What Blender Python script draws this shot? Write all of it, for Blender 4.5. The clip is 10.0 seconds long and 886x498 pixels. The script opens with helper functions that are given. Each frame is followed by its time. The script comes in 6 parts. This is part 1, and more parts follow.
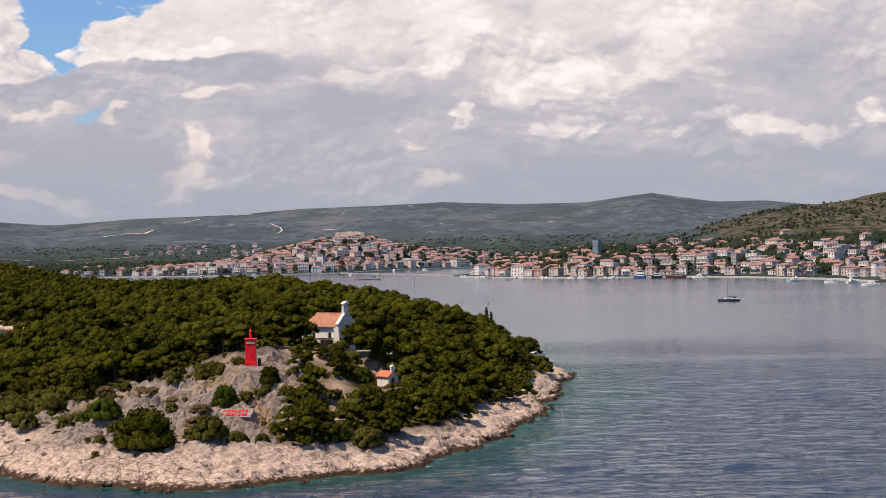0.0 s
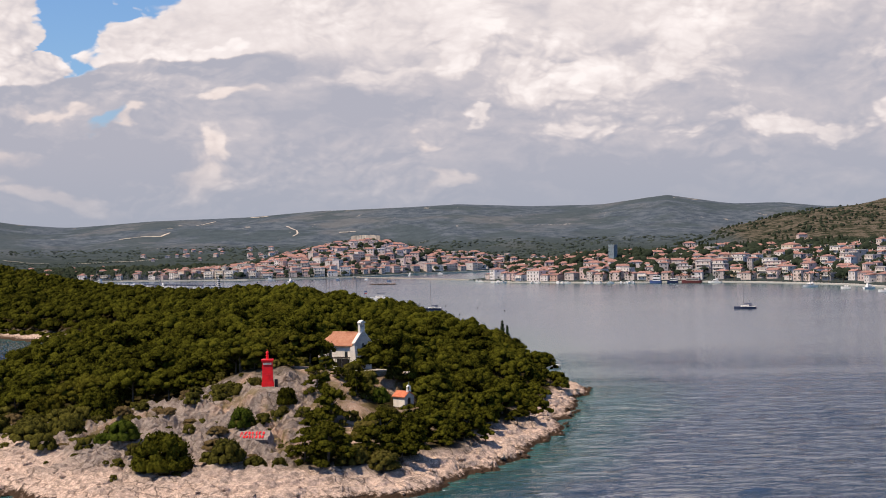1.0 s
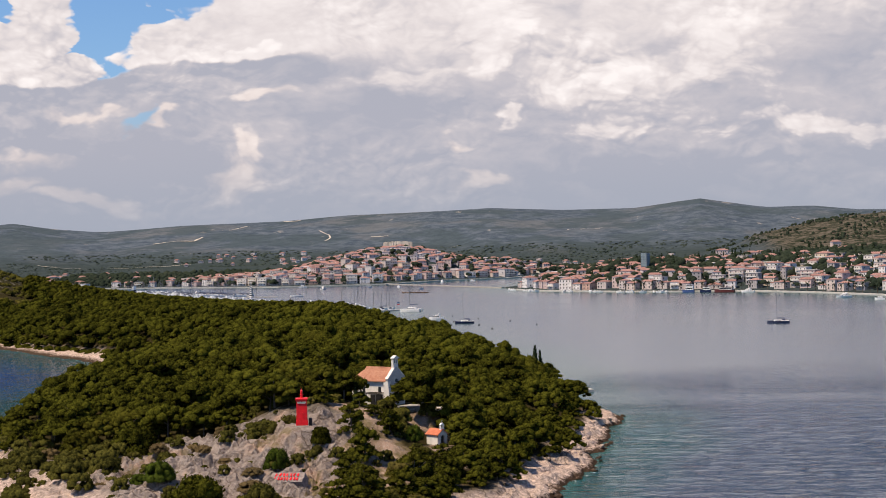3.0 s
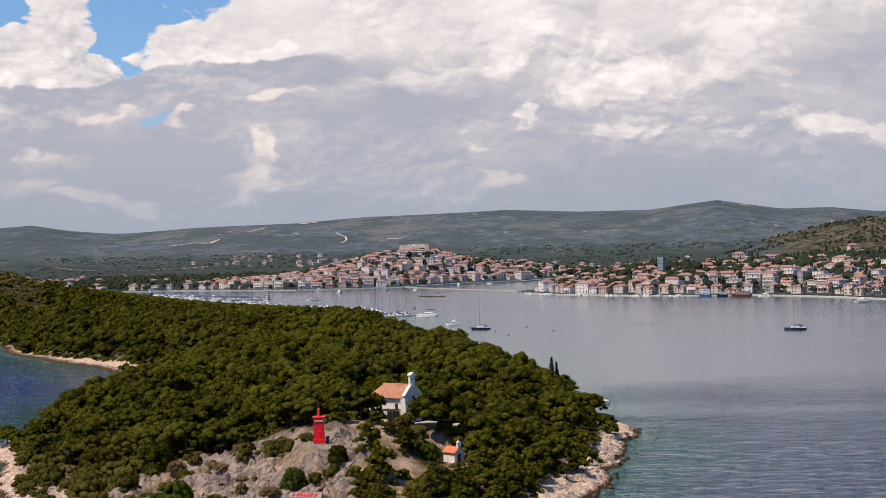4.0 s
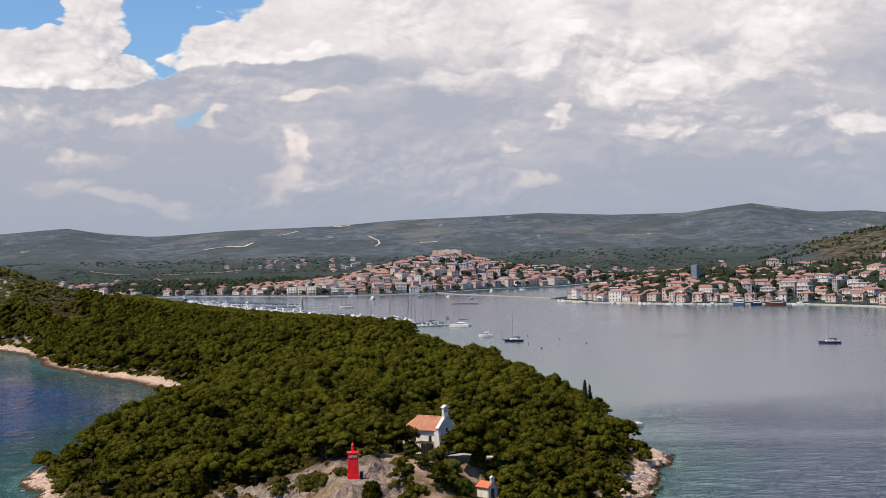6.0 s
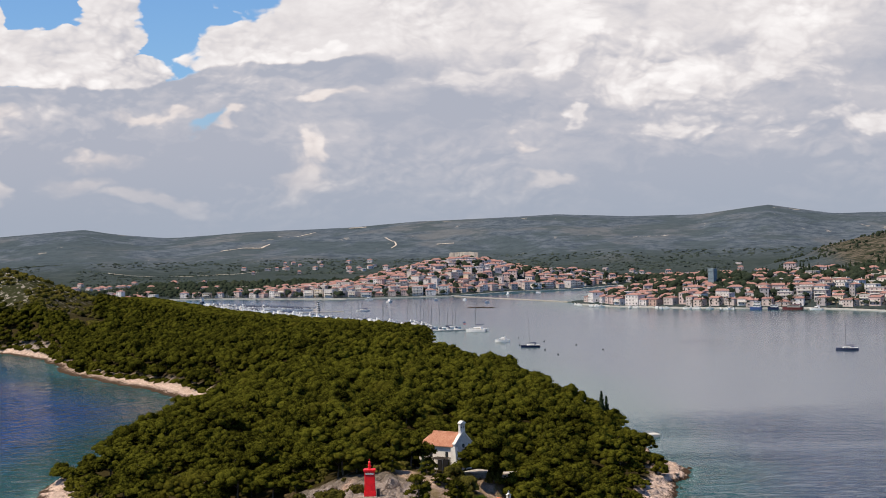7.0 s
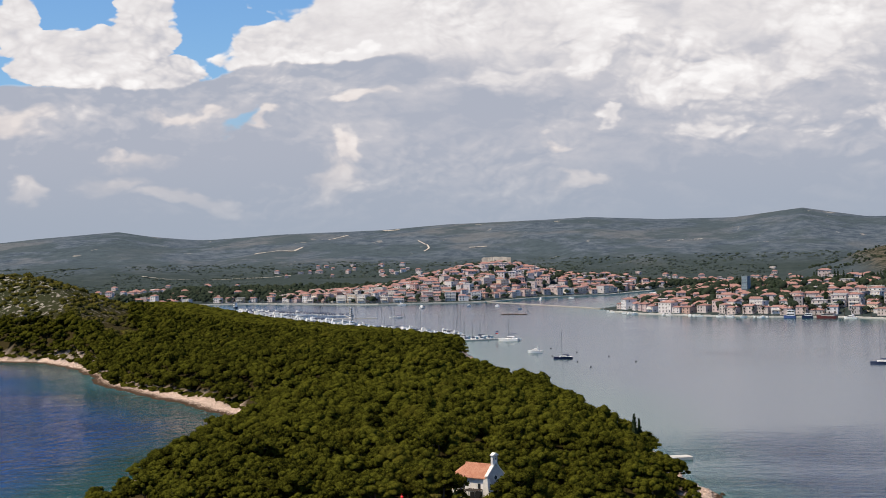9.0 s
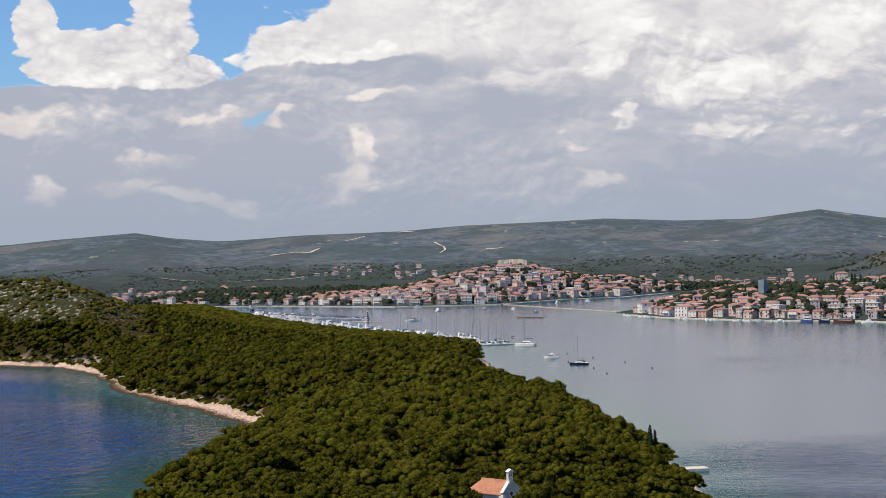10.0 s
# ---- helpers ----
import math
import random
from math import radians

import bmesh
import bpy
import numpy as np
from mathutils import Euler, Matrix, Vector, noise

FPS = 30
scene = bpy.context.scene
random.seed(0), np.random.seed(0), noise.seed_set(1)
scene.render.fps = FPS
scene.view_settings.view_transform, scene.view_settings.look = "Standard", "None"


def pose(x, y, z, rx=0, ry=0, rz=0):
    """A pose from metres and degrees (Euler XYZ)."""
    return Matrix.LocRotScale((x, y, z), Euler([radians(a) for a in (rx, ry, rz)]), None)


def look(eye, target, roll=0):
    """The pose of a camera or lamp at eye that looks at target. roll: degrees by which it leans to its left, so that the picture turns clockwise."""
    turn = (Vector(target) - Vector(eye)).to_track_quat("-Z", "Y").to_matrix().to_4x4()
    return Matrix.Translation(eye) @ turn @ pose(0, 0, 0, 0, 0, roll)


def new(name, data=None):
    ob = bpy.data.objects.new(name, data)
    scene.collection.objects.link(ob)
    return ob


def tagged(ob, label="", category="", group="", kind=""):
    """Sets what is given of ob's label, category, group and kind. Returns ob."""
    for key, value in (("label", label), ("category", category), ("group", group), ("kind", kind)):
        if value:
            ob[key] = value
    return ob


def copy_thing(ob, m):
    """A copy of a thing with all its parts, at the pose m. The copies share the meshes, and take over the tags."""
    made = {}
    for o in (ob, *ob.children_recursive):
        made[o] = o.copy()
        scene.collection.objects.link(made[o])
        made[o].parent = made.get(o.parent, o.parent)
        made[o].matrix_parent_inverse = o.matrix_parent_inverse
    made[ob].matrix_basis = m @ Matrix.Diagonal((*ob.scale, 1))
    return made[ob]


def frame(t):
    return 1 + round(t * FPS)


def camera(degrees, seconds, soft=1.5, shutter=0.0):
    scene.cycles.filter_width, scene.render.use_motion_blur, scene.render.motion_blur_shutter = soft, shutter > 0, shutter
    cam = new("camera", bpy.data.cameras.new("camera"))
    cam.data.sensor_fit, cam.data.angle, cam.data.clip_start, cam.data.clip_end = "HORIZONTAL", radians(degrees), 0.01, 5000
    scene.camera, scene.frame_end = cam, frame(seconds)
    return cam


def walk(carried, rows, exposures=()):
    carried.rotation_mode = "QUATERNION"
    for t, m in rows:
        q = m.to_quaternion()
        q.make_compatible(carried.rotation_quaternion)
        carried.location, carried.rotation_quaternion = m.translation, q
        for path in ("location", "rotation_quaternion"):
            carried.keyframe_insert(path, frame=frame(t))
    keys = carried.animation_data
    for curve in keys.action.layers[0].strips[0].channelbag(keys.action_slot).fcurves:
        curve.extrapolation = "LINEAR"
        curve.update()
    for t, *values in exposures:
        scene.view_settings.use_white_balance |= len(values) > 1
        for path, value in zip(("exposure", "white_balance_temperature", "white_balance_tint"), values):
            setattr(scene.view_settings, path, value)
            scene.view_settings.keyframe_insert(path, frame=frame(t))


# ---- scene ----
cam = camera(31.04, 10.0, soft=0.95)
PATH = [
    (0.0, look((-0.264, 2.920, 34.346), (-16.669, 302.466, 32.620), -1.375)),
    (1.0, look((-0.190, 2.155, 38.001), (-19.540, 301.526, 36.437), -1.428)),
    (2.0, look((-0.133, 1.491, 41.521), (-22.473, 300.655, 40.103), -1.466)),
    (3.0, look((-0.088, 0.918, 44.929), (-25.451, 299.841, 43.643), -1.491)),
    (4.0, look((-0.046, 0.424, 48.249), (-28.457, 299.073, 47.080), -1.503)),
    (5.0, look((0.000, 0.000, 51.504), (-31.475, 298.342, 50.437), -1.503)),
    (6.0, look((0.057, -0.365, 54.717), (-34.489, 297.638, 53.736), -1.492)),
    (7.0, look((0.133, -0.681, 57.912), (-37.482, 296.950, 57.002), -1.471)),
    (8.0, look((0.235, -0.958, 61.111), (-40.439, 296.270, 60.258), -1.441)),
    (9.0, look((0.370, -1.208, 64.338), (-43.343, 295.589, 63.527), -1.402)),
    (10.0, look((0.546, -1.439, 67.616), (-46.177, 294.899, 66.832), -1.355)),
]
walk(cam, PATH, [(0.0, 0.22, 6800, 16), (5.0, 0.22, 6620, 13), (10.0, 0.22, 6440, 10)])

# ---- sun and sky ----
SUN_EL, SUN_AZ = 63.0, 238.0  # degrees; azimuth clockwise from +y
to_sun = Vector((math.sin(radians(SUN_AZ)) * math.cos(radians(SUN_EL)), math.cos(radians(SUN_AZ)) * math.cos(radians(SUN_EL)), math.sin(radians(SUN_EL))))
sun_data = bpy.data.lights.new("sun", "SUN")
sun_data.energy, sun_data.angle, sun_data.color = 5.0, radians(0.6), (1.0, 0.86, 0.66)
sun = new("sun", sun_data)
sun.matrix_world = look((0, 0, 300), Vector((0, 0, 300)) - to_sun)


class Nodes:
    """Short hand for building a node tree."""

    def __init__(self, tree):
        self.t = tree
        tree.nodes.clear()

    def n(self, kind, ins=None, **props):
        nd = self.t.nodes.new(kind)
        for k, v in props.items():
            setattr(nd, k, v)
        for k, v in (ins or {}).items():
            self.put(nd.inputs[k], v)
        return nd

    def put(self, sock, v):
        if isinstance(v, bpy.types.NodeSocket):
            self.t.links.new(v, sock)
        elif isinstance(v, bpy.types.Node):
            self.t.links.new(v.outputs[0], sock)
        else:
            sock.default_value = v

    def math(self, op, a, b=0.0, c=0.0, clamp=False):
        nd = self.n("ShaderNodeMath", {0: a, 1: b, 2: c}, operation=op)
        nd.use_clamp = clamp
        return nd.outputs[0]

    def vec(self, op, a, b=(0, 0, 0)):
        return self.n("ShaderNodeVectorMath", {0: a, 1: b}, operation=op).outputs[0]

    def scaled(self, a, s):
        return self.n("ShaderNodeVectorMath", {0: a, "Scale": s}, operation="SCALE").outputs[0]

    def mix(self, f, a, b, blend="MIX"):
        nd = self.n("ShaderNodeMix", {0: f, 6: a, 7: b}, data_type="RGBA", blend_type=blend)
        return nd.outputs[2]

    def step(self, v, lo, hi, a=0.0, b=1.0):
        nd = self.n("ShaderNodeMapRange", {0: v, 1: lo, 2: hi, 3: a, 4: b}, interpolation_type="SMOOTHSTEP")
        return nd.outputs[0]

    def noise(self, v, scale, detail=4.0, rough=0.55, distort=0.0):
        return self.n("ShaderNodeTexNoise", {"Vector": v, "Scale": scale, "Detail": detail, "Roughness": rough, "Distortion": distort})


def col(r, g, b):
    return (r, g, b, 1.0)


world = bpy.data.worlds.new("sky")
scene.world = world
world.use_nodes = True
W = Nodes(world.node_tree)
ray_dir = W.n("ShaderNodeTexCoord").outputs["Generated"]
sep = W.n("ShaderNodeSeparateXYZ", {0: ray_dir})
az = W.math("ARCTAN2", sep.outputs[0], sep.outputs[1])
el = sep.outputs[2]
sky = W.n("ShaderNodeTexSky", sky_type="NISHITA", sun_disc=False, sun_elevation=radians(SUN_EL), sun_rotation=radians(SUN_AZ), air_density=1.0, dust_density=0.6)
blue = W.mix(1.0, W.scaled(sky.outputs[0], 0.105), col(0.60, 0.85, 1.15), "MULTIPLY")
flat = W.n("ShaderNodeCombineXYZ", {0: az, 1: W.math("MULTIPLY", el, 1.7), 2: 0.0}).outputs[0]
warp_a = W.noise(flat, 11.0, 3.0, 0.5)
warp_b = W.noise(flat, 42.0, 3.0, 0.5)
half = (0.5, 0.5, 0.5)
shift = W.vec("ADD", W.scaled(W.vec("SUBTRACT", warp_a.outputs["Color"], half), 0.060), W.scaled(W.vec("SUBTRACT", warp_b.outputs["Color"], half), 0.022))
bent = W.n("ShaderNodeSeparateXYZ", {0: W.vec("ADD", W.n("ShaderNodeCombineXYZ", {0: az, 1: el, 2: 0.0}).outputs[0], shift)})
b_az, b_el = bent.outputs[0], bent.outputs[1]
# rounded lobes of heaped cloud, large and small
curl = W.vec("ADD", flat, W.scaled(shift, 0.7))
lobe_a = W.n("ShaderNodeTexVoronoi", {"Vector": curl, "Scale": 36.0, "Smoothness": 0.25}, feature="SMOOTH_F1").outputs[0]
lobe_b = W.n("ShaderNodeTexVoronoi", {"Vector": curl, "Scale": 92.0, "Smoothness": 0.3}, feature="SMOOTH_F1").outputs[0]
lobe_c = W.n("ShaderNodeTexVoronoi", {"Vector": curl, "Scale": 210.0, "Smoothness": 0.3}, feature="SMOOTH_F1").outputs[0]
lobes = W.math("ADD", W.math("MULTIPLY", W.math("SUBTRACT", lobe_a, 0.4), 0.55), W.math("ADD", W.math("MULTIPLY", W.math("SUBTRACT", lobe_b, 0.4), 0.32), W.math("MULTIPLY", W.math("SUBTRACT", lobe_c, 0.4), 0.15)))


def puff(cx, cy, rx, ry, hard=0.55, lobed=0.6):
    """A heaped patch of sky round an azimuth and a height (radians)."""
    ux = W.math("DIVIDE", W.math("SUBTRACT", b_az, cx), rx)
    uy = W.math("DIVIDE", W.math("SUBTRACT", b_el, cy), ry)
    r = W.math("SQRT", W.math("ADD", W.math("MULTIPLY", ux, ux), W.math("MULTIPLY", uy, uy)))
    return W.step(W.math("ADD", r, W.math("MULTIPLY", lobes, lobed)), 1.0, 1.0 - hard)


def total(items):
    out = items[0]
    for it in items[1:]:
        out = W.math("MAXIMUM", out, it)
    return out


# a low grey layer with a flat top edge, a white tower and a white bank standing behind it, open sky between them
edge = W.step(az, -0.315, -0.255, 0.1005, 0.1165)
soft_el = W.n("ShaderNodeSeparateXYZ", {0: W.vec("ADD", W.n("ShaderNodeCombineXYZ", {0: az, 1: el, 2: 0.0}).outputs[0], W.scaled(shift, 0.22))}).outputs[1]
below = W.math("SUBTRACT", edge, W.math("SUBTRACT", soft_el, W.math("MULTIPLY", lobes, 0.004)))
spread = W.step(az, -0.19, -0.05, 0.0012, 0.045)
lower = W.step(W.math("DIVIDE", below, spread), -1.0, 1.0)
tower = total([puff(-0.330, 0.137, 0.024, 0.028, 0.12, 0.75), puff(-0.320, 0.112, 0.034, 0.020, 0.12, 0.75), puff(-0.354, 0.116, 0.030, 0.024, 0.12, 0.75), puff(-0.403, 0.145, 0.019, 0.027, 0.12, 0.75), puff(-0.384, 0.116, 0.030, 0.022, 0.12, 0.75)])
bank = total([puff(-0.165, 0.124, 0.095, 0.020, 0.2, 0.3), puff(-0.222, 0.131, 0.066, 0.021, 0.10, 0.45), puff(-0.180, 0.150, 0.062, 0.034, 0.12, 0.45), puff(-0.06, 0.150, 0.15, 0.060, 0.3, 0.4)])
knob = puff(-0.204, 0.122, 0.019, 0.0085, 0.2, 0.8)
decks = total([puff(-0.050, 0.128, 0.034, 0.038, 0.4, 0.9), puff(0.020, 0.098, 0.085, 0.032, 0.95, 0.8), puff(0.088, 0.125, 0.050, 0.055, 0.7, 0.9), puff(0.150, 0.066, 0.120, 0.013, 0.6, 1.0), puff(-0.043, 0.079, 0.012, 0.008, 0.5, 1.0), puff(0.030, 0.068, 0.06, 0.014, 0.9, 1.0), puff(-0.10, 0.105, 0.06, 0.020, 0.95, 0.8)])
low = total([puff(-0.206, 0.058, 0.016, 0.014, 0.5, 0.7), puff(-0.216, 0.042, 0.026, 0.014, 0.8, 0.7), puff(-0.302, 0.034, 0.046, 0.009, 0.6, 0.7), puff(-0.345, 0.043, 0.034, 0.011, 0.8, 0.7), puff(-0.396, 0.043, 0.014, 0.010, 0.6, 0.7), puff(-0.415, 0.078, 0.040, 0.010, 0.7, 0.7),
             puff(-0.335, 0.060, 0.036, 0.008, 0.8, 0.7), puff(-0.187, 0.093, 0.022, 0.007, 0.7, 0.7), puff(-0.055, 0.036, 0.020, 0.005, 0.8), puff(-0.075, 0.056, 0.018, 0.006, 0.8), puff(-0.250, 0.078, 0.012, 0.006, 0.6), puff(-0.30, 0.088, 0.040, 0.005, 0.7)])
under = total([puff(-0.105, 0.082, 0.060, 0.034, 1.0), puff(0.175, 0.112, 0.050, 0.036, 0.9), puff(-0.004, 0.144, 0.024, 0.020, 0.9), puff(0.05, 0.040, 0.14, 0.016, 1.0), puff(-0.36, 0.050, 0.16, 0.030, 1.0)])
hole = puff(-0.2635, 0.0805, 0.0125, 0.0060, 0.5, 0.6)
billow = W.noise(W.vec("MULTIPLY", curl, (0.85, 1.2, 1.0)), 26.0, 5.0, 0.56)
broad = W.noise(flat, 9.0, 3.0, 0.5)
b0 = W.math("SUBTRACT", billow.outputs[0], 0.5)
# relief: each heap is brighter on the side turned up to the sun than on the far side
heap_pos = W.vec("ADD", flat, (0.37, 0.11, 0.0))
heap_a = W.noise(heap_pos, 24.0, 9.0, 0.58)
heap_b = W.noise(W.vec("ADD", heap_pos, (-0.0035, 0.0075, 0.0)), 24.0, 9.0, 0.58)
relief = W.math("MULTIPLY", W.math("SUBTRACT", heap_a.outputs[0], heap_b.outputs[0]), 0.6)
curl_up = W.vec("ADD", curl, (-0.0030, 0.0060, 0.0))
for lobe_scale, gain in ((36.0, 0.42), (92.0, 0.30), (210.0, 0.16)):
    here = W.n("ShaderNodeTexVoronoi", {"Vector": curl, "Scale": lobe_scale, "Smoothness": 0.35}, feature="SMOOTH_F1").outputs[0]
    there = W.n("ShaderNodeTexVoronoi", {"Vector": curl_up, "Scale": lobe_scale, "Smoothness": 0.35}, feature="SMOOTH_F1").outputs[0]
    relief = W.math("ADD", relief, W.math("MULTIPLY", W.math("SUBTRACT", there, here), gain))
relief = W.math("MULTIPLY", relief, W.step(broad.outputs[0], 0.42, 0.62, 0.12, 1.0))
wisp = W.math("SUBTRACT", W.noise(W.vec("MULTIPLY", flat, (0.8, 1.1, 1.0)), 60.0, 7.0, 0.62).outputs[0], 0.5)
crease = W.math("MULTIPLY", lobes, -1.0)
# the grey layer
grey_t = W.math("ADD", W.math("MULTIPLY", b0, 1.0), W.math("MULTIPLY", W.math("SUBTRACT", broad.outputs[0], 0.5), 0.55))
grey_t = W.math("ADD", grey_t, W.math("ADD", W.math("MULTIPLY", decks, 0.52), W.math("MULTIPLY", low, 0.46)))
grey_t = W.math("ADD", grey_t, W.math("MULTIPLY", crease, W.math("ADD", 0.26, W.math("ADD", W.math("MULTIPLY", low, 0.55), W.math("MULTIPLY", decks, 0.30)))))
grey_t = W.math("SUBTRACT", grey_t, W.math("ADD", W.math("MULTIPLY", under, 0.28), W.math("MULTIPLY", W.math("MULTIPLY", W.step(below, 0.020, 0.0), W.step(az, -0.06, -0.14)), 0.16)))
grey_t = W.math("ADD", grey_t, W.math("ADD", W.math("MULTIPLY", relief, 0.85), W.math("MULTIPLY", wisp, 0.22)))
grey_t = W.math("ADD", grey_t, W.math("ADD", W.step(el, 0.02, 0.13, 0.11, 0.31), W.step(az, -0.30, -0.05, -0.09, 0.04)))
# the white ones behind
white_t = W.math("ADD", 0.72, W.math("ADD", W.math("MULTIPLY", b0, 0.60), W.math("MULTIPLY", crease, W.math("ADD", 0.30, W.math("ADD", W.math("MULTIPLY", tower, 0.55), W.math("MULTIPLY", knob, 0.3))))))
white_t = W.math("ADD", white_t, W.math("ADD", W.math("MULTIPLY", knob, 0.16), W.math("ADD", W.math("MULTIPLY", relief, 0.8), W.math("MULTIPLY", wisp, 0.22))))
white_t = W.math("SUBTRACT", white_t, W.math("ADD", W.math("MULTIPLY", under, 0.30), W.step(az, 0.10, 0.15, 0.0, 0.16)))
white_t = W.math("ADD", white_t, W.math("MULTIPLY", W.math("MULTIPLY", decks, W.step(az, -0.09, -0.05)), 0.16))
bright = W.math("ADD", W.math("MULTIPLY", grey_t, lower), W.math("MULTIPLY", white_t, W.math("SUBTRACT", 1.0, lower)), clamp=True)
ramp = W.n("ShaderNodeValToRGB", {0: bright})
e = ramp.color_ramp.elements
e[0].position, e[0].color = 0.0, col(0.390, 0.415, 0.485)
e[1].position, e[1].color = 1.0, col(0.900, 0.875, 0.862)
e.new(0.33).color = col(0.515, 0.512, 0.552)
e.new(0.62).color = col(0.705, 0.675, 0.675)
cloud = ramp.outputs[0]
warm = W.mix(W.math("MULTIPLY", low, 0.40), cloud, col(0.80, 0.70, 0.64))
veil = W.mix(W.step(el, 0.070, 0.004, 0.0, 0.92), warm, col(0.335, 0.382, 0.462))
cover = W.math("MAXIMUM", W.math("MULTIPLY", lower, W.math("SUBTRACT", 1.0, W.math("MULTIPLY", hole, 0.75))), W.math("MAXIMUM", W.math("MAXIMUM", tower, bank), W.math("MAXIMUM", W.step(az, -0.215, -0.185), W.step(az, -0.47, -0.52))), clamp=True)
# higher up the cloud breaks into separate banks
banks = W.noise(W.vec("MULTIPLY", ray_dir, (1.0, 1.0, 1.6)), 2.2, 5.0, 0.6)
ahead = W.math("MULTIPLY", W.step(el, 0.32, 0.21), W.step(W.math("ABSOLUTE", az), 1.15, 0.75))
cover = W.math("MULTIPLY", cover, W.math("MAXIMUM", ahead, W.step(banks.outputs[0], 0.56, 0.70)))
final = W.mix(cover, blue, veil)
W.n("ShaderNodeOutputWorld", {0: W.n("ShaderNodeBackground", {"Color": final, "Strength": 0.935})})


# ---- materials ----
def material(name):
    m = bpy.data.materials.new(name)
    m.use_nodes = True
    return m, Nodes(m.node_tree)


def finish(N, color, rough=0.8, bump=None, dist=0.1, strength=0.6, metal=0.0, spec=0.4, **more):
    ins = {"Base Color": color, "Roughness": rough, "Metallic": metal, "Specular IOR Level": spec}
    ins.update(more)
    if bump is not None:
        ins["Normal"] = N.n("ShaderNodeBump", {"Height": bump, "Distance": dist, "Strength": strength})
    b = N.n("ShaderNodeBsdfPrincipled", ins)
    N.n("ShaderNodeOutputMaterial", {0: b})


def plain(name, rgb, rough=0.7, vary=0.25, scale=2.0, metal=0.0, bump=0.0, spec=0.4, per_object=0.0):
    """Painted or solid surface with soft stains and fine grain."""
    m, N = material(name)
    p = N.n("ShaderNodeTexCoord").outputs["Object"]
    a = N.noise(p, scale, 5.0, 0.6)
    g = N.noise(p, scale * 9.0, 3.0, 0.6)
    f = N.math("ADD", N.math("MULTIPLY", a.outputs[0], 0.7), N.math("MULTIPLY", g.outputs[0], 0.3))
    f = N.step(f, 0.32, 0.68, 1.0 - vary, 1.0 + vary * 0.35)
    if per_object:
        f = N.math("MULTIPLY", f, N.n("ShaderNodeMapRange", {0: N.n("ShaderNodeObjectInfo").outputs["Random"], 3: 1 - per_object, 4: 1 + per_object * 0.5}).outputs[0])
    c = N.mix(1.0, col(*rgb), N.n("ShaderNodeCombineXYZ", {0: f, 1: f, 2: f}).outputs[0], "MULTIPLY")
    finish(N, c, rough, g.outputs[0] if bump else None, bump, 0.5, metal, spec)
    return m


def leaf_material(name, dark, light, tip, scale=1.0, tuft=2.4, lift=0.3):
    """Needle foliage: tone changes from tree to tree and from tuft to tuft, with shade painted between tufts."""
    m, N = material(name)
    geo = N.n("ShaderNodeNewGeometry")
    info = N.n("ShaderNodeObjectInfo")
    pos = geo.outputs["Position"]
    stand = N.noise(pos, 0.16 * scale, 2.0, 0.5)
    isl = N.math("ADD", N.math("MULTIPLY", geo.outputs["Random Per Island"], 0.36), N.math("MULTIPLY", info.outputs["Random"], 0.22))
    isl = N.math("ADD", isl, N.step(stand.outputs[0], 0.30, 0.70, 0.0, 0.42))
    # fine noise blackens the gaps between tufts: their shade is in the colour
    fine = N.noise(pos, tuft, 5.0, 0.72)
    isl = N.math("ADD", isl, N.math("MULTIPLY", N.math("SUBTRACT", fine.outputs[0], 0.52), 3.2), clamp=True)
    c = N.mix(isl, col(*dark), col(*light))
    big = N.noise(pos, 0.05 * scale, 3.0, 0.5)
    c = N.mix(N.step(big.outputs[0], 0.54, 0.72, 0.0, 0.5), c, col(*tip))
    finish(N, c, 1.0, fine.outputs[0], lift, 1.0, spec=0.0)
    return m


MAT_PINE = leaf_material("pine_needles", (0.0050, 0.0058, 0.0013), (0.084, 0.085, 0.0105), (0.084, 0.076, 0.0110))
MAT_CYPRESS = leaf_material("cypress_needles", (0.016, 0.026, 0.014), (0.035, 0.048, 0.022), (0.03, 0.04, 0.02))
MAT_SHRUB = leaf_material("shrub_leaves", (0.018, 0.019, 0.005), (0.098, 0.090, 0.019), (0.125, 0.096, 0.028))
MAT_FRESH = leaf_material("fresh_leaves", (0.014, 0.022, 0.004), (0.064, 0.086, 0.012), (0.06, 0.075, 0.012))
MAT_DRY = leaf_material("dry_shrub", (0.085, 0.062, 0.028), (0.150, 0.105, 0.050), (0.12, 0.10, 0.04))
# distant foliage: darks lifted and blue added, haze put into the colour
MAT_FAR = leaf_material("hazed_far_trees", (0.016, 0.024, 0.017), (0.040, 0.050, 0.032), (0.046, 0.050, 0.034), 0.3)
MAT_PLAIN = leaf_material("hazed_plain_foliage", (0.030, 0.043, 0.036), (0.056, 0.070, 0.058), (0.058, 0.069, 0.057), 0.3)
MAT_BARK = plain("bark", (0.11, 0.085, 0.065), 0.95, 0.5, 1.5, bump=0.05)


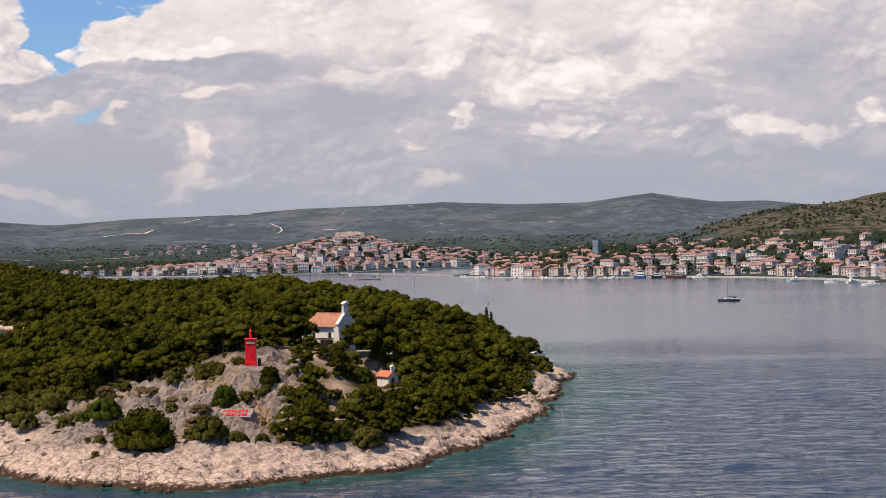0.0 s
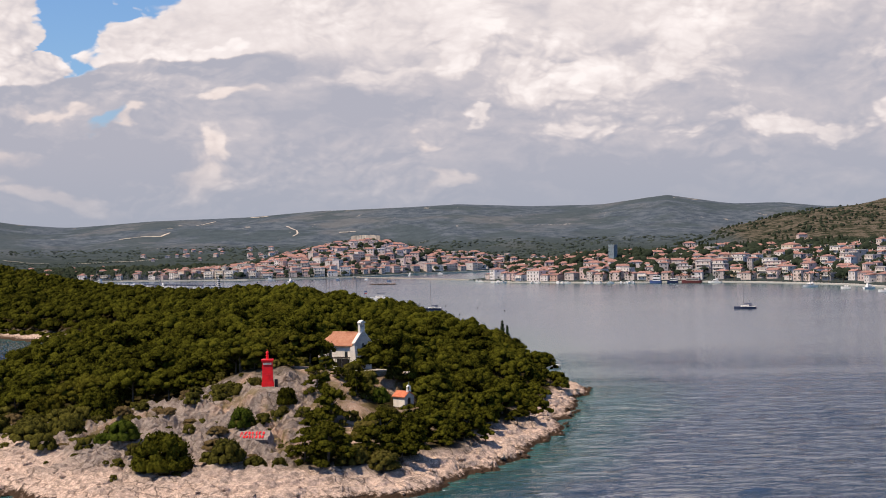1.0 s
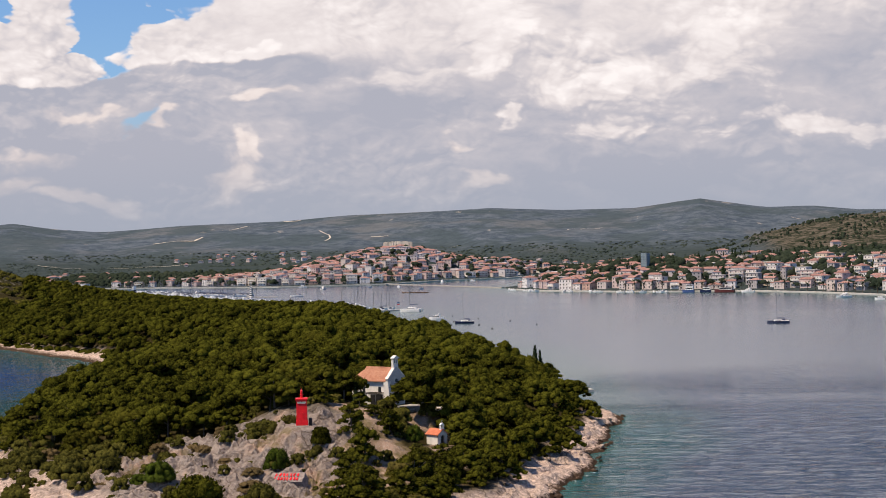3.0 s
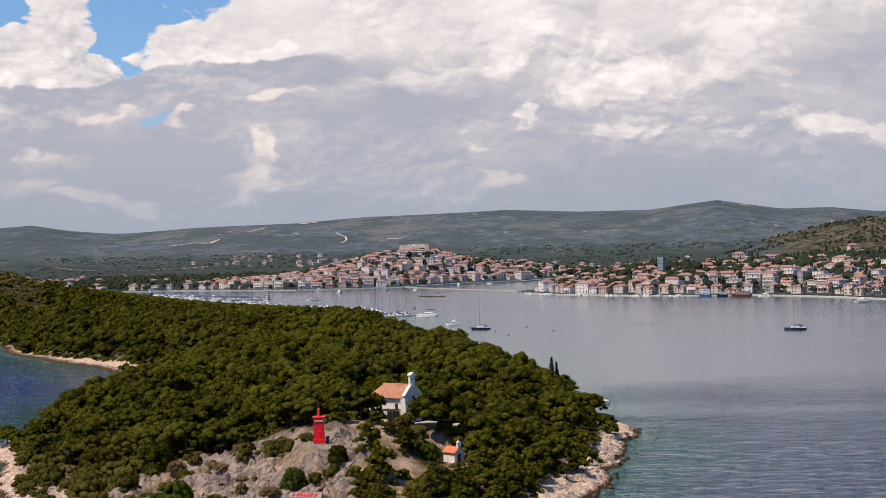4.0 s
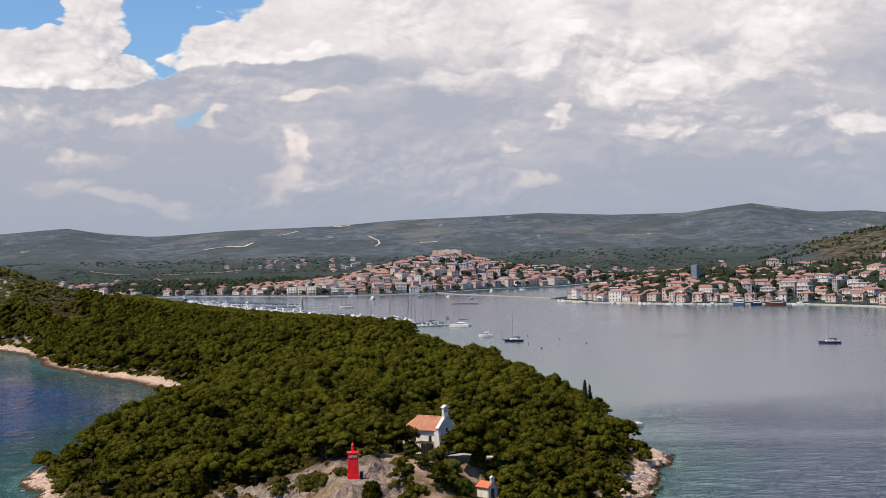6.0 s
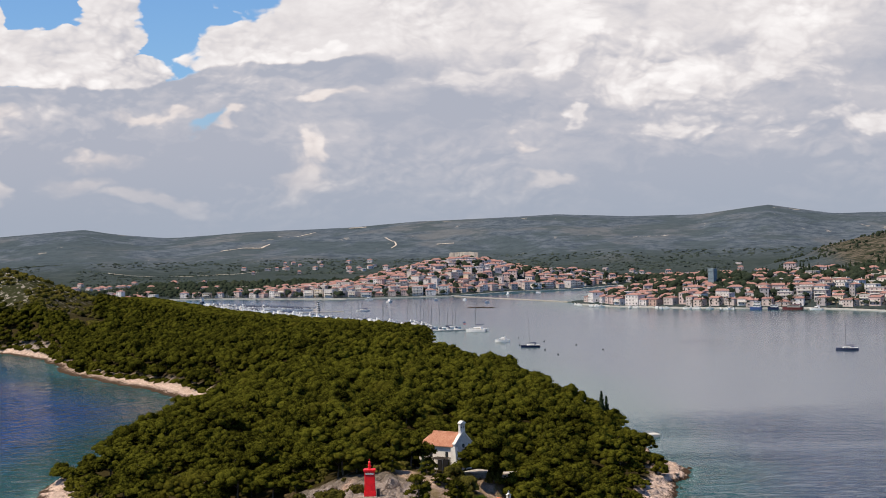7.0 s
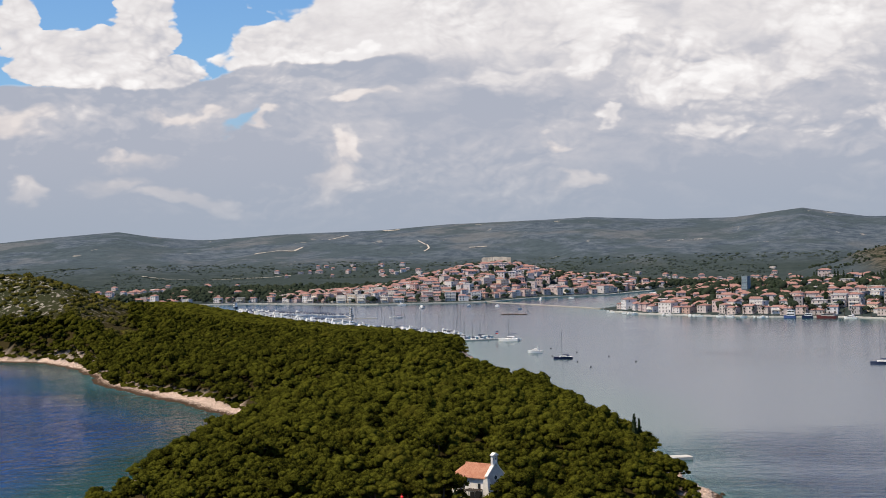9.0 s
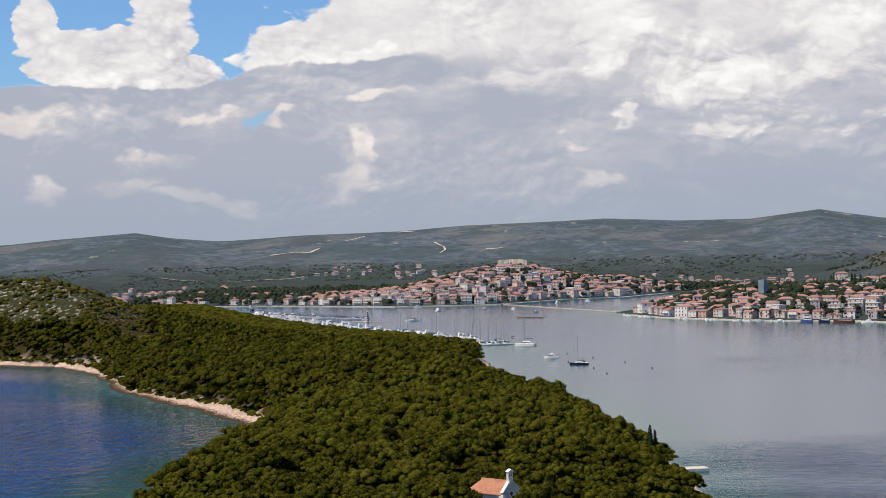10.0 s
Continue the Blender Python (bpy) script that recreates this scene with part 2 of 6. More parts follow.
def ground_material():
    """Limestone by the water, grey crags, dry soil, needle litter, and far scrub with painted haze, chosen by the cover
    attribute.
    """
    m, N = material("ground_cover")
    pos = N.n("ShaderNodeNewGeometry").outputs["Position"]
    att = N.n("ShaderNodeAttribute", attribute_name="cover")
    ch = N.n("ShaderNodeSeparateColor", {0: att.outputs["Color"]})
    z = N.n("ShaderNodeSeparateXYZ", {0: pos}).outputs[2]
    n1 = N.noise(pos, 0.22, 6.0, 0.6)
    n2 = N.noise(pos, 1.3, 6.0, 0.65)
    n3 = N.noise(pos, 0.05, 4.0, 0.55)
    slant = N.n("ShaderNodeVectorRotate", {"Vector": pos, "Angle": 0.6}).outputs[0]
    seam = N.noise(N.vec("MULTIPLY", slant, (0.5, 1.1, 1.3)), 0.30, 2.5, 0.5, 0.8)
    seam2 = N.noise(N.vec("MULTIPLY", slant, (1.2, 0.6, 1.3)), 0.75, 2.5, 0.5, 0.5)
    fold = N.math("MINIMUM", N.math("ABSOLUTE", N.math("SUBTRACT", seam.outputs[0], 0.5)), N.math("MULTIPLY", N.math("ABSOLUTE", N.math("SUBTRACT", seam2.outputs[0], 0.5)), 1.3))
    cr = N.step(fold, 0.0, 0.022)
    craggy = N.noise(N.vec("MULTIPLY", slant, (0.7, 1.0, 1.5)), 0.85, 8.0, 0.72, 0.6)
    ridged = N.math("SUBTRACT", 1.0, N.math("MULTIPLY", N.math("ABSOLUTE", N.math("SUBTRACT", craggy.outputs[0], 0.5)), 2.0))
    pale = N.mix(n1.outputs[0], col(0.66, 0.470, 0.375), col(0.84, 0.665, 0.550))
    grey = N.mix(n2.outputs[0], col(0.20, 0.170, 0.150), col(0.44, 0.375, 0.330))
    rock = N.mix(N.step(N.math("ADD", z, N.math("MULTIPLY", n3.outputs[0], 7.0)), 5.4, 8.6), pale, grey)
    rock = N.mix(N.step(n2.outputs[0], 0.36, 0.56, 0.5, 0.0), rock, col(0.22, 0.165, 0.140))
    rock = N.mix(N.math("MULTIPLY", N.math("SUBTRACT", 1.0, cr), 0.42), rock, col(0.12, 0.092, 0.075))
    rock = N.mix(N.step(ridged, 0.88, 0.98, 0.0, 0.35), rock, col(0.22, 0.175, 0.145))
    warped = N.vec("ADD", N.vec("MULTIPLY", slant, (0.75, 1.25, 1.0)), N.scaled(N.noise(pos, 0.5, 3.0, 0.6).outputs["Color"], 2.2))
    joint = N.step(N.n("ShaderNodeTexVoronoi", {"Vector": warped, "Scale": 0.24}, feature="DISTANCE_TO_EDGE").outputs[0], 0.045, 0.0)
    chink = N.step(N.n("ShaderNodeTexVoronoi", {"Vector": warped, "Scale": 0.75}, feature="DISTANCE_TO_EDGE").outputs[0], 0.06, 0.0)
    open_up = N.step(n1.outputs[0], 0.40, 0.58)
    split = N.math("MAXIMUM", N.math("MULTIPLY", N.math("MULTIPLY", joint, 0.8), N.step(n3.outputs[0], 0.38, 0.56, 0.25, 1.0)), N.math("MULTIPLY", N.math("MULTIPLY", chink, open_up), 0.55))
    tone = N.n("ShaderNodeSeparateColor", {0: N.n("ShaderNodeTexVoronoi", {"Vector": warped, "Scale": 0.75}).outputs["Color"]}).outputs[0]
    rock = N.mix(N.math("MULTIPLY", tone, 0.22), rock, col(0.30, 0.245, 0.215))
    rock = N.mix(split, rock, col(0.10, 0.075, 0.062))
    mott = N.noise(pos, 3.4, 6.0, 0.75)
    rock = N.mix(N.step(mott.outputs[0], 0.34, 0.54, 0.42, 0.0), rock, col(0.20, 0.155, 0.125))
    rock = N.mix(N.step(N.noise(N.vec("MULTIPLY", slant, (0.45, 1.6, 1.2)), 0.9, 5.0, 0.7, 1.0).outputs[0], 0.44, 0.36, 0.0, 0.45), rock, col(0.19, 0.150, 0.125))
    wet = N.step(N.math("ADD", z, N.math("MULTIPLY", N.math("SUBTRACT", n2.outputs[0], 0.5), 2.4)), 1.15, 0.45)
    rock = N.mix(wet, rock, N.mix(n2.outputs[0], col(0.022, 0.016, 0.012), col(0.095, 0.060, 0.040)))
    grit = N.noise(pos, 3.2, 5.0, 0.7)
    soil = N.mix(n2.outputs[0], col(0.25, 0.150, 0.100), col(0.46, 0.345, 0.270))
    soil = N.mix(N.step(grit.outputs[0], 0.54, 0.62), soil, col(0.46, 0.38, 0.31))
    soil = N.mix(N.step(n1.outputs[0], 0.46, 0.6, 0.0, 0.75), soil, col(0.120, 0.098, 0.034))
    soil = N.mix(N.step(N.noise(pos, 0.5, 5.0, 0.7).outputs[0], 0.56, 0.66), soil, rock)
    litter = N.mix(n2.outputs[0], col(0.020, 0.016, 0.007), col(0.052, 0.042, 0.018))
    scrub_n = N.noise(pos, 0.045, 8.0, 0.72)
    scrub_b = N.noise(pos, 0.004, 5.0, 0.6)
    # scrub tones are lifted and blue-grey: distance haze painted into the colour
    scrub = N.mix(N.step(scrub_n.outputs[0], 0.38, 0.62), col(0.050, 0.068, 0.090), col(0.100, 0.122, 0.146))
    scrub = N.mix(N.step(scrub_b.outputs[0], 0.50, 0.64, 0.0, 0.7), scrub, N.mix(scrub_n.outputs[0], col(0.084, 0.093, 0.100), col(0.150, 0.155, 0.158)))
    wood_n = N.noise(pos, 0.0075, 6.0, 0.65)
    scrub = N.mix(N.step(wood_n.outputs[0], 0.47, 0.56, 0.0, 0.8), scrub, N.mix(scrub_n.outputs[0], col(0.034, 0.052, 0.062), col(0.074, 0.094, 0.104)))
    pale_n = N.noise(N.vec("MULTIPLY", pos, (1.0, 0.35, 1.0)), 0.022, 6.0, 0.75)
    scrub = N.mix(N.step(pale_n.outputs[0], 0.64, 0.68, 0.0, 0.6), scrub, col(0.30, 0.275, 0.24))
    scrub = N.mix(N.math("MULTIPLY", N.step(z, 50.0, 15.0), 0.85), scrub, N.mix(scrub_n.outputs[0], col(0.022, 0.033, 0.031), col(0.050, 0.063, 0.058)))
    stony = N.mix(N.step(N.noise(pos, 0.24, 6.0, 0.7).outputs[0], 0.54, 0.60), col(0.032, 0.036, 0.018), N.mix(n2.outputs[0], col(0.17, 0.155, 0.135), col(0.36, 0.33, 0.29)))
    brown = N.mix(N.step(N.noise(pos, 0.10, 7.0, 0.7).outputs[0], 0.42, 0.60), col(0.028, 0.033, 0.021), N.mix(n2.outputs[0], col(0.084, 0.070, 0.052), col(0.150, 0.128, 0.104)))
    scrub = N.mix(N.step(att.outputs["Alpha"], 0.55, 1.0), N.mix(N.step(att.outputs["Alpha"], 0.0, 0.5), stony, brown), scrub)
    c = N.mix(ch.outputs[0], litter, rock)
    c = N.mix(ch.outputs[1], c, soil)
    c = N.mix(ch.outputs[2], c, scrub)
    h = N.math("ADD", N.math("SUBTRACT", N.math("MULTIPLY", cr, 0.25), N.math("ADD", N.math("MULTIPLY", ridged, 0.45), N.math("MULTIPLY", split, 0.9))), N.math("ADD", N.math("MULTIPLY", n2.outputs[0], 1.1), n1.outputs[0]))
    finish(N, c, N.step(wet, 0.0, 1.0, 0.92, 0.45), N.math("ADD", h, N.math("MULTIPLY", mott.outputs[0], 0.5)), 0.6, 0.6, spec=0.0)
    return m


MAT_GROUND = ground_material()


def sea_material():
    """Sea water: deep blue, turquoise over the shallows, ruffled by wind in patches."""
    m, N = material("sea_water")
    pos = N.n("ShaderNodeNewGeometry").outputs["Position"]
    depth = N.n("ShaderNodeAttribute", attribute_name="depth").outputs["Fac"]
    n = N.noise(pos, 0.03, 4.0, 0.6)
    d = N.math("ADD", depth, N.math("MULTIPLY", N.math("SUBTRACT", n.outputs[0], 0.5), 0.25))
    west = N.step(N.n("ShaderNodeSeparateXYZ", {0: pos}).outputs[0], -110.0, -170.0)
    west = N.math("MULTIPLY", west, N.step(N.n("ShaderNodeSeparateXYZ", {0: pos}).outputs[1], 1010.0, 940.0))
    c = N.mix(N.step(d, 0.22, 1.0), col(0.006, 0.048, 0.047), N.mix(west, col(0.022, 0.038, 0.066), col(0.008, 0.048, 0.160)))
    c = N.mix(N.step(d, 0.16, 0.0), c, col(0.022, 0.090, 0.078))
    froth = N.noise(pos, 0.35, 6.0, 0.75)
    c = N.mix(N.math("MULTIPLY", N.math("MULTIPLY", N.step(depth, 0.13, 0.0), N.step(N.n("ShaderNodeSeparateXYZ", {0: pos}).outputs[1], 1000.0, 940.0)), N.step(froth.outputs[0], 0.57, 0.66)), c, col(0.62, 0.65, 0.66))
    along = N.vec("MULTIPLY", pos, (0.38, 1.0, 1.0))
    w1 = N.noise(along, 0.75, 4.0, 0.6, 0.4)
    w2 = N.noise(N.vec("MULTIPLY", N.n("ShaderNodeVectorRotate", {"Vector": pos, "Angle": 0.10}).outputs[0], (0.42, 1.0, 1.0)), 0.27, 3.0, 0.55, 0.5)
    calm = N.noise(N.vec("MULTIPLY", pos, (0.5, 1.0, 1.0)), 0.009, 5.0, 0.6, 0.8)
    near = N.step(N.n("ShaderNodeSeparateXYZ", {0: pos}).outputs[1], 220.0, 640.0, 0.30, -0.26)
    cove = N.step(N.n("ShaderNodeSeparateXYZ", {0: pos}).outputs[0], -115.0, -165.0, 0.0, 0.3)
    cove = N.math("MULTIPLY", cove, N.step(N.n("ShaderNodeSeparateXYZ", {0: pos}).outputs[1], 1010.0, 940.0))
    ruffle = N.step(N.math("ADD", N.math("ADD", calm.outputs[0], cove), near), 0.10, 0.80, 0.15, 1.0)
    w3 = N.noise(along, 2.1, 3.0, 0.6, 0.3)
    # longer waves that still show far out
    w4 = N.noise(N.vec("MULTIPLY", N.n("ShaderNodeVectorRotate", {"Vector": pos, "Angle": 0.08}).outputs[0], (0.36, 1.0, 1.0)), 0.115, 3.0, 0.6, 0.3)
    w5 = N.noise(N.vec("MULTIPLY", N.n("ShaderNodeVectorRotate", {"Vector": pos, "Angle": 0.35}).outputs[0], (1.0, 0.36, 1.0)), 0.22, 3.0, 0.6, 0.4)
    long_waves = N.math("ADD", N.math("MULTIPLY", w4.outputs[0], N.math("SUBTRACT", 1.0, west)), N.math("MULTIPLY", w5.outputs[0], N.math("MULTIPLY", west, 4.0)))
    out_far = N.math("MULTIPLY", long_waves, N.step(N.n("ShaderNodeSeparateXYZ", {0: pos}).outputs[1], 330.0, 560.0, 0.0, 1.3))
    h = N.math("ADD", N.math("ADD", N.math("ADD", N.math("MULTIPLY", w1.outputs[0], 0.5), out_far), N.math("MULTIPLY", w3.outputs[0], 0.15)), N.math("MULTIPLY", w2.outputs[0], 1.5))
    bump = N.n("ShaderNodeBump", {"Height": h, "Distance": 0.9, "Strength": N.math("ADD", N.math("MULTIPLY", N.math("POWER", ruffle, 2.4), 1.5), N.math("MULTIPLY", cove, 2.2))})
    b = N.n("ShaderNodeBsdfPrincipled", {"Base Color": c, "Roughness": N.step(ruffle, 0.12, 1.0, 0.20, 0.07), "IOR": 1.34, "Specular IOR Level": N.math("SUBTRACT", N.step(ruffle, 0.2, 0.9, 1.0, 0.72), N.math("MULTIPLY", west, 0.25)), "Normal": bump})
    N.n("ShaderNodeOutputMaterial", {0: b})
    return m


MAT_SEA = sea_material()


# ---- mesh helpers ----
def mesh_of(name, verts, faces, mats, smooth=False, index=None):
    me = bpy.data.meshes.new(name)
    me.from_pydata(np.asarray(verts).tolist(), [], faces if isinstance(faces, list) else faces.tolist())
    for mt in (mats if isinstance(mats, (list, tuple)) else [mats]):
        me.materials.append(mt)
    if smooth:
        me.polygons.foreach_set("use_smooth", np.ones(len(me.polygons), dtype=bool))
    if index is not None:
        me.polygons.foreach_set("material_index", np.asarray(index, dtype=np.int32))
    me.update()
    return me


def child(ob, parent, m=None):
    ob.parent = parent
    if m is not None:
        ob.matrix_basis = m
    return ob


def bm_mesh(name, bm, mat, smooth=False):
    me = bpy.data.meshes.new(name)
    bmesh.ops.recalc_face_normals(bm, faces=bm.faces)
    bm.to_mesh(me)
    bm.free()
    me.materials.append(mat)
    if smooth:
        me.polygons.foreach_set("use_smooth", np.ones(len(me.polygons), dtype=bool))
    return me


def part(name, bm, mat, parent, label="", m=None, smooth=False):
    """Links a bmesh as one mesh object under a thing or a part."""
    ob = child(new(name, bm_mesh(name, bm, mat, smooth)), parent, m)
    return tagged(ob, label) if label else ob


def box(bm, x0, x1, y0, y1, z0, z1, bevel=0.0):
    g = bmesh.ops.create_cube(bm, size=1.0, matrix=Matrix.LocRotScale(((x0 + x1) / 2, (y0 + y1) / 2, (z0 + z1) / 2), None, (x1 - x0, y1 - y0, z1 - z0)))
    if bevel:
        es = list({e for v in g["verts"] for e in v.link_edges})
        bmesh.ops.bevel(bm, geom=es, offset=bevel, segments=2, affect="EDGES", profile=0.5)
    return bm


def cone(bm, r0, r1, z0, z1, seg=12, x=0.0, y=0.0):
    bmesh.ops.create_cone(bm, cap_ends=True, segments=seg, radius1=r0, radius2=r1, depth=z1 - z0, matrix=Matrix.Translation((x, y, (z0 + z1) / 2)))
    return bm


def rod(bm, a, b, r, seg=6):
    a, b = Vector(a), Vector(b)
    q = (b - a).to_track_quat("Z", "Y").to_matrix().to_4x4()
    bmesh.ops.create_cone(bm, cap_ends=True, segments=seg, radius1=r, radius2=r, depth=(b - a).length, matrix=Matrix.Translation((a + b) / 2) @ q)
    return bm


# ---- the lie of the land ----
# coastlines (x, y), the headland walked from its left side round the front and back up its right side
COAST_FRONT = [(-148, 377), (-134, 342), (-125, 322), (-112, 285), (-97, 256), (-81, 239), (-70, 231), (-61, 229), (-52, 224), (-39, 227), (-29, 232), (-21, 238), (-17, 247), (-14, 259), (-8, 265), (-5, 280)]
COAST_RIGHT = [(1, 312), (4, 344), (6, 362), (9, 404), (2, 418), (-1, 440), (-3, 458), (-6, 478), (-14, 510), (-30, 575), (-48, 640), (-72, 690), (-92, 750), (-107, 846), (-130, 960), (-142, 1045)]
COAST_MARINA = [(-200, 1140), (-262, 1225), (-376, 1412), (-455, 1568), (-560, 1790), (-900, 1900), (-2600, 1900), (-2600, 900), (-900, 980), (-520, 955)]
COAST_COVE = [(-420, 919), (-374, 895), (-335, 850), (-300, 785), (-287, 751), (-262, 714), (-228, 671), (-208, 646), (-184, 609), (-166, 583), (-157, 566), (-153, 520), (-152, 480), (-151, 420)]
COAST_MAIN = [(-5000, 1860), (-700, 1850), (-582, 1818), (-491, 1808), (-324, 1714), (-212, 1732), (-152, 1843), (-86, 1883), (-32, 2010), (60, 2120), (300, 2150), (5000, 2200), (5000, 6000), (-5000, 6000)]
COAST_TOWN = [(-72, 1508), (-58, 1440), (-31, 1384), (31, 1322), (75, 1291), (121, 1276), (150, 1243), (180, 1194), (209, 1129), (222, 1058), (300, 950), (700, 800), (5000, 700), (5000, 2300), (300, 2160), (60, 2060), (0, 1800), (-45, 1600)]
PADS = [(-50.0, 282.4, 12.85, 2.2), (-40.4, 316.0, 13.1, 6.2), (-26.4, 292.3, 7.9, 1.8), (-26.0, 314.0, 12.3, 3.0), (-31.0, 307.5, 12.3, 3.0)]  # levelled places
RIDGE = [(-0.60, 84), (-0.455, 88.8), (-0.416, 100), (-0.361, 111), (-0.338, 97.4), (-0.304, 86.8), (-0.255, 95.5), (-0.188, 98.6), (-0.141, 108.3), (-0.083, 113.2), (-0.055, 116.8), (-0.010, 109), (0.035, 108.7), (0.076, 124.3), (0.1155, 102.6), (0.145, 103.2), (0.172, 92), (0.4, 80)]


def inside_by(x, y, poly):
    """Metres inside (+) or outside (-) an outline."""
    best = np.full(x.shape, 1e12)
    odd = np.zeros(x.shape, dtype=bool)
    for (ax, ay), (bx, by) in zip(poly, poly[1:] + poly[:1]):
        ex, ey = bx - ax, by - ay
        k = np.clip(((x - ax) * ex + (y - ay) * ey) / (ex * ex + ey * ey), 0, 1)
        best = np.minimum(best, (x - ax - k * ex) ** 2 + (y - ay - k * ey) ** 2)
        if ey:
            odd ^= ((ay > y) != (by > y)) & (x < ex * (y - ay) / ey + ax)
    return np.where(odd, 1.0, -1.0) * np.sqrt(best)


def smooth(v, lo, hi):
    k = np.clip((v - lo) / (hi - lo), 0, 1)
    return k * k * (3 - 2 * k)


GRID = np.random.RandomState(7).rand(256, 256)


def lattice(x, y):
    """Smooth value noise, 0 to 1, one cell a unit."""
    xi, yi = np.floor(x).astype(int), np.floor(y).astype(int)
    fx, fy = x - xi, y - yi
    fx, fy = fx * fx * (3 - 2 * fx), fy * fy * (3 - 2 * fy)
    g = lambda i, j: GRID[(xi + i) % 256, (yi + j) % 256]
    return (g(0, 0) * (1 - fx) + g(1, 0) * fx) * (1 - fy) + (g(0, 1) * (1 - fx) + g(1, 1) * fx) * fy


def fbm(x, y, octaves=4, gain=0.5):
    out, amp, tot = 0.0, 1.0, 0.0
    for i in range(octaves):
        out = out + amp * lattice(x * 2.03 ** i + 17.3 * i, y * 2.03 ** i + 9.1 * i)
        tot += amp
        amp *= gain
    return out / tot


def blocks(x, y, size):
    """Jittered cells: a random level for each block, and the distance from its joints (0 to about 0.5)."""
    u, v = x / size, y / size
    iu, iv = np.floor(u).astype(int), np.floor(v).astype(int)
    f1, f2, lev = np.full(np.shape(u), 9.0), np.full(np.shape(u), 9.0), np.zeros(np.shape(u))
    for a in (-1, 0, 1):
        for b in (-1, 0, 1):
            ci, cj = iu + a, iv + b
            q = np.hypot(ci + 0.1 + 0.8 * GRID[ci % 256, cj % 256] - u, cj + 0.1 + 0.8 * GRID[(cj + 91) % 256, (ci + 37) % 256] - v)
            nearer = q < f1
            f2 = np.where(nearer, f1, np.minimum(f2, q))
            lev = np.where(nearer, GRID[(ci + 11) % 256, (cj + 53) % 256], lev)
            f1 = np.where(nearer, q, f1)
    return lev, f2 - f1


def headland_inside(x, y):
    wob = (fbm(x / 9, y / 9, 4, 0.6) - 0.5) * 9.0 * (y < 1000)
    return inside_by(x, y, COAST_FRONT + COAST_RIGHT + COAST_MARINA + COAST_COVE) + wob


def land(x, y):
    """Ground height, and how far inside the headland, the mainland or the town a place lies."""
    x, y = np.asarray(x, float), np.asarray(y, float)
    d = headland_inside(x, y)
    prof = np.interp(d, [-60, -8, 0, 1.2, 3, 10, 22, 33, 44, 56, 72, 160], [-14, -2.6, -0.1, 0.9, 1.9, 3.7, 5.2, 6.6, 8.0, 9.5, 11.0, 13.5])
    knoll = 7.0 * np.exp(-((x + 46) / 19) ** 2 - ((y - 298) / np.where(y < 298, 22, 32)) ** 2) * smooth(d, 6, 24)
    inner = np.interp(d, [-60, -8, 0, 3, 12, 22, 40, 70, 160], [-14, -2.6, -0.1, 1.8, 5.0, 8.4, 12.2, 16.0, 17.5])
    inner = inner * (1 - 0.35 * smooth(-x, 190, 260) * smooth(d, 40, 8) * (d > 0))
    inner = inner * (1 - 0.5 * smooth(-x, 138, 156) * smooth(d, 24, 11) * smooth(y, 480, 540) * (d > 0))
    k = smooth(y, 325, 400)
    prof = prof * (1 - k) + inner * k
    cap = np.interp(y, [300, 420, 600, 700, 850, 1000, 1300], [22, 17.0, 14.5, 11.5, 5.5, 2.0, 2.0])
    prof = np.where(d > 0, np.minimum(prof, cap + 0.012 * d), prof)
    hill = np.interp(-x, [205, 260, 301, 328, 362, 400, 440, 520, 900], [0, 2, 6, 11, 20, 36, 49, 55, 58]) * smooth(y, 800, 990) * smooth(y, 1190, 1015)
    hill = np.minimum(hill, 0.45 * np.maximum(d, 0))
    lump = (fbm(x / 13, y / 13, 4) - 0.5) * 1.8 * smooth(d, 2, 14)
    # stepped limestone
    crag = smooth(d, 0.0, 3.0)
    ledge = fbm(x / 3.4, y / 3.4, 5, 0.62)
    strata = (fbm(x / 5.5 + 40, y / 2.6 + 3, 3, 0.6) - 0.5) * 2.2
    rocky = rock_share(x, y, d)
    near = smooth(y, 1000, 880)
    # fissures that cut the rock into blocks
    f1 = np.abs(fbm(x / 7.0 + y / 11.0 + 3, y / 5.0 - x / 16.0, 3) - 0.5)
    f2 = np.abs(fbm(x / 4.0 + 31, y / 4.6 + 8, 3) - 0.5)
    strata = strata - 1.5 * smooth(f1, 0.05, 0.0) - 0.8 * smooth(f2, 0.06, 0.0)
    wx, wy = x + 2.4 * fbm(x / 4 + 5, y / 4, 3), y + 2.4 * fbm(x / 4, y / 4 + 9, 3)
    l1, e1 = blocks(wx * 0.75 + wy * 0.2, wy * 1.15, 4.2)
    l2, e2 = blocks(wx + 60, wy * 1.2 - wx * 0.25, 1.9)
    strata = strata * 0.5 + (0.45 + 0.55 * smooth(d, 9, 20)) * ((l1 - 0.5) * 1.2 + (l2 - 0.5) * 0.5) - 0.55 * smooth(e1, 0.14, 0.0) - 0.28 * smooth(e2, 0.18, 0.0)
    # smooth benches of bedrock step down to the water
    shelf = smooth(d, 15, 10) * smooth(d, 0.5, 2.0)
    run = (d + 7.0 * (fbm(x / 17 + 3, y / 17, 3) - 0.5)) / 3.6
    tread = run - np.floor(run)
    bench = (smooth(tread, 0.55, 0.95) - tread) * 0.95
    detail = (np.floor(ledge * 8) / 8 * 0.6 + ledge * 0.4 - 0.5) * 2.4 + strata
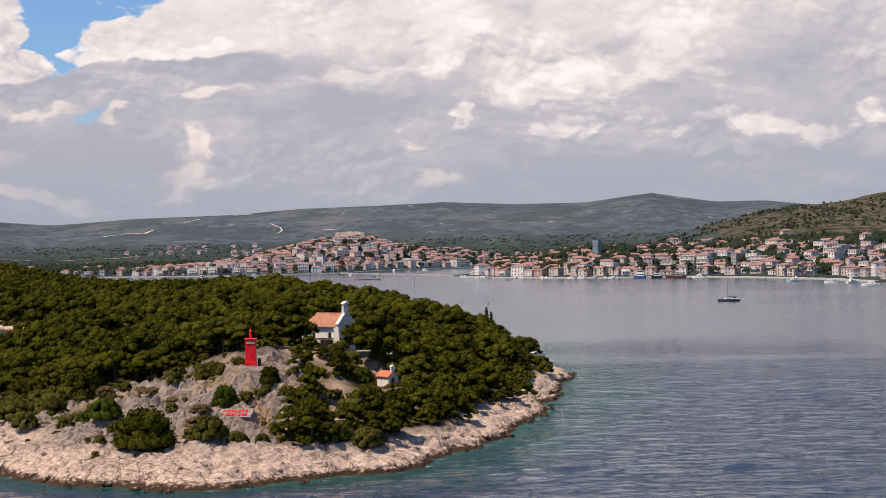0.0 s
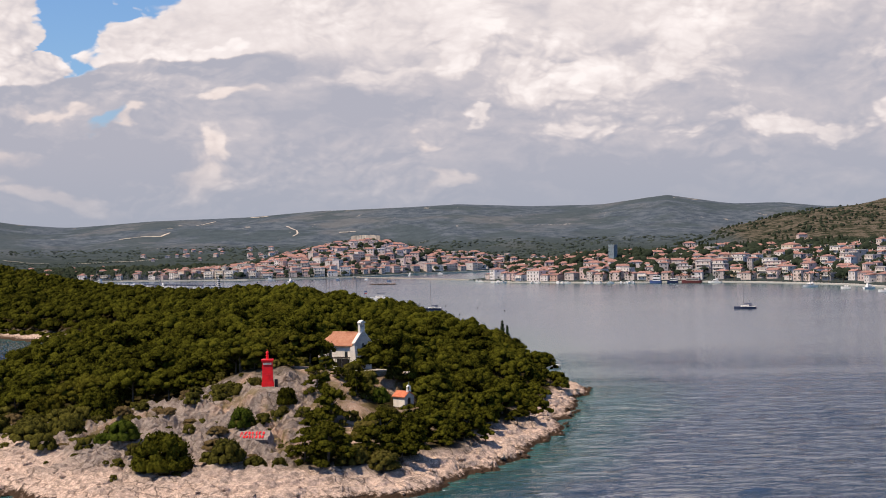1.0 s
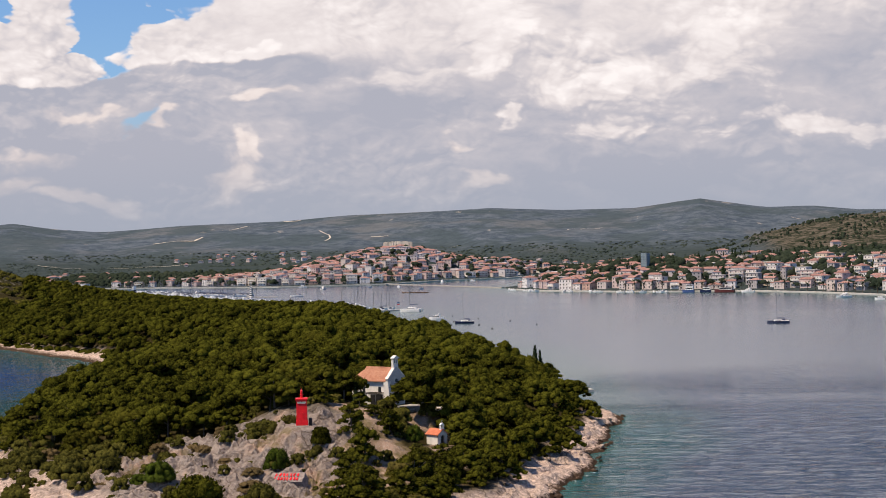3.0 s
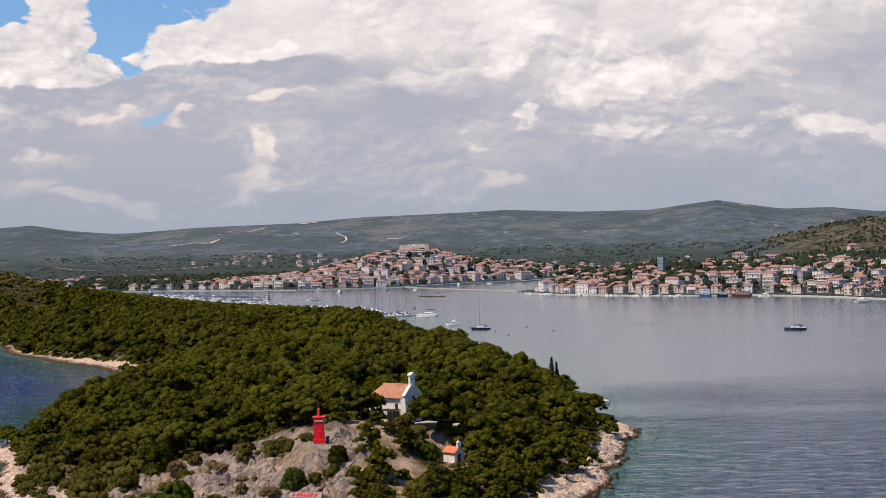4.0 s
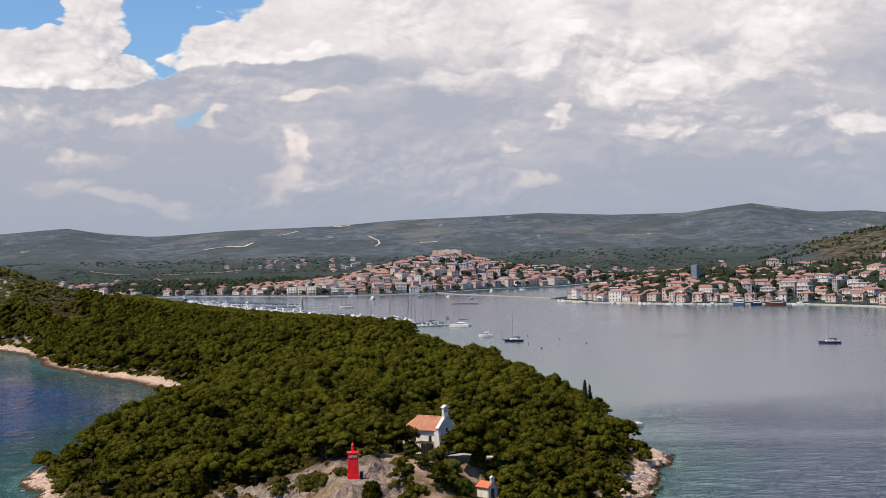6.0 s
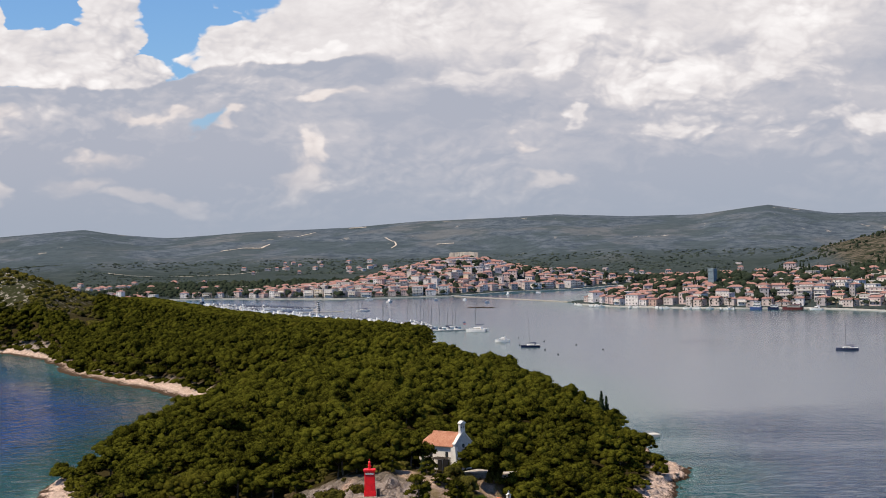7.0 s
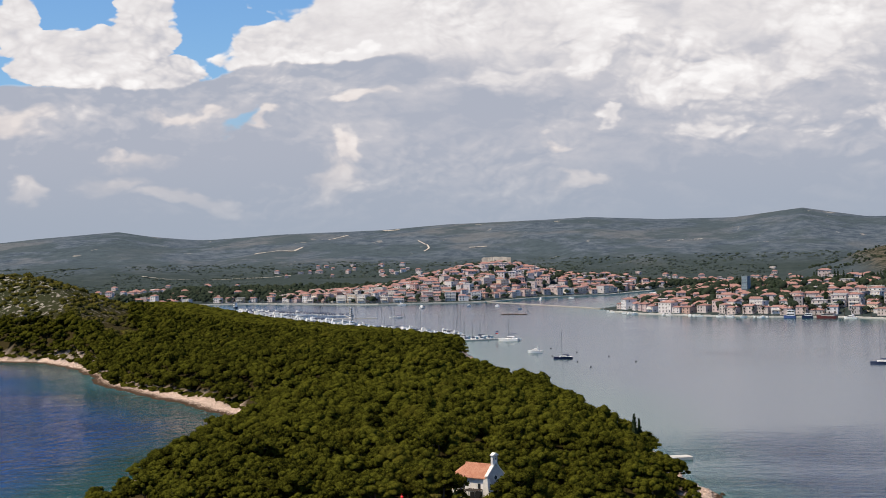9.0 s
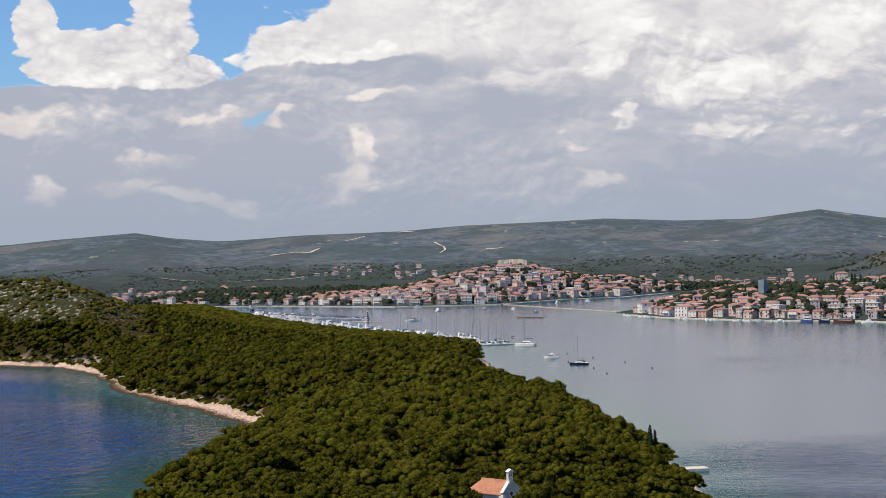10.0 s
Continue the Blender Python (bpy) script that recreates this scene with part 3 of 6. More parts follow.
    z1 = prof + knoll + hill + lump + crag * rocky * near * (detail * (1 - 0.62 * shelf) * (1 - 0.75 * smooth(y, 420, 520)) * (1 + 0.45 * smooth(d, 16, 24)) + bench * shelf * smooth(y, 520, 420))
    for qx_, qy_, qz_, qr_ in PADS:
        k = smooth(np.hypot(x - qx_, y - qy_), qr_ + 4.0, qr_)
        z1 = z1 * (1 - k) + qz_ * k
    # mainland
    m = inside_by(x, y, COAST_MAIN)
    plain_h = np.interp(m, [-80, -10, 0, 4, 60, 500, 1200], [-12, -3, -0.2, 1.4, 3, 9, 22])
    a = x / np.maximum(y, 1)
    ridge = np.interp(a, [r[0] for r in RIDGE], [r[1] for r in RIDGE])
    rise = smooth(y, 2350, 3500) ** 1.15
    rough = (fbm(x / 260, y / 260, 5) - 0.5) * 34 * smooth(y, 2100, 2800) * (1 - 0.9 * smooth(y, 3150, 3480))
    back = plain_h + (ridge - 22) * rise + rough - smooth(y, 3560, 4400) * 90
    town_hill = (32 * np.exp(-((x + 220) / np.where(x < -220, 112, 88)) ** 2 - ((y - 1940) / 135) ** 2) + 12 * np.exp(-((x + 80) / 70) ** 2 - ((y - 2030) / 90) ** 2)) * smooth(m, 0, 70)
    z2 = np.where(m > 0, np.maximum(back + town_hill, 0.9), back)
    # old town and the stony mountain behind it
    o = inside_by(x, y, COAST_TOWN)
    old = np.interp(o, [-80, -10, 0, 3, 12, 27, 60, 110, 400], [-12, -3, -0.2, 1.2, 1.5, 4.0, 11, 18, 19]) + smooth(x, 60, 240) * smooth(o, 60, 200) * 6
    mount = np.interp(x, [120, 192, 206, 268, 315, 383, 429, 900], [0, 12, 19, 31, 37, 45, 53, 120]) * smooth(y, 1480, 1880) * smooth(y, 2700, 2050)
    mount = mount * (0.9 + 0.2 * fbm(x / 40, y / 60, 4))
    z3 = old + mount * smooth(o, 0, 60)
    return np.maximum(np.maximum(z1, z2), z3), d, m, o


def rock_share(x, y, d):
    """1 on the bare rock of the shore and the open slope before the light tower, 0 under trees."""
    shore = smooth(d, 16, 10) * smooth(y, 1000, 700)
    shore = np.where((x > -41) & (y < 330), smooth(d, 17 - 6 * smooth(x, -36, -22), 12 - 5 * smooth(x, -36, -22)), shore)
    shore = np.where((x < -98) & (y > 285), smooth(d, 8, 5), shore)
    shore = np.where((y > 330), smooth(d, 8 - 1.5 * smooth(-x, 190, 240), 6 - 1.5 * smooth(-x, 190, 240)) * smooth(y, 1300, 1000), shore)
    shore = np.where((y > 490) & (y < 900) & (x < -140), smooth(d, 14, 11), shore)
    edge = 294 + 0.45 * np.maximum(-55 - x, 0)
    slope = smooth(x, -37, -42) * smooth(y, edge + 3, edge - 5) * smooth(x, -140, -120)
    return np.clip(np.maximum(shore, slope), 0, 1)


def spaced(*runs):
    out = []
    for a, b, n in runs:
        out += list(np.linspace(a, b, n, endpoint=False))
    return np.array(out)


gx = spaced((-5000, -1600, 20), (-1600, -620, 32), (-620, -160, 95), (-160, -132, 36), (-132, 14, 255), (14, 330, 72), (330, 1000, 30), (1000, 5000, 16))
gy = spaced((190, 218, 6), (218, 300, 158), (300, 430, 120), (430, 700, 84), (700, 1250, 80), (1250, 2150, 90), (2150, 3700, 80), (3700, 4900, 8))
GX, GY = np.meshgrid(gx, gy)
GZ, GD, GM, GO = land(GX, GY)
nx, ny = len(gx), len(gy)
idx = np.arange(nx * ny).reshape(ny, nx)
quads = np.stack([idx[:-1, :-1], idx[:-1, 1:], idx[1:, 1:], idx[1:, :-1]], -1).reshape(-1, 4)
keep = (GZ.ravel()[quads] > -3.5).any(1)
ground_me = mesh_of("ground", np.stack([GX, GY, GZ], -1).reshape(-1, 3), quads[keep], MAT_GROUND, smooth=True)
rk = rock_share(GX, GY, GD) * (GD > -30)
bare = (rk.ravel()[quads[keep]].min(1) > 0.3) & (GY.ravel()[quads[keep]].min(1) < 430)
ground_me.polygons.foreach_set("use_smooth", ~bare)
soil = np.where((GX < -38) & (GY < 300) & (GY > 232) & (GX > -130), smooth(fbm(GX / 8, GY / 8, 4), 0.54, 0.66) * smooth(GD, 16, 24), 0.0)
glade = np.exp(-((GX + 25) / 8.0) ** 2 - ((GY - 308) / 8.0) ** 2)
gravel = np.exp(-((GX + 50.0 - 0.30 * (278 - GY)) / 1.7) ** 2 - ((GY - 266) / 14.0) ** 4) + np.exp(-((GX + 33.0 + 0.15 * (GY - 270)) / 1.5) ** 2 - ((GY - 268) / 16.0) ** 4)
meadow = smooth(GX, -46, -42) * smooth(GX, -19, -23) * smooth(GY, 262, 268) * smooth(GY, 308, 302)
soil = np.clip(soil + 0.7 * meadow * smooth(fbm(GX / 5 + 8, GY / 5, 3), 0.38, 0.56) + smooth(glade, 0.25, 0.7) * 0.9 + smooth(gravel, 0.3, 0.75), 0, 1)
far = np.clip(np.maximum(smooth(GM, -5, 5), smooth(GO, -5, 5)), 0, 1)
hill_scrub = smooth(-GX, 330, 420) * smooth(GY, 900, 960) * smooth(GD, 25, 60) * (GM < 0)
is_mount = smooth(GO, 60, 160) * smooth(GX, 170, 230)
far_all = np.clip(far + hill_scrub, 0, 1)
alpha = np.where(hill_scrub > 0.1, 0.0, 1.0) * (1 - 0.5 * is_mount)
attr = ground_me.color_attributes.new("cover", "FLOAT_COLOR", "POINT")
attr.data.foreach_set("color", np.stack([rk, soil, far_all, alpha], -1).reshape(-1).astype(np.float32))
ground = tagged(new("ground", ground_me), "pale limestone headland, wooded shores and dry scrubby hills", "ground", kind="structure")

# ---- sea ----
sx = spaced((-5000, -700, 40), (-700, -430, 26), (-430, 250, 250), (250, 420, 18), (420, 5000, 24))
sy = spaced((-1500, 100, 12), (100, 200, 12), (200, 560, 230), (560, 1000, 90), (1000, 2200, 60), (2200, 4900, 16))
SX, SY = np.meshgrid(sx, sy)
SD = -np.maximum(np.maximum(headland_inside(SX, SY), inside_by(SX, SY, COAST_MAIN)), inside_by(SX, SY, COAST_TOWN))
# wind waves: crests lie across the bay, calmer in its lee
lee = smooth(SY, 1000, 480) * smooth(SD, -1, 8) * (0.7 + 0.3 * smooth(fbm(SX / 90 + 5, SY / 60, 3), 0.38, 0.62))
lee = lee * smooth(SY, 540, 270) ** 1.5 * np.where(SX < -110, 0.8, 0.45 + 0.75 * smooth(SX + (400 - SY) * 0.25, -20, 70))
tilt = SX * 0.18
SZ = 0.9 * lee * (0.42 * (lattice(SX / 6.0, (SY + tilt) / 2.9) - 0.5) + 0.36 * (lattice(SX / 3.4 + 50, (SY - tilt) / 1.9 + 9) - 0.5))
si = np.arange(SX.size).reshape(SX.shape)
sea_me = mesh_of("sea", np.stack([SX, SY, SZ], -1).reshape(-1, 3), np.stack([si[:-1, :-1], si[:-1, 1:], si[1:, 1:], si[1:, :-1]], -1).reshape(-1, 4), MAT_SEA, smooth=True)
# the bay on the right of the headland shelves gently, the front drops off fast
reach = np.where((SY > 330) & (SX > -160), 34.0 + 40.0 * smooth(SY, 400, 750), np.where(SX < -120, 52.0, 9.0 + 15.0 * smooth(SX, -40, -8)))
dep = sea_me.attributes.new("depth", "FLOAT", "POINT")
dep.data.foreach_set("value", np.clip(SD / reach, 0, 1).ravel().astype(np.float32))
sea = tagged(new("sea", sea_me), "wind-ruffled blue sea, turquoise over the shallows", "water", kind="structure")


# ---- trees ----
ICO = {}
for lv in (1, 2):
    b_ = bmesh.new()
    bmesh.ops.create_icosphere(b_, subdivisions=lv, radius=1.0)
    b_.verts.index_update()
    ICO[lv] = (np.array([v.co[:] for v in b_.verts]), np.array([[v.index for v in f.verts] for f in b_.faces]))
    b_.free()


UNDER = {lv: ICO[lv][0][ICO[lv][1]].mean(1)[:, 2] > -0.25 for lv in ICO}


def clumps(rng, spots, sizes, level, flat=0.7, rough=0.28, tufts=0, tuft=0.4):
    """Lumpy foliage masses with ragged leaf tufts standing off them, as vertices and triangles."""
    V, F, n = [], [], 0
    bv, bf = ICO[level][0], ICO[level][1][UNDER[level]]
    for (sx_, sy_, sz_), s in zip(spots, sizes):
        v = bv * (1 + (rng.rand(len(bv), 1) - 0.5) * 2 * rough) * np.array([s, s, s * flat]) * (0.9 + 0.2 * rng.rand(3))
        V.append(v + (sx_, sy_, sz_)), F.append(bf + n)
        n += len(v)
        if tufts:
            d = rng.randn(tufts, 3)
            d[:, 2] = np.abs(d[:, 2]) * 0.9 - 0.25
            d /= np.linalg.norm(d, axis=1)[:, None]
            c = d * np.array([s, s, s * flat]) * (0.92 + 0.14 * rng.rand(tufts, 1)) + (sx_, sy_, sz_)
            t1 = rng.randn(tufts, 3)
            t1 /= np.linalg.norm(t1, axis=1)[:, None]
            t2 = np.cross(d, t1)
            k = tuft * (0.6 + 0.8 * rng.rand(tufts, 1))
            up = t2 * 0.55 + d * 0.6
            tri = np.stack([c + t1 * k * 0.55, c - t1 * k * 0.5 + t2 * k * 0.2, c + up * k], 1).reshape(-1, 3)
            V.append(tri), F.append(np.arange(tufts * 3).reshape(-1, 3) + n)
            n += tufts * 3
    return np.concatenate(V), np.concatenate(F)


def pine_shape(rng, boughs, each, tufts, h=6.5, r=3.1, tuft=0.3, drop=2.9):
    """Foliage of a broad pine crown: a dome of boughs, each a flat-bottomed heap of needle clumps."""
    spots, sizes = [], []
    turn = rng.uniform(0, 6.28)
    for i in range(boughs):
        a, q = turn + i * 2.4 + rng.uniform(-0.3, 0.3), math.sqrt((i + 0.35) / boughs)
        bx_, by_ = math.cos(a) * r * q * rng.uniform(0.72, 1.0), math.sin(a) * r * q * rng.uniform(0.72, 1.0)
        bz_ = h - 1.0 - drop * q ** 2.2 + rng.uniform(-0.6, 0.45)
        br = r * rng.uniform(0.40, 0.56) * math.sqrt(7 / boughs)
        for k in range(each):
            b, p = k * 2.4 + rng.uniform(-0.4, 0.4), math.sqrt((k + 0.3) / each)
            spots.append((bx_ + math.cos(b) * br * p, by_ + math.sin(b) * br * p, bz_ + br * (0.42 - 0.62 * p * p) + rng.uniform(-0.12, 0.12) * br))
            sizes.append(br * rng.uniform(0.46, 0.66) * math.sqrt(5 / each))
    return clumps(rng, spots, sizes, 1, 0.74, 0.2, tufts, tuft)


def limb(bm, a, b, r0, r1, seg=6):
    a, b = Vector(a), Vector(b)
    q = (b - a).to_track_quat("Z", "Y").to_matrix().to_4x4()
    bmesh.ops.create_cone(bm, cap_ends=True, segments=seg, radius1=r0, radius2=r1, depth=(b - a).length, matrix=Matrix.Translation((a + b) / 2) @ q)


def make_tree(name, label, category, group, seed, crown_fn, trunk_h, trunk_r, mat, limbs=5, reach=1.8):
    rng = np.random.RandomState(seed)
    root = new(name)
    tagged(root, label, category, group)
    bm = bmesh.new()
    lean = rng.uniform(-0.5, 0.5, 2)
    limb(bm, (0, 0, -0.6), (lean[0] * 0.5, lean[1] * 0.5, trunk_h * 0.55), trunk_r, trunk_r * 0.75, 8)
    limb(bm, (lean[0] * 0.5, lean[1] * 0.5, trunk_h * 0.53), (lean[0], lean[1], trunk_h), trunk_r * 0.75, trunk_r * 0.3, 8)
    for i in range(limbs):
        a = i * 6.283 / limbs + rng.rand()
        z = trunk_h * rng.uniform(0.45, 0.8)
        limb(bm, (lean[0] * 0.6, lean[1] * 0.6, z), (math.cos(a) * reach, math.sin(a) * reach, z + trunk_h * 0.28), trunk_r * 0.45, trunk_r * 0.15, 5)
    part("trunk", bm, MAT_BARK, root)
    v, f = crown_fn(rng)
    child(new("crown", mesh_of("crown", v, f, mat, smooth=True)), root)
    return root


def cypress_shape(rng, h=6.0, r=0.75):
    n = 26
    z = np.linspace(0.5, h - 0.2, n)
    w = r * np.clip(1.15 * (1 - (z / h) ** 2.2), 0.1, 1)
    spots = [(math.cos(i * 2.4) * w[i] * 0.35, math.sin(i * 2.4) * w[i] * 0.35, z[i]) for i in range(n)]
    return clumps(rng, spots, w * 0.8, 1, 1.3, 0.3, 16, 0.34)


def shrub_shape(rng, n=16, tufts=10, stretch=1.0):
    """A rounded bush one metre in radius that is leafy down to the ground."""
    spots, sizes = [], []
    for i in range(n):
        a, q = i * 2.4 + rng.uniform(-0.3, 0.3), math.sqrt((i + 0.4) / n)
        r = 0.80 * q * rng.uniform(0.8, 1.1)
        spots.append((math.cos(a) * r, math.sin(a) * r, (0.80 * math.sqrt(max(0.0, 1.0 - q ** 3.6)) + rng.uniform(-0.10, 0.08)) * stretch))
        sizes.append(rng.uniform(0.25, 0.36) * math.sqrt(18 / n) ** 0.7)
    ring = max(6, n // 3)
    for i in range(ring):
        a = i * 6.283 / ring
        spots.append((math.cos(a) * 0.74, math.sin(a) * 0.74, 0.16))
        sizes.append(rng.uniform(0.26, 0.34))
    return clumps(rng, spots, sizes, 1, 0.9, 0.22, tufts * 3, 0.10)


def height(x, y):
    return float(land(np.array([x]), np.array([y]))[0][0])


LIGHT, CHURCH, CHAPEL = (-50.0, 282.4), (-40.4, 316.2), (-26.4, 292.3)
PINE_LABEL = "dark green umbrella-crowned pine on the rocky headland"
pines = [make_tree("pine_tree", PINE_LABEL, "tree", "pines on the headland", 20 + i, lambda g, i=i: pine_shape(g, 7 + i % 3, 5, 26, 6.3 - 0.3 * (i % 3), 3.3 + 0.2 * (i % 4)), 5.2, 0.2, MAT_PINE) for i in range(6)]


def wooded(x, y, d):
    """Where pines stand."""
    ok = d > np.where(x < -190, np.where(y < 800, 7.5 + 3.0 * smooth(y, 720, 650), 5.0), np.where((y > 500) & (x < -140), 12.0, np.where((y > 480) | ((x < -98) & (y > 285)), 3.8, np.where(x > -41, 5.0, 9.0))))
    ok &= ~((x > -116) & (y > 765) & (y < 850) & (d < 8))
    ok &= (y < 1400) & ~((y > 985 + 0.6 * np.clip(-x - 150, 0, 180)) & (d < 7))
    ok &= ~((y < 296 + 0.45 * np.maximum(-55 - x, 0)) & (x < -41) & (x > -128))
    ok &= ~((x > -41) & (y < 330) & (d < 7.5 - 3 * smooth(x, -32, -8)))
    ok &= np.abs(x + 33.0 + 0.15 * (y - 270)) > np.where((y > 250) & (y < 284), 2.6, 0.0)
    ok &= np.hypot(x - LIGHT[0], y - LIGHT[1]) > 11
    ok &= np.hypot((x - CHURCH[0]) * 0.9, y - CHURCH[1]) > 8.6
    ok &= ~((np.abs(x + 0.1265 * y) < 6.8) & (y > 283) & (y < 314))
    ok &= ~((np.abs(x + 0.1075 * y) < 5.5) & (y > 296) & (y < 316))
    ok &= ~((y < 480) & (fbm(x / 9 + 70, y / 9 + 20, 3) > 0.64))
    ok &= ~((np.abs(x + 0.0904 * y) < 4.2) & (y > 264) & (y < 295))
    ok &= ~((x > -50) & (x < -24.5) & (y < 304))
    ok &= ~((np.abs(x + 25) < 4) & (y > 306) & (y < 317))
    ok &= ~(np.hypot(x + 33.5, (y - 268) * 0.3) < 2.0)
    ok &= ~((x < -0.352 * y) & (y > 905) & (d > 40))
    return ok


rng = np.random.RandomState(3)


def scatter(x0, x1, y0, y1, step):
    xs, ys = np.meshgrid(np.arange(x0, x1, step), np.arange(y0, y1, step))
    xs = xs + (np.floor(ys / step) % 2) * step * 0.5 + rng.uniform(-0.36, 0.36, xs.shape) * step
    ys = ys + rng.uniform(-0.36, 0.36, ys.shape) * step
    return xs.ravel(), ys.ravel()


px_, py_ = scatter(-150, 10, 235, 480, 5.7)
pz_, pd_, _, _ = land(px_, py_)
ok = wooded(px_, py_, pd_)
order = np.argsort(py_[ok])
NX, NY, NZ, ND = px_[ok][order], py_[ok][order], pz_[ok][order], pd_[ok][order]
n_single = 300
for i in range(min(n_single, len(NX))):
    s = rng.choice([0.75, 0.9, 1.0, 1.12, 1.3]) * rng.uniform(0.92, 1.08) * (0.62 + 0.38 * min(1.0, (ND[i] - 8) / 16))
    m = Matrix.LocRotScale((NX[i], NY[i], NZ[i] - 0.2), Euler((rng.uniform(-0.06, 0.06), rng.uniform(-0.06, 0.06), rng.uniform(0, 6.28))), (s, s, s * rng.uniform(0.85, 1.1)))
    src = pines[i % 6]
    if i < 6:
        src.matrix_basis = m
    else:
        c_ = copy_thing(src, Matrix())
        c_.matrix_basis = m

# the forest behind, one mass of crowns
TEMPL, TEMPL_NEAR = [], []
for i in range(7):
    TEMPL.append(pine_shape(np.random.RandomState(60 + i), 4, 3, 10, 5.9, 3.3, 0.45))
    TEMPL_NEAR.append(pine_shape(np.random.RandomState(80 + i), 6, 4, 18, 5.9, 3.4, 0.34))


def mass(name, xs, ys, zs, smin, smax, templ, mat, label, category, stretch=(0.85, 1.1), size=None):
    V, F, n = [], [], 0
    for i in range(len(xs)):
        v, f = templ[i % len(templ)]
        a, s = rng.uniform(0, 6.28), rng.uniform(smin, smax) * (1.0 if size is None else size[i])
        ca, sa = math.cos(a) * s, math.sin(a) * s
        w = np.stack([v[:, 0] * ca - v[:, 1] * sa + xs[i], v[:, 0] * sa + v[:, 1] * ca + ys[i], v[:, 2] * s * rng.uniform(*stretch) + zs[i]], -1)
        V.append(w), F.append(f + n)
        n += len(v)
    me = mesh_of(name, np.concatenate(V), np.concatenate(F), mat, smooth=True)
    return tagged(new(name, me), label, category, kind="stuff")


qx, qy = scatter(-480, 10, 480, 1330, 6.7)
qz, qd, qm, _ = land(qx, qy)
ok = wooded(qx, qy, qd) & (qm < 0) & (qx < 10)
fx = np.concatenate([NX[n_single:], qx[ok]])
fy = np.concatenate([NY[n_single:], qy[ok]])
fz = np.concatenate([NZ[n_single:], qz[ok]])
fs_ = (0.68 + 0.32 * smooth(np.concatenate([ND[n_single:], qd[ok]]), 5, 18)) * (0.42 + 0.58 * smooth(fy - 0.6 * np.clip(-fx - 150, 0, 180), 1010, 975)) + 0.12 * (fbm(fx / 18, fy / 18, 2) - 0.5)
cut = fy < 620
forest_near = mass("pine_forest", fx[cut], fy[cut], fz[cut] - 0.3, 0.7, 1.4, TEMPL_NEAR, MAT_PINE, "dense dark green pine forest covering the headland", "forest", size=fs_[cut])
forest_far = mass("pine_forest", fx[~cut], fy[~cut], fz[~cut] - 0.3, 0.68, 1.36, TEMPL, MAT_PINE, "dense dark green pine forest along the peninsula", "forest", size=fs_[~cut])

# low growth where the wood thins out towards the marina
kx, ky = scatter(-420, -140, 985, 1400, 4.4)
kz, kd, km, _ = land(kx, ky)
kk = (kd > 1.5) & (km < 0) & (ky > 975 + 0.6 * np.clip(-kx - 150, 0, 180))
LOW_T = [clumps(np.random.RandomState(230 + i), [(0, 0, 0.9)], [2.8], 1, 0.62, 0.3) for i in range(4)]
k2x, k2y = scatter(-680, -340, 1180, 1800, 7.0)
k2z, k2d, k2m, _ = land(k2x, k2y)
k2 = (k2d > 2.5) & (k2m < 0) & ((k2y > 1400) | (k2x < -420))
mass("shore_scrub", k2x[k2], k2y[k2], k2z[k2], 1.2, 1.9, LOW_T, MAT_PINE, "green thicket on the flat land behind the marina", "scrub")
# bushes close the wood's edge above the cove
ex_, ey_ = scatter(-430, -148, 470, 940, 3.0)
ez_, ed_, _, _ = land(ex_, ey_)
edge_at = np.where(ex_ < -190, np.where(ey_ < 800, 7.0 + 3.0 * smooth(ey_, 720, 650), 4.5), 11.0)
ek = (ed_ > edge_at) & (ed_ < edge_at + 3.5) & (ex_ < -148) & (ey_ > 510)
mass("shore_scrub", ex_[ek], ey_[ek], ez_[ek] - 0.6, 0.5, 0.95, LOW_T, MAT_PINE, "dense bushes along the edge of the wood above the cove", "scrub")
mass("shore_scrub", kx[kk], ky[kk], kz[kk], 0.95, 1.5, LOW_T, MAT_PINE, "low green growth behind the marina shore", "scrub")


# ---- more materials ----
MAT_RED = plain("red_paint", (0.80, 0.010, 0.016), 0.45, 0.18, 1.2, bump=0.01)
MAT_WHITE = plain("white_render", (0.74, 0.70, 0.64), 0.85, 0.22, 0.7, bump=0.03)
# grey wash, dimmed further to hold the shade of fronts turned from the sun
MAT_DIM_LIMEWASH = plain("dim_grey_limewash", (0.50, 0.475, 0.44), 0.9, 0.3, 0.6, bump=0.03)
MAT_STONE = plain("pale_stone", (0.42, 0.375, 0.325), 0.92, 0.45, 1.4, bump=0.08, per_object=0.25)
MAT_CRAG = plain("grey_crag", (0.22, 0.19, 0.165), 0.95, 0.5, 1.2, bump=0.1)
MAT_CONCRETE = plain("concrete", (0.46, 0.44, 0.41), 0.9, 0.25, 0.8, bump=0.03)
MAT_DARK = plain("dark_opening", (0.022, 0.021, 0.022), 0.6, 0.3, 2.0)
MAT_GLASS = plain("window_glass", (0.03, 0.035, 0.04), 0.12, 0.3, 1.0, spec=0.6, per_object=0.5)
MAT_GREY_METAL = plain("grey_metal", (0.35, 0.35, 0.35), 0.45, 0.2, 2.0, metal=0.6)
MAT_WOOD = plain("weathered_wood", (0.13, 0.10, 0.075), 0.85, 0.4, 2.0, bump=0.02)
MAT_BOAT_WHITE = plain("white_gelcoat", (0.80, 0.79, 0.77), 0.3, 0.1, 0.8)
MAT_NAVY = plain("navy_gelcoat", (0.012, 0.018, 0.06), 0.3, 0.15, 0.8)
MAT_MAST = plain("mast_alloy", (0.24, 0.24, 0.25), 0.45, 0.15, 1.5, metal=0.4)
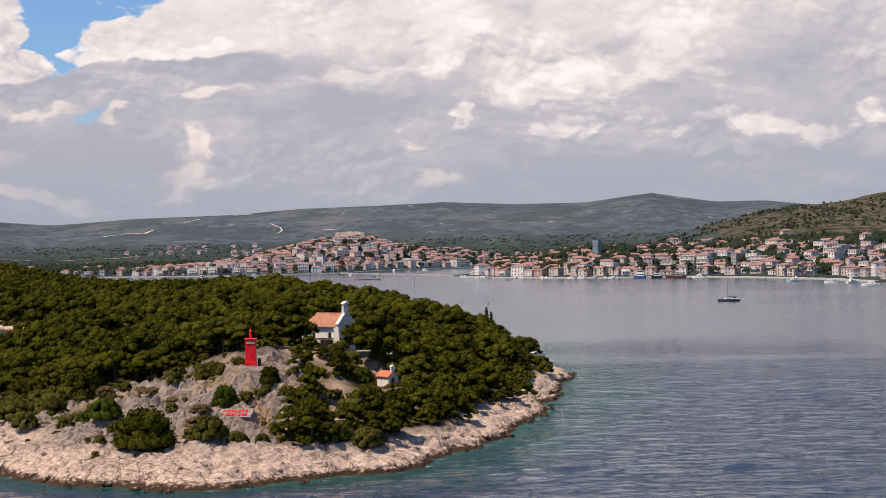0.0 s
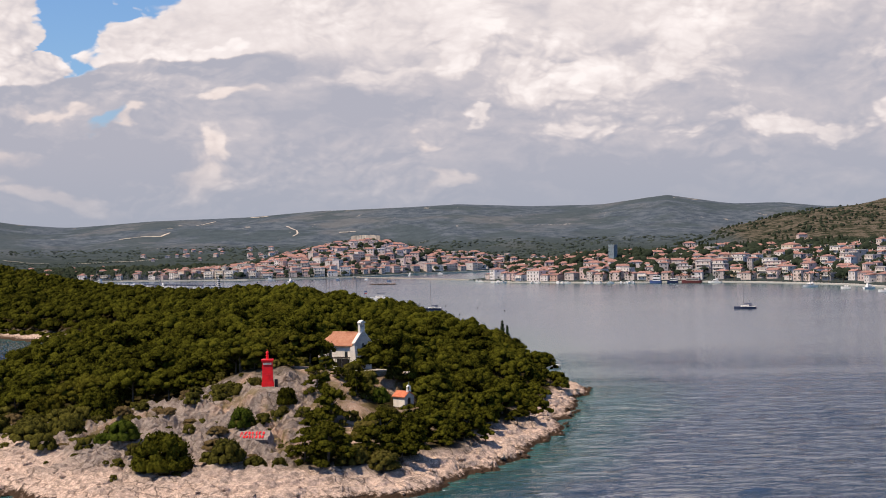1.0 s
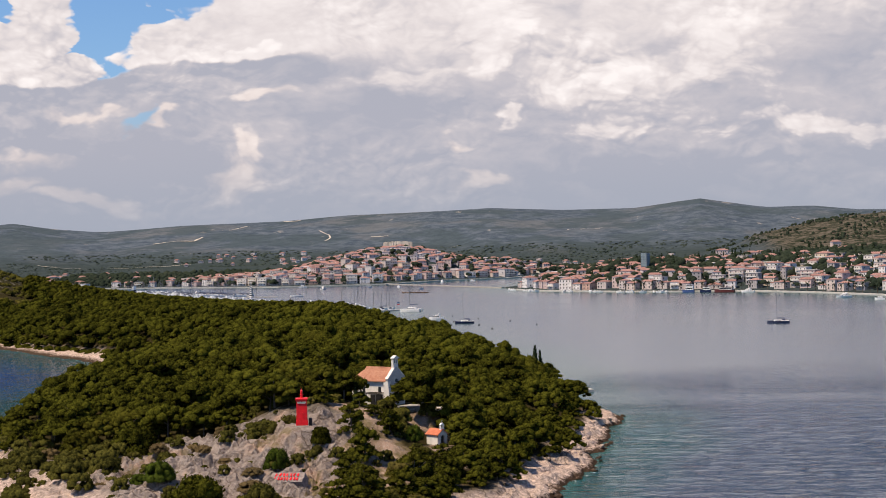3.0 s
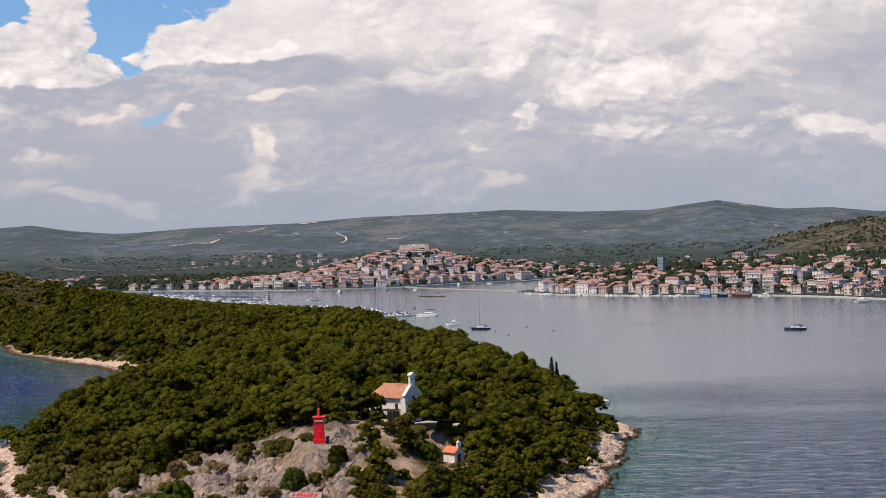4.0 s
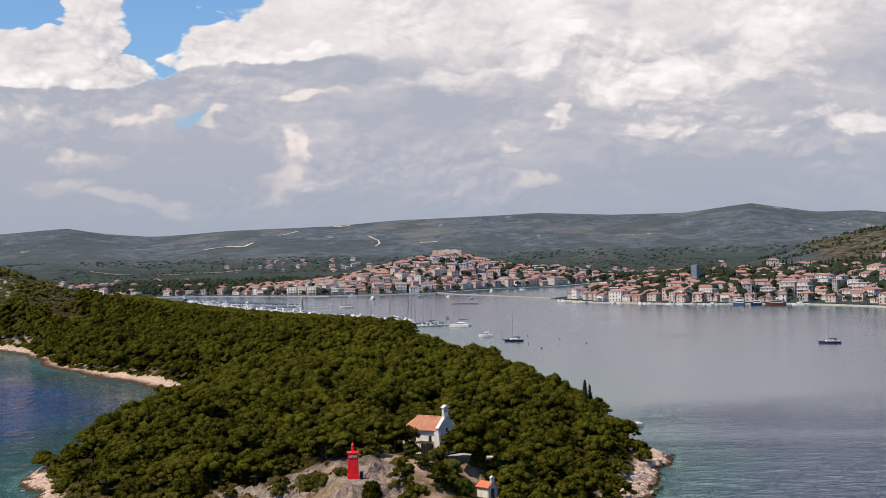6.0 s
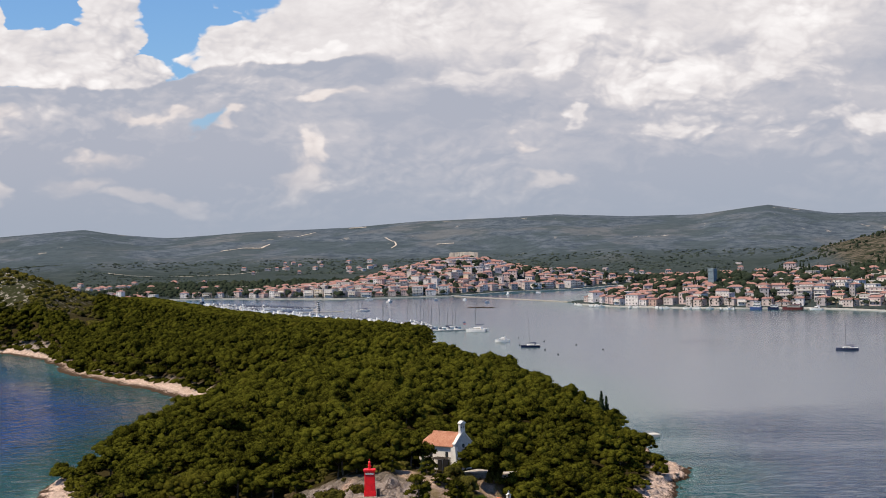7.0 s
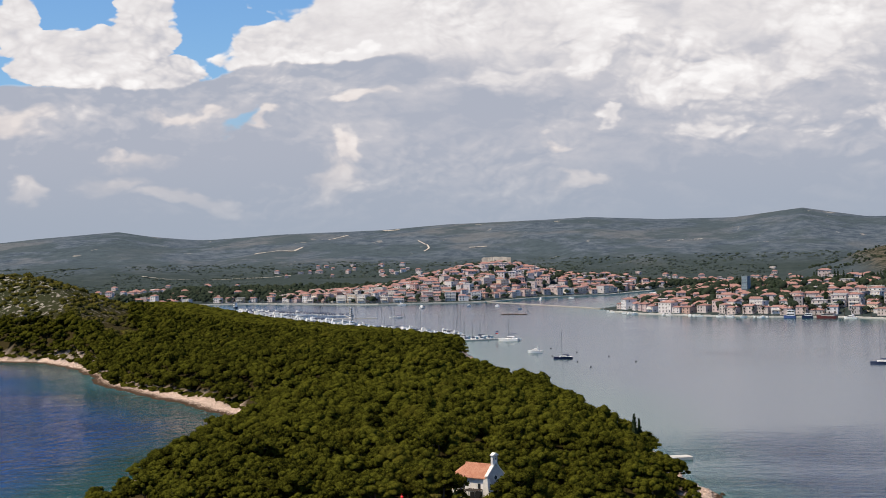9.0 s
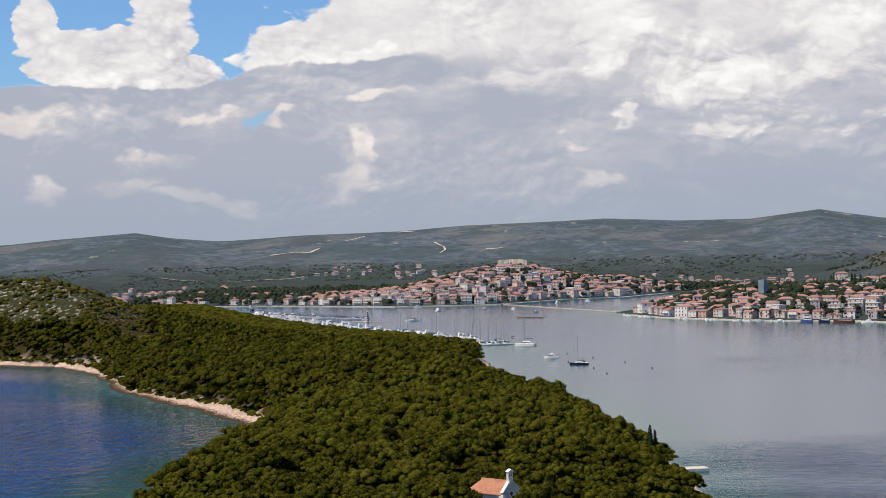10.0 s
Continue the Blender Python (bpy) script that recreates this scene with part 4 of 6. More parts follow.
MAT_CANVAS = plain("navy_canvas", (0.04, 0.055, 0.11), 0.9, 0.25, 2.0)
MAT_REDHULL = plain("red_hull", (0.13, 0.03, 0.03), 0.5, 0.2, 0.8)
MAT_BLUEHULL = plain("blue_hull", (0.05, 0.09, 0.24), 0.5, 0.2, 0.8)
MAT_BLACK = plain("black_paint", (0.02, 0.02, 0.024), 0.5, 0.2, 1.0)
MAT_SCAFFOLD = plain("scaffold_netting", (0.20, 0.27, 0.31), 0.9, 0.3, 1.0)
MAT_ROAD = plain("pale_gravel", (0.50, 0.45, 0.38), 0.95, 0.35, 0.12)


def tile_material(name, a, b, pitch=0.24):
    """Old clay pan tiles: courses and channels, lichen and faded patches."""
    m, N = material(name)
    p = N.n("ShaderNodeTexCoord").outputs["Object"]
    wav = N.n("ShaderNodeTexWave", {"Vector": p, "Scale": 0.314 / pitch, "Distortion": 0.6, "Detail": 1.0}, bands_direction="X")
    row = N.n("ShaderNodeTexWave", {"Vector": p, "Scale": 0.9, "Distortion": 0.8, "Detail": 1.0}, bands_direction="Z")
    n = N.noise(p, 1.1, 6.0, 0.7)
    sp = N.noise(p, 5.0, 3.0, 0.7)
    k = N.math("ADD", N.math("MULTIPLY", n.outputs[0], 0.65), N.math("MULTIPLY", sp.outputs[0], 0.35))
    rnd = N.n("ShaderNodeObjectInfo").outputs["Random"]
    c = N.mix(N.step(k, 0.36, 0.64), col(*a), col(*b))
    c = N.mix(N.math("MULTIPLY", rnd, 0.55), c, col(a[0] * 0.7, a[1] * 0.75, a[2] * 0.8))
    c = N.mix(N.step(sp.outputs[0], 0.60, 0.72, 0.0, 0.45), c, col(0.36, 0.30, 0.25))
    finish(N, c, 0.9, N.math("ADD", wav.outputs[0], N.math("MULTIPLY", row.outputs[0], 0.4)), 0.06, 0.7, spec=0.2)
    return m


MAT_TILE = tile_material("old_clay_tiles", (0.36, 0.145, 0.085), (0.62, 0.33, 0.21))
MAT_TILE_NEW = tile_material("new_clay_tiles", (0.50, 0.135, 0.068), (0.61, 0.215, 0.115))
# clay tones greyed towards pink: the haze over the town is painted in
MAT_TILE_TOWN = tile_material("hazed_town_clay_tiles", (0.25, 0.120, 0.098), (0.40, 0.240, 0.205), 0.5)


def wall_material():
    """House render in the town's whites, creams and pinks, one tone a house."""
    m, N = material("house_render")
    p = N.n("ShaderNodeTexCoord").outputs["Object"]
    ramp_ = N.n("ShaderNodeValToRGB", {0: N.n("ShaderNodeObjectInfo").outputs["Random"]})
    r = ramp_.color_ramp
    r.interpolation = "CONSTANT"
    r.elements[0].color = col(0.68, 0.635, 0.615)
    r.elements[1].position, r.elements[1].color = 0.9, col(0.50, 0.34, 0.28)
    for at, c_ in ((0.22, (0.64, 0.54, 0.50)), (0.38, (0.80, 0.76, 0.74)), (0.55, (0.62, 0.48, 0.45)), (0.70, (0.56, 0.49, 0.46)), (0.84, (0.64, 0.53, 0.42)), (0.95, (0.40, 0.37, 0.37))):
        r.elements.new(at).color = col(*c_)
    n = N.noise(p, 0.6, 6.0, 0.65)
    f = N.step(n.outputs[0], 0.3, 0.7, 0.72, 1.08)
    c = N.mix(1.0, ramp_.outputs[0], N.n("ShaderNodeCombineXYZ", {0: f, 1: f, 2: f}).outputs[0], "MULTIPLY")
    finish(N, c, 0.9, n.outputs[0], 0.05, 0.4, spec=0.2)
    return m


MAT_HOUSE = wall_material()


def at(ob, x, y, z, rz=0.0, s=1.0):
    ob.matrix_basis = Matrix.LocRotScale((x, y, z), Euler((0, 0, radians(rz))), (s, s, s))
    return ob


# ---- red light tower ----
def light_tower():
    root = tagged(new("light_tower"), "red-painted square light tower with lantern on a stone base", "lighthouse")
    b = bmesh.new()
    box(b, -1.25, 1.25, -1.25, 1.25, -0.5, 0.12, 0.04)
    part("footing", b, MAT_STONE, root, "pale stone footing")
    b = bmesh.new()
    box(b, -1.08, 1.08, -1.08, 1.08, 0.12, 0.95, 0.05)
    part("plinth", b, MAT_RED, root)
    b = bmesh.new()
    bmesh.ops.create_cone(b, cap_ends=True, segments=4, radius1=0.97 * 1.414, radius2=0.91 * 1.414, depth=3.6, matrix=Matrix.Translation((0, 0, 2.75)) @ Matrix.Rotation(radians(45), 4, "Z"))
    bmesh.ops.bevel(b, geom=[e_ for e_ in b.edges if abs(e_.verts[0].co.z - e_.verts[1].co.z) > 1], offset=0.06, segments=2, affect="EDGES")
    part("shaft", b, MAT_RED, root)
    b = bmesh.new()
    box(b, -0.98, 0.98, -0.98, 0.98, 4.4, 4.62, 0.03)
    box(b, -1.08, 1.08, -1.08, 1.08, 4.62, 4.92, 0.03)
    part("cornice", b, MAT_RED, root)
    b = bmesh.new()
    box(b, -0.72, 0.72, -1.02, -0.9, 4.02, 4.34, 0.02)
    part("name_panel", b, MAT_WHITE, root, "white panel below the cornice")
    b = bmesh.new()
    for i in range(9):
        box(b, -0.62 + i * 0.14, -0.54 + i * 0.14, -1.028, -1.016, 4.11, 4.25)
    part("panel_lettering", b, MAT_BLACK, root, "row of dark bars on the white panel")
    b = bmesh.new()
    cone(b, 0.26, 0.22, 4.9, 5.5, 12)
    cone(b, 0.34, 0.34, 5.5, 5.58, 12)
    cone(b, 0.22, 0.22, 5.58, 6.15, 12)
    cone(b, 0.28, 0.05, 6.15, 6.42, 12)
    cone(b, 0.04, 0.04, 6.4, 6.75, 6)
    part("lantern", b, MAT_RED, root, "small red lantern with a pointed cap")
    b = bmesh.new()
    box(b, -0.32, 0.32, -1.03, -0.9, 0.95, 2.35, 0.02)
    part("door", b, MAT_RED, root)
    # near-black box on the right of the footing
    b = bmesh.new()
    box(b, 1.2, 1.75, -0.5, 0.3, -0.4, 1.35, 0.04)
    part("battery_box", b, MAT_DARK, root, "near-black box beside the foot")
    return root


at(light_tower(), -50.0, 282.4, 12.85, 8)


# ---- chapel with bell gable ----
def church():
    root = tagged(new("church"), "small white church with clay tile roof and bell gable", "church")
    L, Wd, E_, R_ = 6.9, 2.35, 4.6, 6.75

    def along(outline, x0, x1):
        bb = bmesh.new()
        a = [bb.verts.new((x0, y, z)) for y, z in outline]
        c = [bb.verts.new((x1, y, z)) for y, z in outline]
        bb.faces.new(a), bb.faces.new(c[::-1])
        for i in range(len(a)):
            j = (i + 1) % len(a)
            bb.faces.new((a[j], a[i], c[i], c[j]))
        return bb

    body = part("wall", along([(-Wd, -0.6), (Wd, -0.6), (Wd, E_), (0, R_), (-Wd, E_)], -L / 2, L / 2), MAT_WHITE, root, "white rendered walls")
    # gable greyer than the side walls, part of it painted shade
    part("gable_wall", along([(-Wd - 0.25, -0.6), (Wd + 0.25, -0.6), (Wd + 0.25, E_ + 0.25), (0, R_ + 0.55), (-Wd - 0.25, E_ + 0.25)], L / 2 - 0.02, L / 2 + 0.5), MAT_DIM_LIMEWASH, root, "grey-white gable front with raised edge, its shade painted in")
    for s in (-1, 1):
        sl = Vector((0, s * (Wd + 0.35), E_ + 0.22)), Vector((0, 0, R_ + 0.52))
        bb = bmesh.new()
        d_ = (sl[1] - sl[0])
        nrm = Vector((0, -d_.z * s, d_.y * s)).normalized() * 0.16
        if nrm.z < 0:
            nrm = -nrm
        pts = [sl[0], sl[1], sl[1] + nrm, sl[0] + nrm]
        part("coping", along([(p.y, p.z) for p in pts], L / 2 - 0.12, L / 2 + 0.62), MAT_WHITE, root, "white coping along the gable")
        out = [(s * (Wd + 0.45), E_ - 0.28), (0, R_ + 0.06), (0, R_ + 0.2), (s * (Wd + 0.45), E_ - 0.12)]
        part("roof", along(out, -L / 2 - 0.15, L / 2 - 0.02), MAT_TILE, root, "faded clay tile roof slope")
    # ridge tiles
    bb = bmesh.new()
    rod(bb, (-L / 2 - 0.15, 0, R_ + 0.16), (L / 2 - 0.05, 0, R_ + 0.16), 0.13, 8)
    part("ridge_tiles", bb, MAT_TILE, root)
    # apse at the far end
    bb = bmesh.new()
    box(bb, -L / 2 - 2.4, -L / 2 + 0.05, -1.95, 1.95, -0.6, 4.25)
    part("apse", bb, MAT_WHITE, root)
    bb = bmesh.new()
    lo = [(-L / 2 - 2.7, -2.3, 4.2), (-L / 2, -2.3, 4.2), (-L / 2, 2.3, 4.2), (-L / 2 - 2.7, 2.3, 4.2)]
    hi = [(-L / 2 - 0.8, 0, 6.35), (-L / 2, 0, 6.35)]
    v = [bb.verts.new(p) for p in lo + hi]
    for f in ((0, 1, 5, 4), (2, 3, 4, 5), (3, 0, 4), (1, 2, 5), (3, 2, 1, 0)):
        bb.faces.new([v[i] for i in f])
    part("apse_roof", bb, MAT_TILE, root, "lower hipped clay roof")
    # corner buttresses
    for s in (-1,):
        bb = bmesh.new()
        a = [(L / 2 - 0.5, -0.6), (L / 2 + 1.0, -0.6), (L / 2 + 0.9, 1.4), (L / 2 + 0.62, 4.4), (L / 2 - 0.5, 4.4)]
        lo_ = [bb.verts.new((x, s * (Wd - 0.45), z)) for x, z in a]
        hi_ = [bb.verts.new((x, s * (Wd + 0.42), z)) for x, z in a]
        bb.faces.new(lo_), bb.faces.new(hi_[::-1])
        for i in range(5):
            j = (i + 1) % 5
            bb.faces.new((lo_[j], lo_[i], hi_[i], hi_[j]))
        part("buttress", bb, MAT_WHITE, root)
    # bell gable with two openings
    bell = part("bell_gable", box(bmesh.new(), L / 2 - 0.1, L / 2 + 0.5, -0.72, 0.72, 6.35, 7.35, 0.02), MAT_WHITE, root, "white bell gable with twin openings")
    for y in (-0.72, -0.11, 0.50):
        part("pier", box(bmesh.new(), L / 2 - 0.06, L / 2 + 0.46, y, y + 0.22, 7.35, 8.75, 0.02), MAT_WHITE, bell)
    bb = bmesh.new()
    a = [(-0.86, 8.75), (0.86, 8.75), (0.86, 8.88), (0, 9.35), (-0.86, 8.88)]
    part("cap", along(a, L / 2 - 0.2, L / 2 + 0.7), MAT_WHITE, bell)
    for y in (-0.31, 0.31):
        bb = bmesh.new()
        cone(bb, 0.2, 0.1, 7.9, 8.3, 10, L / 2 + 0.25, y)
        part("bell", bb, MAT_DARK, bell, "small dark bronze bell")
    bb = bmesh.new()
    box(bb, L / 2 + 0.47, L / 2 + 0.53, -0.75, 0.75, 0, 2.5, 0.01)
    door = part("door", bb, MAT_WOOD, root, "dark wooden door in the gable")
    bb = bmesh.new()
    cone(bb, 0.42, 0.42, -0.03, 0.03, 20)
    part("round_window", bb, MAT_GLASS, root, "", Matrix.Translation((L / 2 + 0.5, 0, 4.4)) @ Matrix.Rotation(radians(90), 4, "Y"))
    for x in (-2.4, 1.6):
        bb = bmesh.new()
        box(bb, x - 0.35, x + 0.35, -Wd - 0.03, -Wd + 0.1, 2.0, 3.3, 0.01)
        wn = part("window", bb, MAT_GLASS, root)
        bb = bmesh.new()
        box(bb, x - 0.45, x + 0.45, -Wd - 0.08, -Wd - 0.005, 1.88, 2.0)
        part("sill", bb, MAT_STONE, wn)
    return root


at(church(), -39.85, 315.3, 13.5, -32.0)


def pergola():
    root = tagged(new("pergola"), "grey metal pergola with a slatted top beside the church", "pergola")
    for x in (0, 1.6, 3.2):
        for y in (0, 2.4):
            part("post", rod(bmesh.new(), (x, y, -0.3), (x, y, 2.5), 0.05), MAT_GREY_METAL, root)
    for y in (0, 2.4):
        part("beam", box(bmesh.new(), -0.2, 3.4, y - 0.05, y + 0.05, 2.5, 2.62), MAT_GREY_METAL, root)
    for i in range(9):
        part("slat", box(bmesh.new(), -0.1 + i * 0.41, 0.0 + i * 0.41, -0.3, 2.7, 2.62, 2.7), MAT_WOOD, root)
    part("back_screen", box(bmesh.new(), 0.1, 3.1, 2.3, 2.38, 0, 2.3), MAT_DARK, root, "dark shade screen")
    return root


at(pergola(), -43.0, 311.4, 13.05, -32.0)


# ---- wayside chapel ----
def wayside_chapel():
    root = tagged(new("wayside_chapel"), "tiny stone chapel with orange tile roof and arched opening", "chapel")

    def along(outline, x0, x1):
        bb = bmesh.new()
        a = [bb.verts.new((x0, y, z)) for y, z in outline]
        c = [bb.verts.new((x1, y, z)) for y, z in outline]
        bb.faces.new(a), bb.faces.new(c[::-1])
        for i in range(len(a)):
            j = (i + 1) % len(a)
            bb.faces.new((a[j], a[i], c[i], c[j]))
        return bb

    w, e_, r_ = 1.15, 1.95, 2.75
    part("wall", along([(-w, -0.6), (w, -0.6), (w, e_), (0, r_), (-w, e_)], -1.5, 1.28), MAT_WHITE, root)
    # front with an arched doorway through it
    arch = [(0.48 * math.cos(radians(a)), 1.25 + 0.48 * math.sin(radians(a))) for a in range(0, 181, 20)]
    out = [(w, 0), (w, e_), (0, r_ + 0.08), (-w, e_), (-w, 0), (-0.48, 0)] + arch[::-1] + [(0.48, 0)]
    # front dimmed like the church gable, shade included in the colour
    part("front_wall", along(out, 1.28, 1.62), MAT_DIM_LIMEWASH, root, "grey-white front with an arched doorway, its shade painted in")
    # thin near-black sheet on the wall stands in for shade within the arch
    part("niche", box(bmesh.new(), 1.283, 1.30, -0.6, 0.6, -0.02, 1.8), MAT_DARK, root, "near-black panel for the shade inside the arch")
    for s in (-1, 1):
        o = [(s * (w + 0.22), e_ - 0.18), (0, r_ + 0.03), (0, r_ + 0.15), (s * (w + 0.22), e_ - 0.06)]
        part("roof", along(o, -1.7, 1.78), MAT_TILE_NEW, root, "bright orange tile slope")
    bell = part("bell_gable", box(bmesh.new(), 1.25, 1.65, -0.42, 0.42, 2.7, 3.0), MAT_WHITE, root)
    for y in (-0.42, 0.24):
        part("pier", box(bmesh.new(), 1.28, 1.62, y, y + 0.18, 3.0, 3.65), MAT_WHITE, bell)
    part("cap", along([(-0.5, 3.65), (0.5, 3.65), (0, 4.0)], 1.22, 1.68), MAT_WHITE, bell)
    cr = rod(bmesh.new(), (1.45, 0, 3.95), (1.45, 0, 4.5), 0.035)
    rod(cr, (1.45, -0.16, 4.3), (1.45, 0.16, 4.3), 0.035)
    part("cross", cr, MAT_GREY_METAL, bell, "small metal cross")
    return root


at(wayside_chapel(), -26.9, 292.6, 7.9, -42)


# ---- stone walls, terrace, painted slab ----
def stone_wall(label, x0, y0, x1, y1, z, h, t=0.6):
    root = tagged(new("stone_wall"), label, "stone wall", "dry stone walls by the church")
    n = max(3, int(math.hypot(x1 - x0, y1 - y0) / 0.75))
    a = math.degrees(math.atan2(y1 - y0, x1 - x0))
    g = np.random.RandomState(int(abs(x0 * 7 + y0)))
    shapes = []
    for k in range(4):
        bb = bmesh.new()
        bmesh.ops.create_cube(bb, size=1.0)
        for v in bb.verts:
            v.co += Vector(g.uniform(-0.12, 0.12, 3))
        shapes.append(bm_mesh("stone", bb, MAT_STONE))
    rows = max(2, int(h / 0.4))
    for r in range(rows):
        for i in range(n):
            ob = child(new("stone", shapes[g.randint(4)]), root)
            ob.matrix_basis = Matrix.LocRotScale(((i + 0.5 * (r % 2)) * 0.75, g.uniform(-0.06, 0.06), (r + 0.4) * h / rows - 0.2), Euler(g.uniform(-0.08, 0.08, 3)), (0.72 * g.uniform(0.8, 1.05), t, h / rows * 1.05))
    at(root, x0, y0, z, a)
    return root


stone_wall("rough grey dry stone wall below the terrace", -29.5, 311.0, -21.0, 312.0, 11.4, 1.2)
stone_wall("low dry stone wall beside the church steps", -36.0, 309.5, -31.5, 306.5, 12.2, 1.0)
stone_wall("broken dry stone wall above the rocky slope", -47.5, 290.5, -41.0, 294.5, 13.2, 0.7)


def slab(name, label, cat, w, d, h, mat):
    bb = bmesh.new()
    box(bb, -w / 2, w / 2, -d / 2, d / 2, -0.5, h, 0.05)
    g = np.random.RandomState(5)
    return tagged(new(name, bm_mesh(name, bb, mat)), label, cat)


at(slab("terrace", "pale concrete terrace slab beside the church", "terrace", 6.5, 2.4, 0.12, MAT_STONE), -25.5, 314.2, 12.3, 6)
at(slab("terrace", "pale stone forecourt before the church door", "terrace", 5.0, 4.5, 0.10, MAT_STONE), -33.2, 310.8, 13.05, -36.8)
at(slab("jetty", "flat concrete bathing jetty at the water's edge", "jetty", 8.5, 5.0, 0.85, MAT_CONCRETE), -1.5, 469.5, 0.0, 20)


def painted_sign():
    """Red scrawl on a pale rock slab; it cannot be read."""
    root = tagged(new("painted_rock"), "pale rock slab with an illegible red painted scrawl", "painted rock")
    g = np.random.RandomState(2)
    bb = bmesh.new()
    bmesh.ops.create_grid(bb, x_segments=9, y_segments=4, size=1.0)
    for v in bb.verts:
        v.co = Vector((v.co.x * 3.1 + g.uniform(-0.15, 0.15), v.co.y * 1.45 + g.uniform(-0.12, 0.12), g.uniform(-0.06, 0.06)))
    ext = bmesh.ops.extrude_face_region(bb, geom=bb.faces[:])
    for v in ext["geom"]:
        if isinstance(v, bmesh.types.BMVert):
            v.co = Vector((v.co.x * 1.15, v.co.y * 1.15, -1.6))
    part("slab", bb, plain("slab_stone", (0.27, 0.22, 0.195), 0.95, 0.5, 1.2, bump=0.1), root)
    for row, (z0, n) in enumerate(((0.15, 7), (-1.05, 8))):
        for i in range(n):
            bb = bmesh.new()
            x = -2.3 + i * 4.6 / n + g.uniform(-0.08, 0.08)
            w, h = 4.6 / n * 0.62, 0.78
            for k in range(5):
                a = (x + g.uniform(0, w), z0 + g.uniform(0, h) * (k % 2))
                b_ = (x + g.uniform(0, w), z0 + h * (1 - (k % 2)) + g.uniform(-0.1, 0.1))
                rod(bb, (a[0], a[1], 0.09), (b_[0], b_[1], 0.09), 0.075, 5)
            part("paint_stroke", bb, MAT_RED, root, "thin red paint bars")
    return root


_p = painted_sign()
_p.matrix_basis = Matrix.LocRotScale((-48.4, 258.4, height(-48.4, 258.4) - 0.1), Euler((radians(26), 0, radians(-4))), (0.9, 0.9, 0.9))

# ---- shrubs on the open slope ----
# each spot: x, y, width, height
SHRUBS = [("dark_bush", "tall dark green evergreen bush on the rocks", MAT_PINE, [(-59.8, 243.4, 9.8, 6.2), (-85.6, 300.0, 9.6, 6.2), (-88.0, 322.0, 7.0, 4.8), (-100.3, 312.7, 9.0, 5.3), (-46.1, 278.8, 3.8, 3.2)]),
          ("shrub", "dense olive green bush on the rocks", MAT_SHRUB, [(-49.6, 242.4, 5.4, 3.8), (-45.3, 243.0, 4.3, 2.7), (-41.6, 243.4, 2.7, 2.1), (-57.9, 287.0, 8.6, 3.6), (-53.6, 289.0, 4.4, 3.2), (-84.4, 279.1, 5.0, 3.2), (-97.9, 297.3, 7.1, 4.2), (-42.7, 272.9, 3.4, 2.2), (-46.4, 276.2, 2.2, 1.3), (-26.0, 245.8, 5.7, 3.0), (-30.7, 245.6, 5.2, 3.2),
                                                                          (-64.0, 287.0, 3.0, 1.6), (-79.0, 272.0, 3.4, 2.0), (-91.0, 284.0, 4.6, 2.6), (-106.0, 300.0, 6.0, 3.4), (-43.0, 262.0, 2.0, 1.2), (-92.0, 304.0, 5.4, 3.2), (-66.5, 252.5, 3.0, 1.9), (-76.0, 285.5, 3.2, 1.8)]),
          ("fresh_shrub", "bright green rounded shrub on the slope", MAT_FRESH, [(-51.4, 265.0, 4.5, 3.5), (-70.6, 261.5, 5.6, 3.4), (-30.7, 289.3, 3.5, 3.0), (-44.2, 277.0, 1.9, 1.1), (-74.5, 263.0, 3.2, 1.8)]),
          ("dry_shrub", "brown dried bush among grey rocks", MAT_DRY, [(-72.2, 293.5, 6.7, 3.2), (-53.9, 256.6, 5.2, 1.7), (-56.6, 259.5, 4.4, 1.5), (-67.5, 297.0, 4.4, 2.4), (-50.0, 269.5, 2.4, 0.9), (-62.5, 275.0, 2.8, 1.0), (-83.0, 268.0, 3.0, 1.2), (-47.0, 249.5, 2.6, 1.0), (-58.5, 267.0, 3.0, 1.0), (-68.0, 283.0, 3.0, 1.3), (-55.0, 262.5, 3.8, 1.2), (-104.0, 305.0, 5.0, 2.4), (-78.0, 289.0, 3.8, 1.7)])]
for sname, slabel, smat, spots in SHRUBS:
    kinds = [make_tree(sname, slabel, "shrub", sname.replace("_", " ") + "s on the slope", 90 + k, lambda g: shrub_shape(g, 44 if smat is MAT_PINE else 26, 14), 0.5, 0.06, smat, 3, 0.4) for k in range(2)]
    for i, (x, y, w_, h_) in enumerate(spots):
        ob = kinds[i] if i < 2 else copy_thing(kinds[i % 2], Matrix())
        ob.matrix_basis = Matrix.LocRotScale((x, y, height(x, y) - 0.15), Euler((0, 0, i * 1.9)), (w_ / 2.1, w_ / 2.1, h_ / 1.12))

# low bushes scattered over the rest of the open ground
sx2, sy2 = scatter(-128, -20, 240, 345, 3.6)
sz2, sd2, _, _ = land(sx2, sy2)
